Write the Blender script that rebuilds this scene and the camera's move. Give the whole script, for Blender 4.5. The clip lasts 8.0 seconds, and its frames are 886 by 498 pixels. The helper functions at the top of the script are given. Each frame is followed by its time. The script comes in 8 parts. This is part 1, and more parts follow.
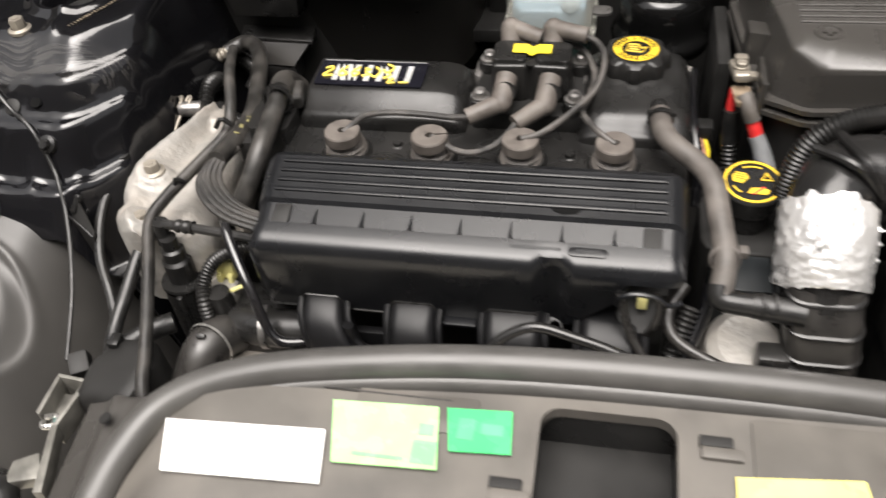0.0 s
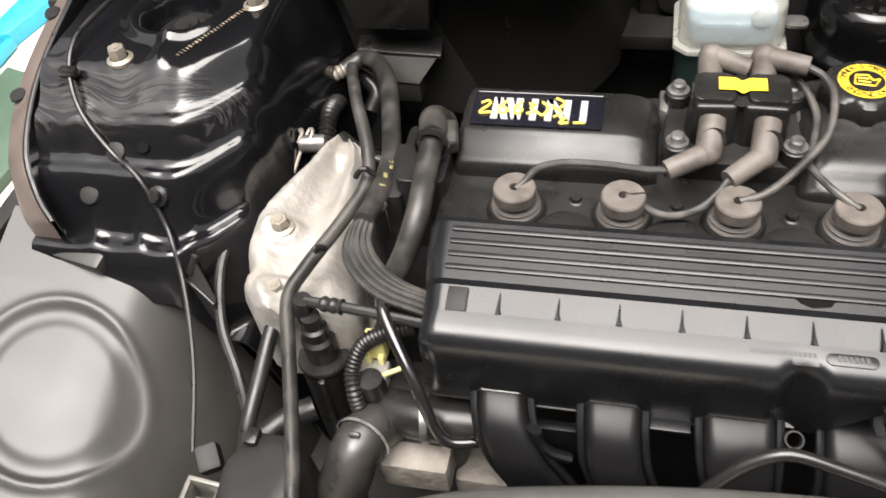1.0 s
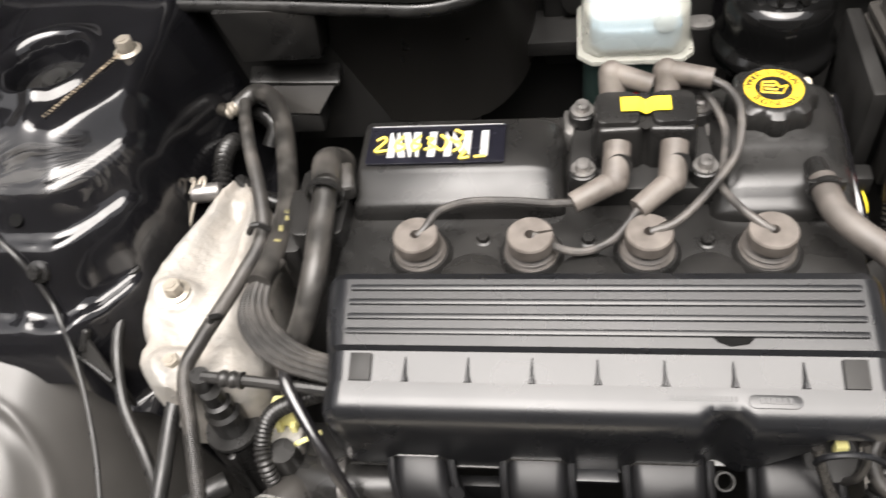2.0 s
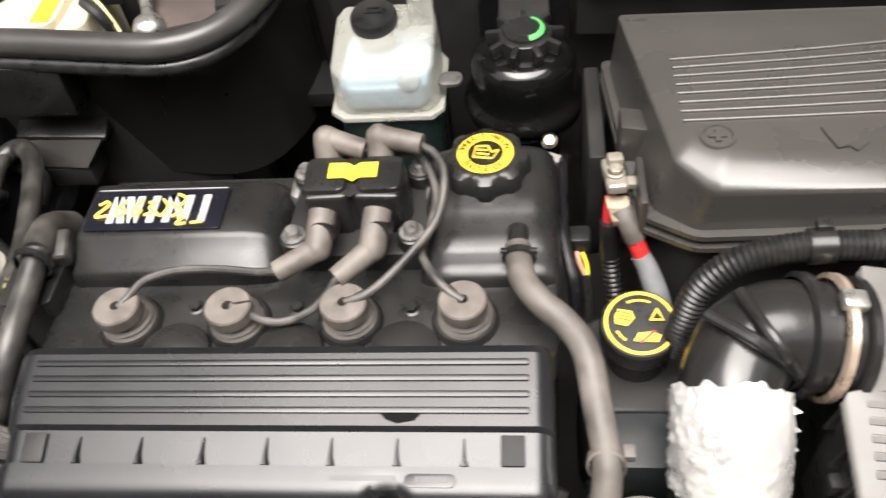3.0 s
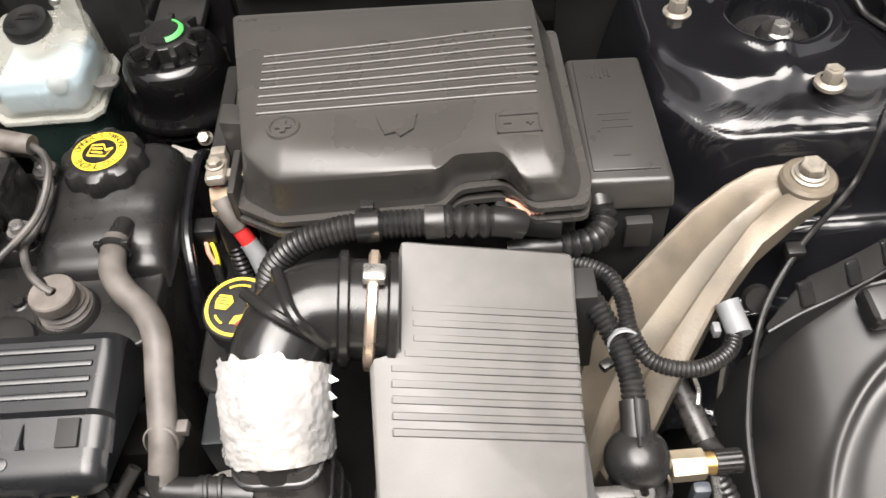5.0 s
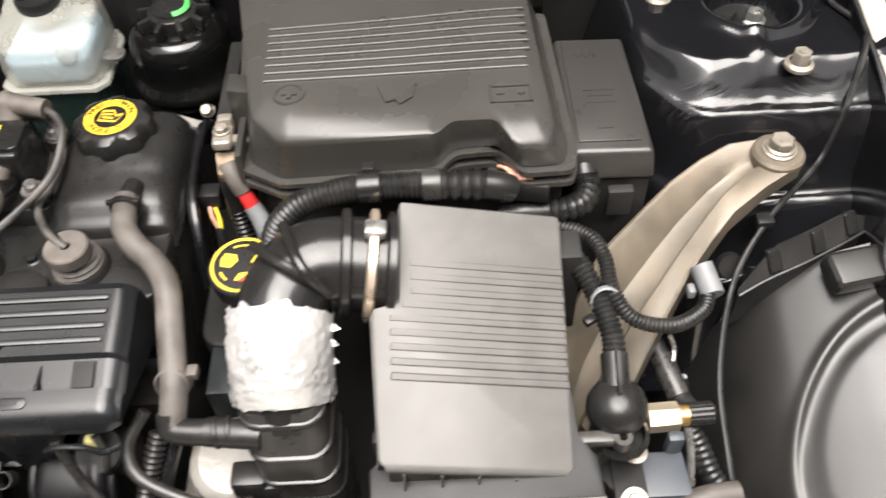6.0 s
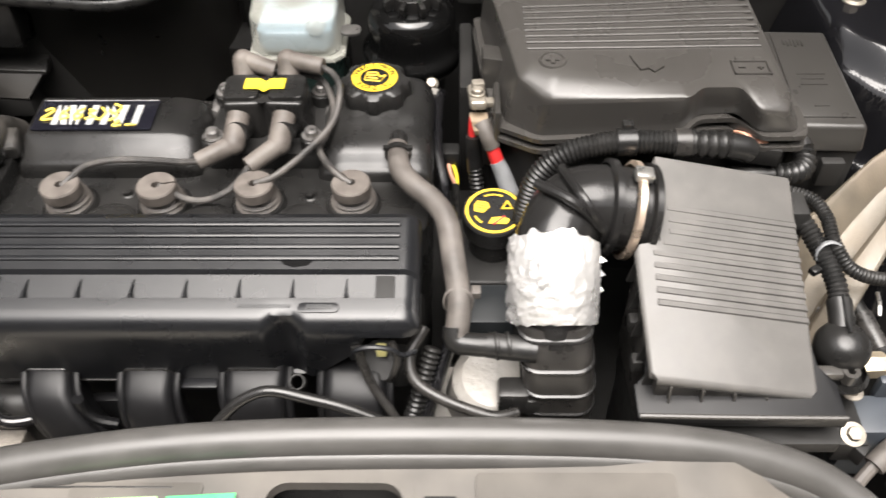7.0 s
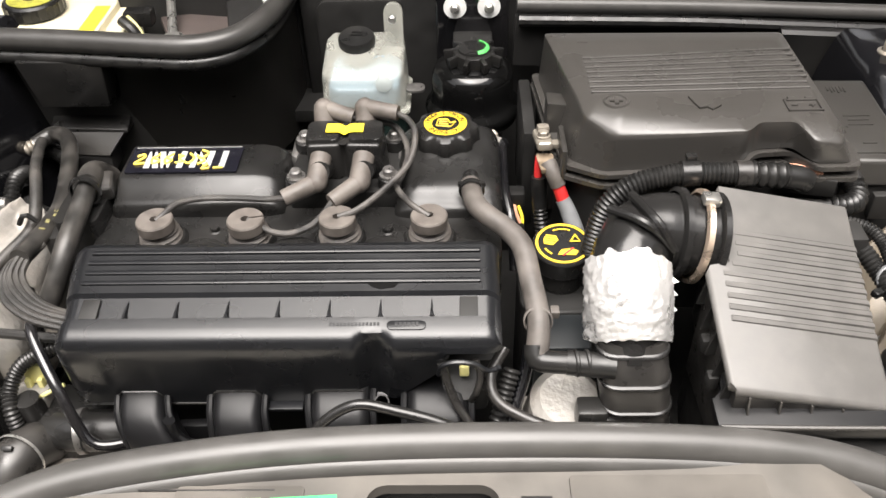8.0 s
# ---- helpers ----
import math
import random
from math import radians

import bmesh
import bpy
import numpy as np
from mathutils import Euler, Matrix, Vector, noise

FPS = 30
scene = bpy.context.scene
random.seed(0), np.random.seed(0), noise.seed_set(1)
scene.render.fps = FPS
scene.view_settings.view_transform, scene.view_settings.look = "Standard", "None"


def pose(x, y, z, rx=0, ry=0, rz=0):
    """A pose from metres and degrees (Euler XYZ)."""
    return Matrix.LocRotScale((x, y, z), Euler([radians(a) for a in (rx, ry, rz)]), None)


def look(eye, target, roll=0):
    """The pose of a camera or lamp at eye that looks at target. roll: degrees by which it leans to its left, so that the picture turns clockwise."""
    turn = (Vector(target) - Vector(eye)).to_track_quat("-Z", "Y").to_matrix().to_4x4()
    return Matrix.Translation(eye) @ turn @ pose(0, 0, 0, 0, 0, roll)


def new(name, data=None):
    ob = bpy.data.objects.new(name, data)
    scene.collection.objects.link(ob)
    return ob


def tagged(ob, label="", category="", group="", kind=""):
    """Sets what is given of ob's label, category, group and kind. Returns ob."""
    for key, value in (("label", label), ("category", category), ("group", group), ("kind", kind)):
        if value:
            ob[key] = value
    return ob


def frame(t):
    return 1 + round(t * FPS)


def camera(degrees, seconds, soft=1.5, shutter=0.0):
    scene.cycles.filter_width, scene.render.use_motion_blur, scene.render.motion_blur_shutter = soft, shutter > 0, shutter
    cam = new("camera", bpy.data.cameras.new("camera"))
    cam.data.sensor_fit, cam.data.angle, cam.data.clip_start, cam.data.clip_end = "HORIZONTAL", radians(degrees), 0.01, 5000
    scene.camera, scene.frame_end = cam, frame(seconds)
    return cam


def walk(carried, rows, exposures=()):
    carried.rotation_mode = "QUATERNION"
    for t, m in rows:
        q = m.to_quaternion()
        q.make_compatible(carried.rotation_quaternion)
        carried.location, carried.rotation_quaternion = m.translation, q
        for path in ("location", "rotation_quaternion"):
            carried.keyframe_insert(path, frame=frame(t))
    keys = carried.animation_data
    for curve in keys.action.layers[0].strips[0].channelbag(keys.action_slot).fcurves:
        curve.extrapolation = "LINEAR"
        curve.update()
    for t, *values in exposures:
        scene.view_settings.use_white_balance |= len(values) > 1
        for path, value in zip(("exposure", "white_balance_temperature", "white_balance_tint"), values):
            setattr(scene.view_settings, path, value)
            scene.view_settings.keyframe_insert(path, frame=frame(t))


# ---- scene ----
cam = camera(55.5, 8.0, shutter=0.4)
PATH = [
    (0, (0.127, -0.644, 1.307), (-0.235, 0.721, -0.109), -6.3),
    (0.5, (0.024, -0.554, 1.299), (-0.38, 0.748, -0.163), -8.0),
    (1, (-0.044, -0.497, 1.301), (-0.455, 0.765, -0.196), -9.0),
    (1.2, (-0.055, -0.479, 1.299), (-0.463, 0.778, -0.202), -9.4),
    (2.3, (0.044, -0.395, 1.303), (-0.235, 0.831, -0.252), -11.4),
    (2.5, (0.091, -0.383, 1.302), (-0.171, 0.863, -0.24), -10.6),
    (3, (0.192, -0.362, 1.304), (-0.034, 0.896, -0.235), -9.0),
    (3.5, (0.277, -0.37, 1.301), (0.068, 0.876, -0.25), -9.5),
    (4, (0.353, -0.379, 1.306), (0.184, 0.861, -0.255), -9.1),
    (4.5, (0.423, -0.384, 1.304), (0.308, 0.859, -0.258), -8.1),
    (4.7, (0.446, -0.385, 1.304), (0.354, 0.866, -0.254), -7.3),
    (5.8, (0.467, -0.432, 1.311), (0.459, 0.841, -0.232), -3.4),
    (6, (0.443, -0.445, 1.316), (0.438, 0.824, -0.23), -3.1),
    (6.5, (0.337, -0.495, 1.324), (0.328, 0.792, -0.207), -1.7),
    (7, (0.232, -0.562, 1.333), (0.201, 0.778, -0.152), -1.0),
    (7.5, (0.183, -0.621, 1.339), (0.133, 0.812, -0.055), -1.5),
    (8, (0.17, -0.639, 1.311), (0.117, 0.872, 0.001), -1.9),
]
walk(cam, [(t, look(eye, target, roll)) for t, eye, target, roll in PATH],
     [(0.0, 1.2, 6700, 12), (0.5, 1.4, 6700, 12), (1.0, 1.6, 6700, 12), (3.0, 1.75, 6700, 12), (4.5, 1.75, 6700, 12), (6.0, 1.65, 6700, 12), (8.0, 1.65, 6700, 12)])

# ---- daylight: an overcast sky with a broad, weak sun from behind the camera ----
world = bpy.data.worlds.new("overcast_sky")
scene.world = world
world.use_nodes = True
wn = world.node_tree
wn.nodes.clear()
w_out = wn.nodes.new("ShaderNodeOutputWorld")
w_bg = wn.nodes.new("ShaderNodeBackground")
w_sky = wn.nodes.new("ShaderNodeTexSky")
w_sky.sky_type = "NISHITA"
w_sky.sun_disc = False
w_sky.sun_elevation = radians(70)
w_sky.sun_rotation = radians(200)
w_sky.dust_density = 6.0
w_hsv = wn.nodes.new("ShaderNodeHueSaturation")
w_hsv.inputs["Saturation"].default_value = 0.12
wn.links.new(w_sky.outputs["Color"], w_hsv.inputs["Color"])
wn.links.new(w_hsv.outputs["Color"], w_bg.inputs["Color"])
w_bg.inputs["Strength"].default_value = 0.09
wn.links.new(w_bg.outputs["Background"], w_out.inputs["Surface"])
sun = new("sun", bpy.data.lights.new("sun", "SUN"))
sun.data.energy = 2.85
sun.data.angle = radians(54)
sun.data.color = (1.0, 0.97, 0.93)
sun.matrix_world = look((0.10, -0.45, 4.0), (0, 0, 0.5))


# ---- materials ----
def mat(name, base, rough=0.5, metal=0.0, scale=60.0, vary=0.25, bump=0.15, fine=900.0, dust=0.0,
        dust_col=(0.30, 0.27, 0.24), coat=0.0, trans=0.0, sss=0.0, rvary=0.12, spec=0.5, stretch=None, bump_d=0.0001):
    m = bpy.data.materials.new(name)
    m.use_nodes = True
    nt = m.node_tree
    b = nt.nodes["Principled BSDF"]
    tc = nt.nodes.new("ShaderNodeTexCoord")
    src = tc.outputs["Object"]
    if stretch:
        mp = nt.nodes.new("ShaderNodeMapping")
        mp.inputs["Scale"].default_value = stretch
        nt.links.new(src, mp.inputs["Vector"])
        src = mp.outputs["Vector"]

    def noise_tex(s, detail=4.0):
        n = nt.nodes.new("ShaderNodeTexNoise")
        n.inputs["Scale"].default_value = s
        n.inputs["Detail"].default_value = detail
        nt.links.new(src, n.inputs["Vector"])
        return n

    big, small = noise_tex(scale * 0.22, 3.0), noise_tex(scale)
    ramp = nt.nodes.new("ShaderNodeMapRange")
    add = nt.nodes.new("ShaderNodeMath")
    add.operation = "ADD"
    nt.links.new(big.outputs["Fac"], add.inputs[0])
    nt.links.new(small.outputs["Fac"], add.inputs[1])
    nt.links.new(add.outputs[0], ramp.inputs["Value"])
    ramp.inputs["From Min"].default_value, ramp.inputs["From Max"].default_value = 0.7, 1.3
    mix = nt.nodes.new("ShaderNodeMix")
    mix.data_type = "RGBA"
    nt.links.new(ramp.outputs["Result"], mix.inputs["Factor"])
    mix.inputs["A"].default_value = (*[c * (1 - vary) for c in base], 1)
    mix.inputs["B"].default_value = (*[min(1, c * (1 + vary)) for c in base], 1)
    col = mix.outputs["Result"]
    if dust:
        dn = noise_tex(scale * 0.5, 6.0)
        dr = nt.nodes.new("ShaderNodeMapRange")
        dr.inputs["From Min"].default_value, dr.inputs["From Max"].default_value = 0.42, 0.72
        dr.inputs["To Max"].default_value = dust
        nt.links.new(dn.outputs["Fac"], dr.inputs["Value"])
        dm = nt.nodes.new("ShaderNodeMix")
        dm.data_type = "RGBA"
        nt.links.new(dr.outputs["Result"], dm.inputs["Factor"])
        nt.links.new(col, dm.inputs["A"])
        dm.inputs["B"].default_value = (*dust_col, 1)
        col = dm.outputs["Result"]
    nt.links.new(col, b.inputs["Base Color"])
    rr = nt.nodes.new("ShaderNodeMapRange")
    nt.links.new(small.outputs["Fac"], rr.inputs["Value"])
    rr.inputs["From Min"].default_value, rr.inputs["From Max"].default_value = 0.3, 0.7
    rr.inputs["To Min"].default_value, rr.inputs["To Max"].default_value = max(0.02, rough - rvary), min(1, rough + rvary)
    nt.links.new(rr.outputs["Result"], b.inputs["Roughness"])
    b.inputs["Metallic"].default_value = metal
    b.inputs["Specular IOR Level"].default_value = spec
    b.inputs["Coat Weight"].default_value = coat
    b.inputs["Coat Roughness"].default_value = 0.06
    b.inputs["Transmission Weight"].default_value = trans
    if sss:
        b.inputs["Subsurface Weight"].default_value = sss
        b.inputs["Subsurface Radius"].default_value = (0.01, 0.01, 0.01)
    if bump:
        fn = noise_tex(fine, 2.0)
        bp = nt.nodes.new("ShaderNodeBump")
        bp.inputs["Strength"].default_value = bump
        bp.inputs["Distance"].default_value = bump_d
        nt.links.new(fn.outputs["Fac"], bp.inputs["Height"])
        nt.links.new(bp.outputs["Normal"], b.inputs["Normal"])
    return m


def see_through(m, share):
    """Lets a share of the light straight through a cloudy plastic."""
    nt = m.node_tree
    out = nt.nodes["Material Output"]
    old = out.inputs["Surface"].links[0].from_socket
    clear = nt.nodes.new("ShaderNodeBsdfTransparent")
    mx = nt.nodes.new("ShaderNodeMixShader")
    mx.inputs["Fac"].default_value = share
    nt.links.new(old, mx.inputs[1])
    nt.links.new(clear.outputs[0], mx.inputs[2])
    nt.links.new(mx.outputs[0], out.inputs["Surface"])


def foil_material():
    m = mat("crumpled_foil", (0.88, 0.87, 0.855), 0.36, 0.72, 30, 0.04, 0)
    nt = m.node_tree
    b = nt.nodes["Principled BSDF"]
    tc = nt.nodes.new("ShaderNodeTexCoord")
    v = nt.nodes.new("ShaderNodeTexVoronoi")
    v.inputs["Scale"].default_value = 170
    nt.links.new(tc.outputs["Object"], v.inputs["Vector"])
    n = nt.nodes.new("ShaderNodeTexNoise")
    n.inputs["Scale"].default_value = 120
    n.inputs["Detail"].default_value = 6
    nt.links.new(tc.outputs["Object"], n.inputs["Vector"])
    a = nt.nodes.new("ShaderNodeMath")
    a.operation = "ADD"
    nt.links.new(v.outputs["Distance"], a.inputs[0])
    nt.links.new(n.outputs["Fac"], a.inputs[1])
    bp = nt.nodes.new("ShaderNodeBump")
    bp.inputs["Strength"].default_value = 0.42
    bp.inputs["Distance"].default_value = 0.002
    nt.links.new(a.outputs[0], bp.inputs["Height"])
    nt.links.new(bp.outputs["Normal"], b.inputs["Normal"])
    return m


M_PLASTIC = mat("black_plastic", (0.013, 0.0128, 0.0125), 0.29, spec=0.40, scale=30, vary=0.2, bump=0.4, dust=0.02, rvary=0.07)
M_SMUDGE_HOLE = mat("oily_smudge_hole_black", (0.004, 0.004, 0.004), 0.85, scale=60, vary=0.3, bump=0, spec=0.1)
M_COVER = mat("intake_plastic", (0.0080, 0.0084, 0.0095), 0.29, spec=0.50, scale=14, vary=0.12, bump=0.4, rvary=0.05)
M_BOX = mat("dark_grey_plastic", (0.047, 0.0442, 0.0409), 0.29, scale=16, vary=0.10, bump=0.6, rvary=0.05)
M_FUSE = mat("fuse_lid_plastic", (0.033, 0.0312, 0.0288), 0.31, scale=16, vary=0.10, bump=0.6, rvary=0.05)
M_AIR = mat("filter_box_plastic", (0.098, 0.0942, 0.0893), 0.48, scale=60, vary=0.08, bump=0.8, dust=0.12, rvary=0.05, dust_col=(0.22, 0.20, 0.185))
# M_DARK: black parts, and painted shade on engine block and filter tray
M_DARK = mat("deep_black_and_shade", (0.019, 0.0185, 0.0178), 0.55, scale=30, vary=0.3, bump=0.2, spec=0.26)
M_RUN = mat("runner_plastic", (0.0065, 0.0065, 0.007), 0.36, spec=0.24, scale=30, vary=0.15, bump=0.5, rvary=0.05)
M_RUBBER = mat("black_rubber", (0.011, 0.011, 0.0108), 0.36, scale=70, vary=0.2, bump=0.25, dust=0.03)
M_DUCT = mat("duct_rubber", (0.013, 0.0127, 0.0125), 0.22, scale=22, vary=0.15, bump=0.3, dust=0.05, dust_col=(0.08, 0.075, 0.07), rvary=0.05)
M_SEAL = mat("seal_rubber", (0.058, 0.056, 0.053), 0.38, scale=30, vary=0.15, bump=0.4, dust=0.2, dust_col=(0.13, 0.125, 0.118), rvary=0.06)
M_STRIP = mat("weatherstrip_rubber", (0.040, 0.0385, 0.0365), 0.36, scale=30, vary=0.15, bump=0.4, dust=0.1, dust_col=(0.11, 0.105, 0.10), rvary=0.06)
M_HOSE = mat("dusty_hose_rubber", (0.070, 0.062, 0.056), 0.56, scale=60, vary=0.25, bump=0.3, dust=0.22)
M_DUSTY = mat("dusty_black_rubber", (0.021, 0.020, 0.0187), 0.40, scale=60, vary=0.25, bump=0.3, dust=0.15)
M_BOOT = mat("dusty_boot_rubber", (0.088, 0.076, 0.067), 0.58, scale=80, vary=0.25, bump=0.35, dust=0.25)
M_LEAD = mat("ignition_lead_rubber", (0.032, 0.030, 0.0285), 0.50, scale=90, vary=0.3, bump=0.3, dust=0.25)
M_PAINT = mat("gloss_black_paint", (0.006, 0.006, 0.007), 0.16, scale=20, vary=0.3, bump=0, coat=0.6, rvary=0.08, dust=0.03)
M_LINER = mat("inner_wing_plastic", (0.010, 0.0098, 0.0096), 0.33, scale=10, vary=0.2, bump=0.2, dust=0.15, dust_col=(0.12, 0.113, 0.104), rvary=0.07)
# dusty, and paler than M_LINER for the sky sheen on the left cover
M_LINERD = mat("dusty_sheen_wing_plastic", (0.027, 0.0261, 0.025), 0.40, scale=9, vary=0.25, bump=0.2, dust=0.28, dust_col=(0.12, 0.113, 0.104), rvary=0.08)
M_PANEL = mat("front_panel_plastic", (0.090, 0.083, 0.074), 0.55, scale=16, vary=0.25, bump=0.3, dust=0.4, dust_col=(0.20, 0.18, 0.155))
M_CAST = mat("cast_aluminium", (0.30, 0.288, 0.268), 0.55, 0.25, scale=50, vary=0.2, bump=1.0, fine=170, bump_d=0.0012, dust=0.45, dust_col=(0.34, 0.29, 0.24))
M_BEIGE = mat("beige_cast_metal", (0.128, 0.111, 0.086), 0.42, 0.2, scale=40, vary=0.15, bump=2.0, fine=400, dust=0.25, dust_col=(0.30, 0.22, 0.15))
M_CASTP = mat("pale_cast_aluminium", (0.30, 0.288, 0.268), 0.55, 0.25, scale=50, vary=0.2, bump=1.0, fine=170, bump_d=0.0012, dust=0.3, dust_col=(0.34, 0.29, 0.24))
M_STEEL = mat("zinc_steel", (0.66, 0.65, 0.62), 0.32, 0.9, scale=90, vary=0.15, bump=0.3)
M_DULL = mat("dull_steel", (0.27, 0.26, 0.25), 0.36, 0.8, scale=90, vary=0.25, bump=0.3)
M_BOLT = mat("pale_zinc_bolt", (0.31, 0.28, 0.235), 0.42, 0.5, scale=120, vary=0.15, bump=0.3)
M_BRASS = mat("brass", (0.62, 0.53, 0.39), 0.38, 0.75, scale=80, vary=0.15, bump=0.2)
M_BAND = mat("clamp_band_steel", (0.72, 0.58, 0.46), 0.30, 0.8, scale=70, vary=0.2, bump=0.2)
M_TANK = mat("translucent_plastic", (0.47, 0.47, 0.42), 0.30, scale=30, vary=0.05, bump=0.1)
see_through(M_TANK, 0.55)
M_FLUID = mat("pale_blue_fluid", (0.45, 0.62, 0.72), 0.2, scale=20, vary=0.05, bump=0, trans=0.15)
M_YELLOW = mat("yellow_print", (0.74, 0.49, 0.03), 0.5, scale=120, vary=0.12, bump=0.1)
M_STICKY = mat("pale_yellow_sticker", (0.86, 0.78, 0.22), 0.3, scale=40, vary=0.08, bump=0)
M_TAPE = mat("yellow_tape", (0.86, 0.68, 0.04), 0.45, scale=60, vary=0.10, bump=0.2)
M_MARKER = mat("yellow_paint_marker", (0.85, 0.66, 0.10), 0.6, scale=120, vary=0.15, bump=0.3)
M_GREEN = mat("green_print", (0.09, 0.55, 0.12), 0.45, scale=60, vary=0.1, bump=0.1)
M_LABELG = mat("green_label_paper", (0.06, 0.52, 0.17), 0.28, scale=40, vary=0.1, bump=0)
M_LABELL = mat("pale_green_label_paper", (0.36, 0.72, 0.28), 0.26, scale=40, vary=0.1, bump=0)
M_LABELM = mat("mid_green_print", (0.20, 0.66, 0.24), 0.28, scale=40, vary=0.15, bump=0)
M_LABELK = mat("bright_green_print", (0.10, 0.58, 0.22), 0.28, scale=40, vary=0.15, bump=0)
M_WHITE = mat("white_label_paper", (0.86, 0.86, 0.84), 0.4, scale=40, vary=0.04, bump=0)
M_SILVER = mat("silver_print", (0.62, 0.62, 0.62), 0.35, 0.4, scale=60, vary=0.05, bump=0)
M_BADGE = mat("black_badge_gloss", (0.008, 0.008, 0.012), 0.18, scale=40, vary=0.2, bump=0, coat=0.3)
M_RED = mat("red_sleeve", (0.62, 0.03, 0.03), 0.45, scale=60, vary=0.15, bump=0.1)
M_GREYTAPE = mat("grey_cloth_tape", (0.17, 0.175, 0.18), 0.5, scale=80, vary=0.15, bump=0.3)
M_FOIL = foil_material()
M_CREAM = mat("cream_plastic", (0.72, 0.66, 0.48), 0.4, scale=30, vary=0.1, bump=0.1, sss=0.1)
M_PALEY = mat("pale_yellow_plastic", (0.75, 0.70, 0.30), 0.45, scale=60, vary=0.1, bump=0.1)
M_DAB = mat("faded_paint_dab", (0.15, 0.135, 0.06), 0.6, scale=200, vary=0.5, bump=0.2)
M_WINE = mat("steel_bodywork_brown", (0.16, 0.13, 0.115), 0.4, 0.3, scale=30, vary=0.2, bump=0.1)
M_GROUND = mat("pale_concrete", (0.62, 0.58, 0.50), 0.8, scale=6, vary=0.12, bump=0.5, fine=120, dust=0.2, dust_col=(0.45, 0.42, 0.36))
M_CYAN = mat("cyan_plastic", (0.02, 0.42, 0.62), 0.35, scale=30, vary=0.1, bump=0)
M_COPPER = mat("salmon_wire", (0.70, 0.36, 0.24), 0.5, scale=80, vary=0.2, bump=0)
M_PIPE = mat("dark_hose_rubber", (0.020, 0.019, 0.018), 0.34, scale=60, vary=0.2, bump=0.3, dust=0.06)


# ---- mesh helpers ----
ORIGIN = {}


def link(name, bm, material, smooth=35, mods=()):
    me = bpy.data.meshes.new(name)
    bmesh.ops.recalc_face_normals(bm, faces=bm.faces[:])
    bm.to_mesh(me)
    bm.free()
    for p in me.polygons:
        p.use_smooth = True
    me.set_sharp_from_angle(angle=radians(smooth))
    me.materials.append(material)
    return new(name, me)


def thing(name, at, label, category, group="", kind=""):
    e = new(name)
    e.empty_display_size = 0.02
    e.location = at
    ORIGIN[e.name] = Matrix.Translation(at)
    return tagged(e, label, category, group, kind)


def part(name, bm, material, parent, label="", smooth=35):
    ob = link(name, bm, material, smooth)
    ob.parent = parent
    if parent.name in ORIGIN:
        ob.matrix_parent_inverse = ORIGIN[parent.name].inverted()
    if label:
        tagged(ob, label)
    return ob


def solo(name, bm, material, label, category, group="", kind="", smooth=35):
    return tagged(link(name, bm, material, smooth), label, category, group, kind)


def rot(rx=0, ry=0, rz=0):
    return pose(0, 0, 0, rx, ry, rz)


def bev(bm, geom, w, seg=2):
    if w:
        bmesh.ops.bevel(bm, geom=geom, offset=w, segments=seg, affect="EDGES", profile=0.6, clamp_overlap=True)


def box(c, s, w=0.003, seg=2, r=None, taper=None, bm=None):
    """A bevelled box: centre, size, bevel, turn, and the scale of its top."""
    b = bmesh.new()
    bmesh.ops.create_cube(b, size=1)
    for v in b.verts:
        k = taper if (taper and v.co.z > 0) else (1, 1)
        v.co = Vector((v.co.x * s[0] * k[0], v.co.y * s[1] * k[1], v.co.z * s[2]))
    bev(b, b.edges[:], w, seg)
    m = Matrix.Translation(c) @ (r or Matrix.Identity(4))
    bmesh.ops.transform(b, matrix=m, verts=b.verts[:])
    return join(bm, b)


def join(bm, b):
    if bm is None:
        return b
    me = bpy.data.meshes.new("tmp")
    b.to_mesh(me)
    b.free()
    bm.from_mesh(me)
    bpy.data.meshes.remove(me)
    return bm


def slab(outline, z0, z1, w=0.003, seg=2, top=None, m=None, bm=None, inset=0.0):
    """An extruded outline. top(x, y): the height of the upper face; inset: how far the top is drawn in."""
    b = bmesh.new()
    n = len(outline)
    cx, cy = sum(p[0] for p in outline) / n, sum(p[1] for p in outline) / n
    lo = [b.verts.new((x, y, z0)) for x, y in outline]
    hi = []
    for x, y in outline:
        d = math.hypot(x - cx, y - cy) or 1
        k = 1 - inset / d
        xx, yy = cx + (x - cx) * k, cy + (y - cy) * k
        hi.append(b.verts.new((xx, yy, top(xx, yy) if top else z1)))
    b.faces.new(lo[::-1])
    b.faces.new(hi)
    for i in range(n):
        j = (i + 1) % n
        b.faces.new((lo[i], lo[j], hi[j], hi[i]))
    bev(b, b.edges[:], w, seg)
    if m:
        bmesh.ops.transform(b, matrix=m, verts=b.verts[:])
    return join(bm, b)


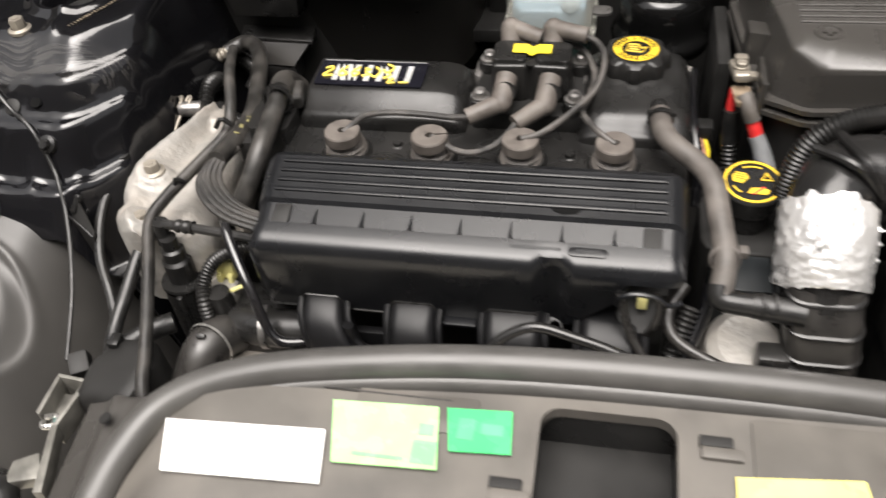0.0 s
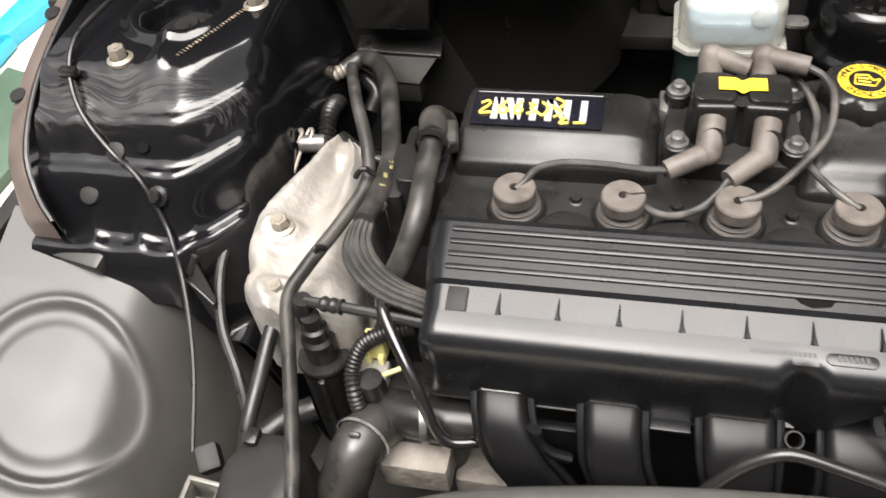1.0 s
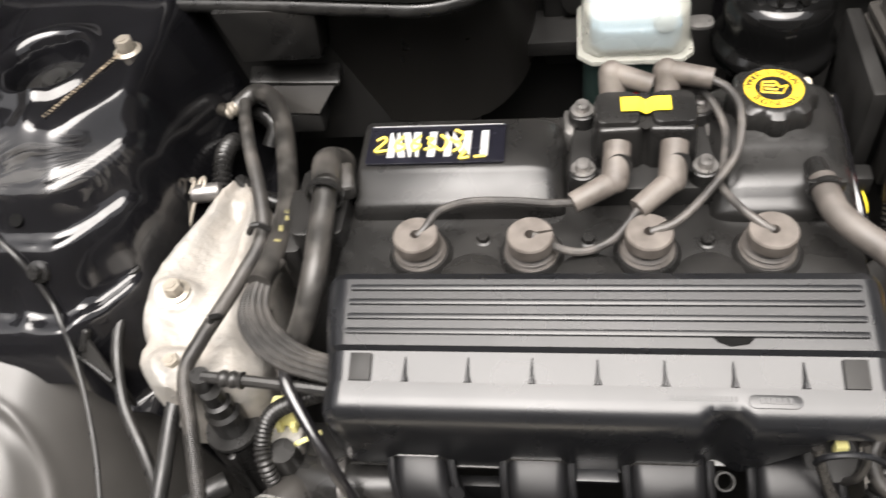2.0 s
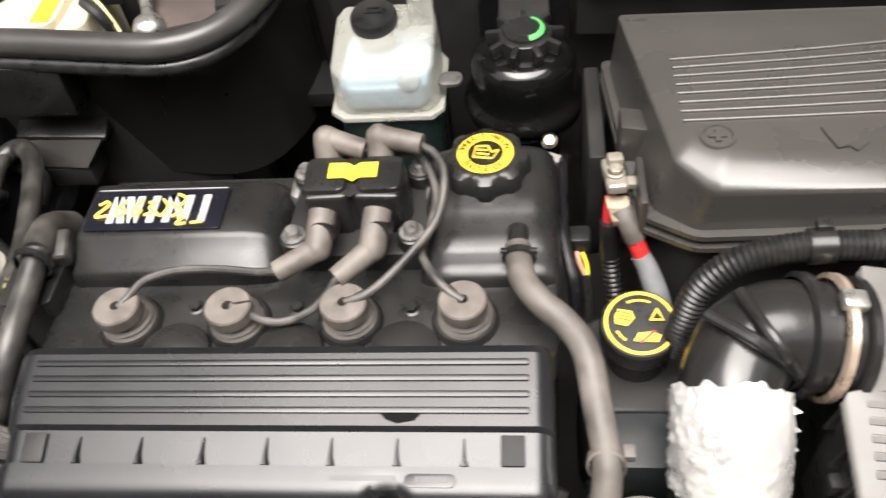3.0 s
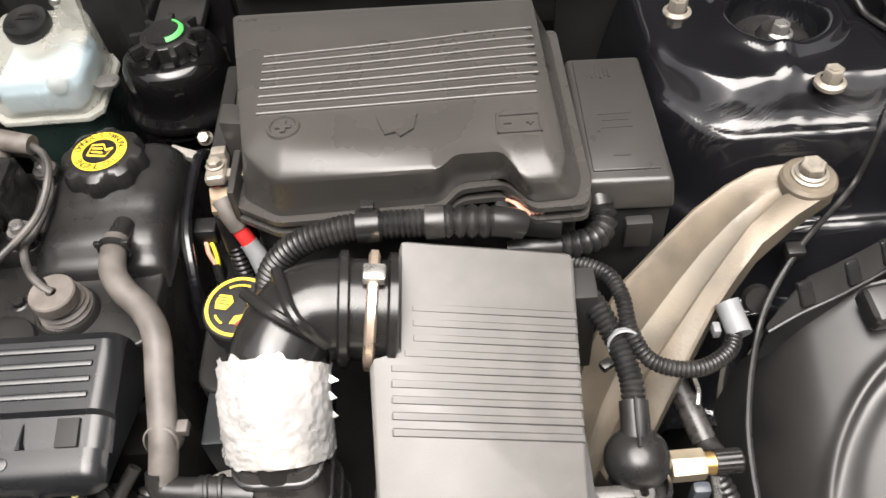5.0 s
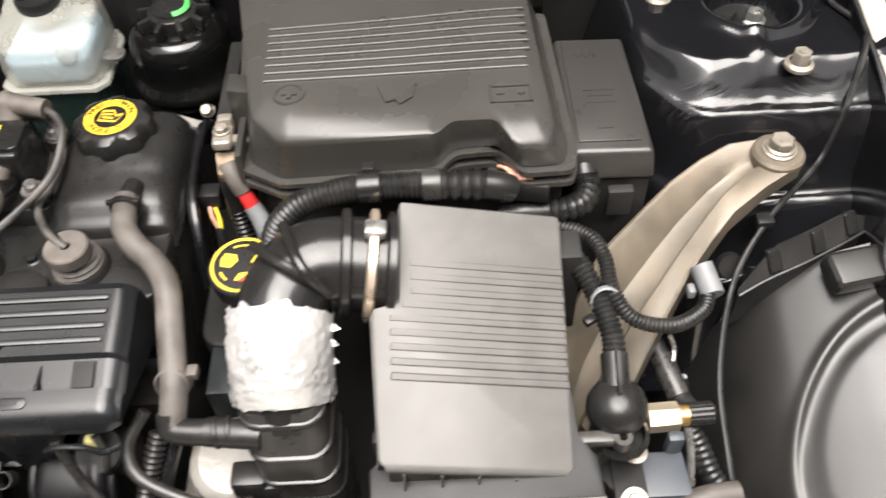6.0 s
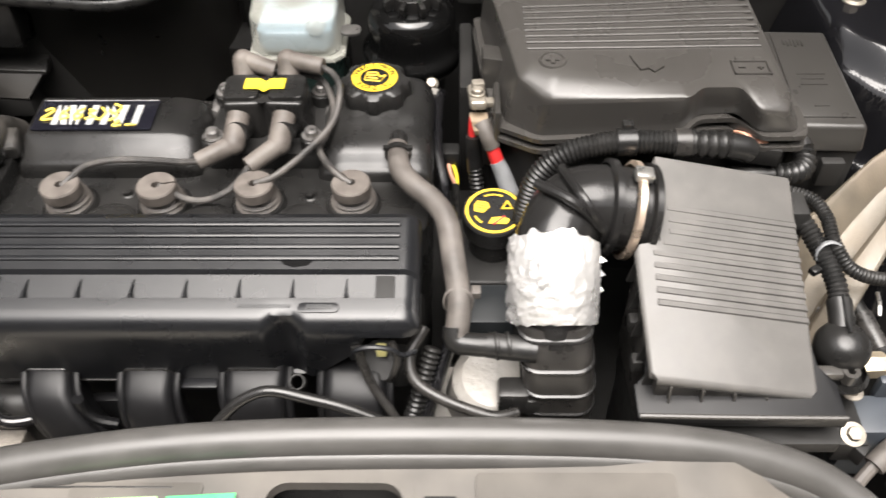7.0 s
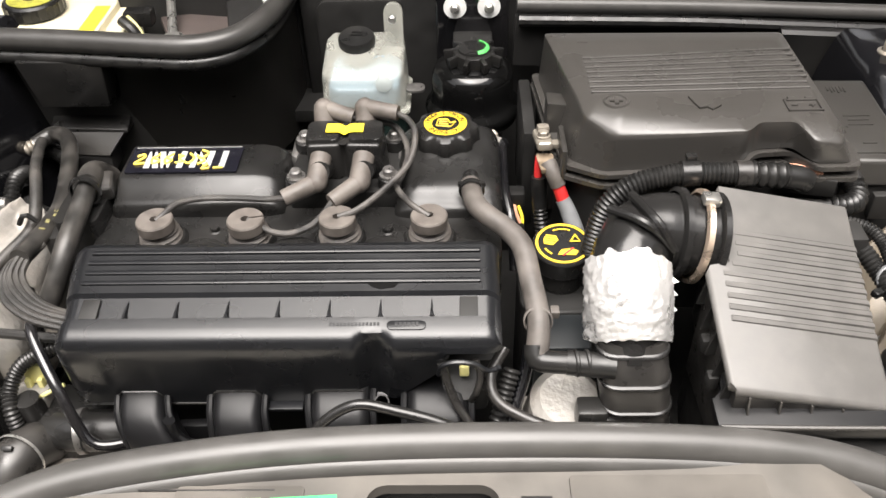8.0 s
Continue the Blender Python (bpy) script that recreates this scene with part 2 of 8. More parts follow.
def lathe(profile, at=(0, 0, 0), n=32, r=None, bm=None, lobes=0, lobe=0.0, lobe_rows=()):
    """A turned body from (radius, height) pairs about z; radius 0 closes it. lobes: scallops round the rows named."""
    b = bmesh.new()
    rings = []
    for k, (rad, h) in enumerate(profile):
        if rad <= 1e-6:
            rings.append([b.verts.new((0, 0, h))])
        else:
            ring = []
            for i in range(n):
                a = 2 * math.pi * i / n
                q = rad
                if lobes and k in lobe_rows:
                    q = rad * (1 + lobe * max(-1, min(1, 1.6 * math.cos(lobes * a))))
                ring.append(b.verts.new((q * math.cos(a), q * math.sin(a), h)))
            rings.append(ring)
    for a, c in zip(rings, rings[1:]):
        if len(a) == 1 and len(c) == 1:
            continue
        for i in range(n):
            j = (i + 1) % n
            if len(a) == 1:
                b.faces.new((a[0], c[j], c[i]))
            elif len(c) == 1:
                b.faces.new((a[i], a[j], c[0]))
            else:
                b.faces.new((a[i], a[j], c[j], c[i]))
    m = Matrix.Translation(at) @ (r or Matrix.Identity(4))
    bmesh.ops.transform(b, matrix=m, verts=b.verts[:])
    return join(bm, b)


def spline(pts, step):
    """Evenly spaced points of a smooth curve through pts."""
    p = [Vector(q) for q in pts]
    p = [2 * p[0] - p[1]] + p + [2 * p[-1] - p[-2]]
    fine = []
    for i in range(1, len(p) - 2):
        a, b, c, d = p[i - 1:i + 3]
        for k in range(24):
            t = k / 24
            fine.append(0.5 * ((2 * b) + (c - a) * t + (2 * a - 5 * b + 4 * c - d) * t * t + (3 * b - a - 3 * c + d) * t ** 3))
    fine.append(p[-2])
    out, carry = [fine[0]], 0.0
    for u, v in zip(fine, fine[1:]):
        L = (v - u).length
        while L and carry + L >= step:
            u = u + (v - u) * ((step - carry) / L)
            L = (v - u).length
            carry = 0.0
            out.append(u.copy())
        carry += L
    if (out[-1] - fine[-1]).length > step * 0.2:
        out.append(fine[-1])
    return out


def tube(pts, r, n=12, step=0.006, ribs=0.0, amp=0.0, flat=1.0, bm=None, ends=True, radius=None):
    """A hose along pts. ribs: the pitch of its corrugation, amp its depth; flat: squeeze of its second axis; radius(s): r at 0..1."""
    if ribs:
        step = ribs / 4
    c = spline(pts, step)
    b = bmesh.new()
    rings = []
    t0 = (c[1] - c[0]).normalized()
    u = t0.orthogonal().normalized()
    for i, q in enumerate(c):
        t = (c[min(i + 1, len(c) - 1)] - c[max(i - 1, 0)]).normalized()
        u = (u - t * u.dot(t)).normalized()
        w = t.cross(u)
        rr = radius(i / (len(c) - 1)) if radius else r
        if ribs:
            rr = rr + amp * (0.0, 0.7, 1.0, 0.7)[i % 4] - amp
        rings.append([b.verts.new(q + rr * (math.cos(2 * math.pi * k / n) * u + flat * math.sin(2 * math.pi * k / n) * w)) for k in range(n)])
    for a, d in zip(rings, rings[1:]):
        for k in range(n):
            j = (k + 1) % n
            b.faces.new((a[k], a[j], d[j], d[k]))
    if ends:
        b.faces.new(rings[0][::-1])
        b.faces.new(rings[-1])
    return join(bm, b)


def loft(sections, bm=None, caps=True):
    """Skin through closed sections, lists of points of one length."""
    b = bmesh.new()
    rings = [[b.verts.new(p) for p in s] for s in sections]
    n = len(rings[0])
    for a, d in zip(rings, rings[1:]):
        for k in range(n):
            j = (k + 1) % n
            b.faces.new((a[k], a[j], d[j], d[k]))
    if caps:
        b.faces.new(rings[0][::-1])
        b.faces.new(rings[-1])
    return join(bm, b)


def sheet(fn, nu, nv, thick=0.0, bm=None):
    """A surface fn(u, v), u and v from 0 to 1, given thickness along its normals."""
    b = bmesh.new()
    g = [[b.verts.new(fn(i / nu, j / nv)) for j in range(nv + 1)] for i in range(nu + 1)]
    for i in range(nu):
        for j in range(nv):
            b.faces.new((g[i][j], g[i + 1][j], g[i + 1][j + 1], g[i][j + 1]))
    if thick:
        bmesh.ops.recalc_face_normals(b, faces=b.faces[:])
        bmesh.ops.solidify(b, geom=b.faces[:], thickness=thick)
    return join(bm, b)


def hexbolt(at, r=0.008, h=0.008, washer=1.45, tilt=None, bm=None):
    """A hexagon flange bolt head."""
    m = tilt or Matrix.Identity(4)
    b = lathe([(0, 0), (r * washer, 0), (r * washer, h * 0.22), (r * 1.05, h * 0.34)], at, 24, m, bm)
    b = lathe([(r, h * 0.2), (r, h * 0.9), (r * 0.9, h), (r * 0.55, h), (r * 0.5, h * 1.06), (0, h * 1.06)], at, 6, m, b)
    return b


def step(a, b, v):
    k = max(0.0, min(1.0, (v - a) / (b - a)))
    return k * k * (3 - 2 * k)


def rrect(x0, y0, x1, y1, r=0.006, n=4):
    """A rounded rectangle outline."""
    out = []
    for cx, cy, a0 in ((x1 - r, y1 - r, 0), (x0 + r, y1 - r, 90), (x0 + r, y0 + r, 180), (x1 - r, y0 + r, 270)):
        for k in range(n + 1):
            a = radians(a0 + 90 * k / n)
            out.append((cx + r * math.cos(a), cy + r * math.sin(a)))
    return out


def letters(text, size, m, material, parent, name="lettering", depth=0.0004):
    """Raised or printed words as a mesh."""
    cu = bpy.data.curves.new(name, "FONT")
    cu.body, cu.size, cu.align_x, cu.align_y, cu.extrude = text, size, "CENTER", "CENTER", depth
    tmp = bpy.data.objects.new(name, cu)
    scene.collection.objects.link(tmp)
    me = bpy.data.meshes.new_from_object(tmp.evaluated_get(bpy.context.evaluated_depsgraph_get()))
    bpy.data.objects.remove(tmp)
    bpy.data.curves.remove(cu)
    b = bmesh.new()
    b.from_mesh(me)
    bpy.data.meshes.remove(me)
    bmesh.ops.transform(b, matrix=m, verts=b.verts[:])
    return part(name, b, material, parent)


# ---- structure: ground, body shell of the engine bay, front panel ----
def build_ground():
    b = sheet(lambda u, v: (-30 + 60 * u, -30 + 60 * v, 0.0), 8, 8)
    solo("ground", b, M_GROUND, "pale cream concrete floor under the car", "ground", kind="structure")


def build_bay():
    # dark floor and walls of the bay, closed all round
    b = box((0.12, 0.04, 0.40), (1.56, 0.82, 0.02), 0.004)
    solo("floor", b, M_DARK, "dark grimy undertray below the engine", "undertray", kind="structure")
    # rear bulkhead with the flat dark sound-deadening panel in front of the scuttle
    b = box((-0.46, 0.345, 0.58), (0.67, 0.03, 0.34), 0.006)
    b = box((0.48, 0.405, 0.62), (0.78, 0.02, 0.46), 0.006, bm=b)
    b = box((-0.06, 0.43, 0.66), (0.47, 0.02, 0.52), 0.006, bm=b)
    solo("wall_rear", b, M_DARK, "dark black painted rear bulkhead of the engine bay", "bulkhead", kind="structure")
    # flanks of the bay below the wings
    b = box((-0.66, 0.0, 0.55), (0.02, 0.72, 0.36), 0.004)
    solo("wall_left", b, M_DARK, "dark inner flank of the engine bay", "inner wing", kind="structure")
    b = box((0.90, 0.0, 0.55), (0.02, 0.72, 0.36), 0.004)
    solo("wall_right", b, M_DARK, "dark inner flank of the engine bay", "inner wing", kind="structure")
    # the cross member under the front panel
    b = box((0.15, -0.345, 0.50), (0.86, 0.02, 0.26), 0.004)
    solo("wall_front", b, M_DARK, "dark front cross member below the slam panel", "cross member", kind="structure")


def build_unseen_walls():
    # plain dark unseen walls before and beside the car, added to block low sky
    wall = mat("unseen_dark_wall", (0.07, 0.068, 0.065), 0.8, scale=4, vary=0.2, bump=0.5, fine=60)
    solo("unseen_wall_front", box((0, -3.4, 2.2), (9.0, 0.2, 4.4), 0.01), wall, "plain dark unseen wall in front of the car, added to block low sky light", "wall", kind="structure")
    solo("unseen_wall_left", box((-3.6, 0.4, 1.4), (0.2, 7.0, 2.8), 0.01), wall, "plain dark unseen wall beside the car, added to block low sky light", "wall", kind="structure")
    solo("unseen_wall_right", box((3.8, 0.4, 1.4), (0.2, 7.0, 2.8), 0.01), wall, "plain dark unseen wall beside the car, added to block low sky light", "wall", kind="structure")


def build_bonnet():
    # the open clamshell bonnet, as wide as the car, its sides curling forwards
    def skin(u, v):
        e = max(0.0, (abs(2 * u - 1) - 0.78) / 0.22)
        curl = 0.24 * e * e
        return (-0.82 + 1.86 * u, 0.50 - 0.20 * v - curl * 0.97 * min(1.0, 0.3 + v), 0.92 + 0.90 * v - curl * 0.2)
    b = sheet(skin, 40, 24, 0.03)
    solo("raised_bonnet", b, M_DARK, "open bonnet with a dark lined underside", "bonnet", kind="structure")


def settle(ob):
    """Sets the slam panel and its stickers 16 mm higher, drawn in by 3 % about the middle of the car's nose."""
    c = Vector((0.127, -0.644, 1.307))
    ob.location = c + (ob.location - c) * 0.97
    ob.scale = (0.97, 0.97, 0.97)


def build_front_panel():
    panel = thing("front_panel", (0.1, -0.32, 0.70), "dusty grey-black plastic slam panel with openings and stickers", "slam panel", kind="structure")
    settle(panel)
    x0, x1, yb, yf = -0.27, 0.60, -0.245, -0.42
    hx0, hx1, hy1 = 0.091, 0.198, -0.2645

    def top(x, y):
        z = 0.745 - 0.10 * max(0, -(y + 0.37))
        if x < -0.20:
            z -= 0.9 * (-0.20 - x)
        if x > 0.45:
            z -= 0.6 * (x - 0.45)
        return z

    b = bmesh.new()
    xs = sorted(set([x0 + (x1 - x0) * i / 40 for i in range(41)] + [hx0, hx1]))
    ys = sorted(set([yf + (yb - yf) * i / 12 for i in range(13)] + [hy1]))
    back = [(-0.30, -0.42), (-0.245, -0.385), (-0.225, -0.335), (-0.190, -0.292), (-0.130, -0.268), (-0.03, -0.250), (0.05, yb), (0.46, yb), (0.535, -0.275), (0.575, -0.315), (0.62, -0.40)]

    def rear(x):
        for (xa, ya), (xc, yc) in zip(back, back[1:]):
            if xa <= x <= xc:
                return ya + (yc - ya) * (x - xa) / (xc - xa)
        return yb

    def fit_y(x, y):
        return y if hx0 - 0.01 < x < hx1 + 0.01 else yf + (y - yf) * (rear(x) - yf) / (yb - yf)
    g = {(i, j): b.verts.new((x, fit_y(x, y), top(x, y))) for i, x in enumerate(xs) for j, y in enumerate(ys)}
    for i in range(len(xs) - 1):
        for j in range(len(ys) - 1):
            cx, cy = (xs[i] + xs[i + 1]) / 2, (ys[j] + ys[j + 1]) / 2
            if hx0 < cx < hx1 and cy < hy1:
                continue
            b.faces.new((g[i, j], g[i + 1, j], g[i + 1, j + 1], g[i, j + 1]))
    bmesh.ops.recalc_face_normals(b, faces=b.faces[:])
    bmesh.ops.solidify(b, geom=b.faces[:], thickness=0.004)
    part("panel_skin", b, M_PANEL, panel)
    # rim and well of the large opening
    b = box((hx0 - 0.002, -0.35, 0.7155), (0.005, 0.168, 0.050), 0.002)
    b = box((hx1 + 0.002, -0.35, 0.7155), (0.005, 0.168, 0.050), 0.002, bm=b)
    b = box(((hx0 + hx1) / 2, hy1 + 0.002, 0.7155), (hx1 - hx0 + 0.009, 0.005, 0.050), 0.002, bm=b)
    part("well_wall", b, M_PLASTIC, panel, "dark rim of the opening")
    b = box(((hx0 + hx1) / 2, -0.35, 0.693), (hx1 - hx0, 0.172, 0.004), 0.001)
    part("well_floor", b, M_DARK, panel, "dark bottom of the opening")
    # rounded lip round the opening
    b = bmesh.new()
    outer, inner = rrect(hx0 - 0.006, -0.44, hx1 + 0.006, hy1 + 0.006, 0.012, 6), rrect(hx0 + 0.002, -0.432, hx1 - 0.002, hy1 - 0.002, 0.016, 6)
    rows = [[b.verts.new((x, y, z)) for x, y in ring] for ring, z in ((outer, 0.7452), (outer, 0.7462), (inner, 0.7466), (inner, 0.735))]
    for lo, hi in zip(rows, rows[1:]):
        for k in range(len(lo)):
            j = (k + 1) % len(lo)
            b.faces.new((lo[k], lo[j], hi[j], hi[k]))
    part("opening_lip", b, M_PANEL, panel, smooth=50)
    # fine seam ridges beside the stickers
    for x0s, x1s, ys in ((-0.085, 0.022, -0.2705), (0.262, 0.40, -0.262)):
        part("seam_ridge", box(((x0s + x1s) / 2, ys, 0.7462), (x1s - x0s, 0.0012, 0.0016), 0.0003), M_PLASTIC, panel)
    # small slots with a raised tongue; black blocks stand in for their shaded insides
    for sx, sy in ((0.2235, -0.283), (0.073, -0.338)):
        b = box((sx, sy, 0.7475), (0.024, 0.009, 0.006), 0.001)
        slot = part("slot", b, M_DARK, panel, "small slot, its shaded inside a black block")
        b = box((sx + 0.004, sy - 0.009, 0.747), (0.030, 0.010, 0.005), 0.0015)
        part("slot_lip", b, M_PANEL, panel)
    # raised flat field with a seam to the right of the opening
    b = slab(rrect(0.25, -0.41, 0.40, -0.258, 0.004), 0.742, 0.7475, 0.0012)
    part("raised_field", b, M_PANEL, panel)
    b = slab(rrect(-0.055, -0.30, 0.045, -0.2665, 0.004), 0.742, 0.7465, 0.0012)
    part("raised_field", b, M_PANEL, panel)


def build_stickers():
    def sticker(name, pts, z, material, label, rows=()):
        t = thing(name, (pts[0][0], pts[0][1], z), label, "label")
        settle(t)
        b = slab(pts, z, z + 0.0008, 0)
        sheet_part = part("paper", b, material, t)
        for bx0, by0, bx1, by1, mm in rows:
            part("print_bar", slab([(bx0, by0), (bx1, by0), (bx1, by1), (bx0, by1)], z + 0.0009, z + 0.0013, 0), mm, sheet_part)
        return t

    z = 0.7482
    sticker("white_sticker", [(-0.190, -0.363), (-0.064, -0.357), (-0.072, -0.311), (-0.204, -0.318)], z, M_WHITE, "plain white paper sticker on the front panel")
    sticker("pale_green_sticker", [(-0.060, -0.338), (0.021, -0.334), (0.013, -0.279), (-0.073, -0.283)], z, M_LABELL,
            "glossy pale green printed sticker on the front panel",
            [(-0.001, -0.331, 0.018, -0.311, M_LABELM), (0.001, -0.306, 0.013, -0.296, M_LABELM), (-0.046, -0.330, -0.006, -0.327, M_LABELM)])
    sticker("green_sticker", [(0.027, -0.317), (0.074, -0.314), (0.071, -0.276), (0.020, -0.279)], z, M_LABELG,
            "small bright green sticker on the front panel",
            [(0.031, -0.306, 0.044, -0.287, M_LABELK), (0.049, -0.300, 0.066, -0.290, M_LABELK)])
    sticker("yellow_sticker", [(0.236, -0.352), (0.330, -0.346), (0.324, -0.302), (0.236, -0.311)], z + 0.0006, M_STICKY,
            "bright yellow warning sticker on the front panel",
            [(0.262, -0.330, 0.280, -0.3285, M_PANEL), (0.290, -0.330, 0.312, -0.3285, M_PANEL)])


def build_front_seal():
    pts = [(-0.250, -0.40, 0.715), (-0.240, -0.345, 0.728), (-0.213, -0.298, 0.740), (-0.145, -0.268, 0.752), (-0.026, -0.250, 0.761), (0.10, -0.241, 0.764),
           (0.27, -0.238, 0.762), (0.40, -0.238, 0.752), (0.48, -0.246, 0.738), (0.535, -0.266, 0.720), (0.575, -0.31, 0.70), (0.59, -0.38, 0.68)]
    pts = [(0.127 + (x - 0.127) * 0.985, -0.644 + (y + 0.644) * 0.985, 1.307 + (z - 1.307) * 0.985) for x, y, z in pts]
    t = thing("bonnet_seal", (0.1, -0.24, 0.745), "thick dusty black rubber bonnet seal along the front panel", "rubber seal")
    part("bulb", tube(pts, 0.0150, 16, 0.008), M_SEAL, t)
    low = [(x, y - 0.010, z - 0.010) for x, y, z in pts]
    part("flange", tube(low, 0.0115, 12, 0.008, flat=0.9), M_SEAL, t, "darker lower flange of the seal")


def build_scuttle():
    t = thing("left_scuttle", (-0.25, 0.32, 0.70), "matt black plastic scuttle panel with a clip and raised plate", "scuttle panel", kind="structure")
    part("face", box((-0.3325, 0.294, 0.73), (0.365, 0.012, 0.20), 0.004), M_DARK, t)
    b = loft([[(-0.366, 0.290, 0.842), (-0.250, 0.290, 0.842), (-0.264, 0.290, 0.768), (-0.352, 0.290, 0.768)],
              [(-0.362, 0.250, 0.838), (-0.257, 0.248, 0.838), (-0.265, 0.254, 0.774), (-0.350, 0.254, 0.774)]])
    bev(b, b.edges[:], 0.003, 2)
    part("raised_plate", b, M_PLASTIC, t)
    part("clip", box((-0.177, 0.283, 0.772), (0.020, 0.012, 0.022), 0.003), M_PLASTIC, t)
    part("clip_foot", box((-0.188, 0.284, 0.754), (0.006, 0.010, 0.018), 0.002), M_PLASTIC, t)
    led = thing("scuttle_bracket", (-0.31, 0.26, 0.66), "black moulded plastic bracket ledge on the bulkhead", "bracket")
    part("ledge", slab([(-0.360, 0.270), (-0.259, 0.266), (-0.259, 0.292), (-0.360, 0.292)], 0.727, 0.743, 0.0025, top=lambda x, y: 0.7435 - 0.42 * (0.292 - y)), M_PLASTIC, led)
    b = loft([[(-0.356, 0.272, 0.731), (-0.263, 0.268, 0.731), (-0.263, 0.286, 0.72), (-0.356, 0.286, 0.72)],
              [(-0.334, 0.252, 0.706), (-0.284, 0.248, 0.706), (-0.284, 0.286, 0.70), (-0.334, 0.286, 0.70)]])
    part("apron", b, M_FUSE, led)
    part("foot", box((-0.309, 0.268, 0.690), (0.050, 0.036, 0.026), 0.003), M_DARK, led)


build_ground()
build_unseen_walls()
build_bonnet()
build_bay()
build_front_panel()
build_stickers()
build_front_seal()
build_scuttle()


# ---- engine: intake cover, runners, valve cover ----
CX0, CX1 = -0.190, 0.201


def build_intake_cover():
    t = thing("intake_cover", (0.0, -0.10, 0.70), "matt black plastic intake manifold cover with ribs and a slotted strip", "engine cover")

    def dent(x):
        return max(0.0, 1 - ((x - 0.089) / 0.019) ** 2) ** 2

    def bottom(x):
        if x < 0.10:
            z = 0.699
            for a, c in ((-0.152, -0.106), (-0.065, -0.015), (0.025, 0.082)):
                z += 0.0165 * max(0.0, min(1.0, min(x - a, c - x) / 0.007)) ** 0.5
            return z
        if x < 0.148:
            return 0.699 + (x - 0.10) / 0.048 * 0.043
        return min(0.772, 0.742 + (x - 0.148) / 0.012 * 0.030)

    xs = [CX0, CX0 + 0.002, CX0 + 0.006, CX0 + 0.012] + [CX0 + 0.012 + (CX1 - CX0 - 0.024) * i / 150 for i in range(1, 150)] + [CX1 - 0.012, CX1 - 0.006, CX1 - 0.002, CX1]
    secs = []
    for x in xs:
        e = min(x - CX0, CX1 - x)
        s = 0.010 * (1 - min(1, e / 0.012)) ** 2
        d = dent(x)
        zb = bottom(x)
        prof = [(-0.036, 0.735), (-0.036, 0.791 - s), (-0.0385, 0.7995 - s), (-0.046, 0.8025 - s), (-0.072, 0.7985 - s), (-0.0985, 0.7940 - s),
                (-0.1012, 0.7898 - s), (-0.1240, 0.7838 - s), (-0.1255, 0.7888 - s), (-0.135, 0.7868 - s), (-0.1405 + 0.001 * d, 0.7850 - s - 0.002 * d), (-0.1450 + 0.004 * d, 0.7822 - s - 0.005 * d),
                (-0.1483 + 0.0075 * d + s * 0.4, 0.7780 - s * 0.6 - 0.006 * d), (-0.1505 + 0.010 * d + s * 0.6, 0.7722 - 0.005 * d)]
        z1 = max(zb, 0.6980)
        for k, yy in ((0.2, -0.1516), (0.6, -0.1497), (1.0, -0.1470)):
            prof.append((yy + 0.011 * d + s * 0.6, 0.7722 + (z1 - 0.7722) * k if z1 < 0.763 else 0.7690 - 0.0004 * k))
        prof.append((-0.140, zb if zb < 0.763 else 0.7680))
        secs.append([(x - 0.008 * step(-0.125, -0.05, y) * step(CX0 + 0.03, CX0, x), y, z) for y, z in prof])
    part("shell", loft(secs), M_COVER, t, smooth=28)
    lip = [(CX0 + 0.006 + 0.0015 * k, -0.1476, bottom(CX0 + 0.006 + 0.0015 * k) + 0.0004) for k in range(int((0.078 - CX0) / 0.0015))]
    part("lower_lip", tube(lip, 0.0011, 6, 0.0015), M_PLASTIC, t)
    tilt = math.degrees(math.atan2(0.17, 1.0))
    for k in range(4):
        y = -0.0535 - 0.0115 * k
        z = 0.8025 - (abs(y) - 0.046) * 0.17
        part("rib", box((0.0032, y, z + 0.0004), (0.361, 0.0046, 0.0046), 0.0012, r=rot(tilt, 0, 0)), M_COVER, t)
    # slotted strip: fins with flared feet and the two end blocks
    for k in range(7):
        x = -0.1312 + 0.0452 * k
        b = loft([[(x - 0.0004, -0.1055, 0.7895), (x + 0.0004, -0.1055, 0.7895), (x + 0.0008, -0.1055, 0.7865), (x - 0.0008, -0.1055, 0.7865)],
                  [(x - 0.0008, -0.1180, 0.7895), (x + 0.0008, -0.1180, 0.7895), (x + 0.0018, -0.1180, 0.7835), (x - 0.0018, -0.1180, 0.7835)],
                  [(x - 0.0014, -0.1248, 0.7888), (x + 0.0016, -0.1248, 0.7888), (x + 0.0040, -0.1248, 0.7830), (x - 0.0036, -0.1248, 0.7830)]])
        part("fin", b, M_COVER, t)
    for x in (-0.1640, 0.1725):
        part("end_block", box((x, -0.1135, 0.7880), (0.016, 0.0205, 0.0030), 0.001, r=rot(14, 0, 0)), M_DARK, t)
    # low-relief lettering that cannot be read, kept as bars, and a maker's oval
    fr = rot(11, 0, 0)
    b = slab(rrect(-0.017, -0.0045, 0.017, 0.0045, 0.0042), 0, 0.0012, 0.0004, m=Matrix.Translation((0.1185, -0.1345, 0.7868)) @ fr)
    plate = part("relief_plate", b, M_COVER, t)
    for k in range(6):
        part("relief_bar", box((0.1100 + 0.0036 * k, -0.1342, 0.7882), (0.0022, 0.0042, 0.0008), 0.0, r=fr), M_COVER, plate)
    for k in range(14):
        part("relief_bar", box((0.0525 + 0.0032 * k, -0.1330, 0.7872), (0.0022, 0.0036, 0.0006), 0.0, r=fr), M_COVER, t)
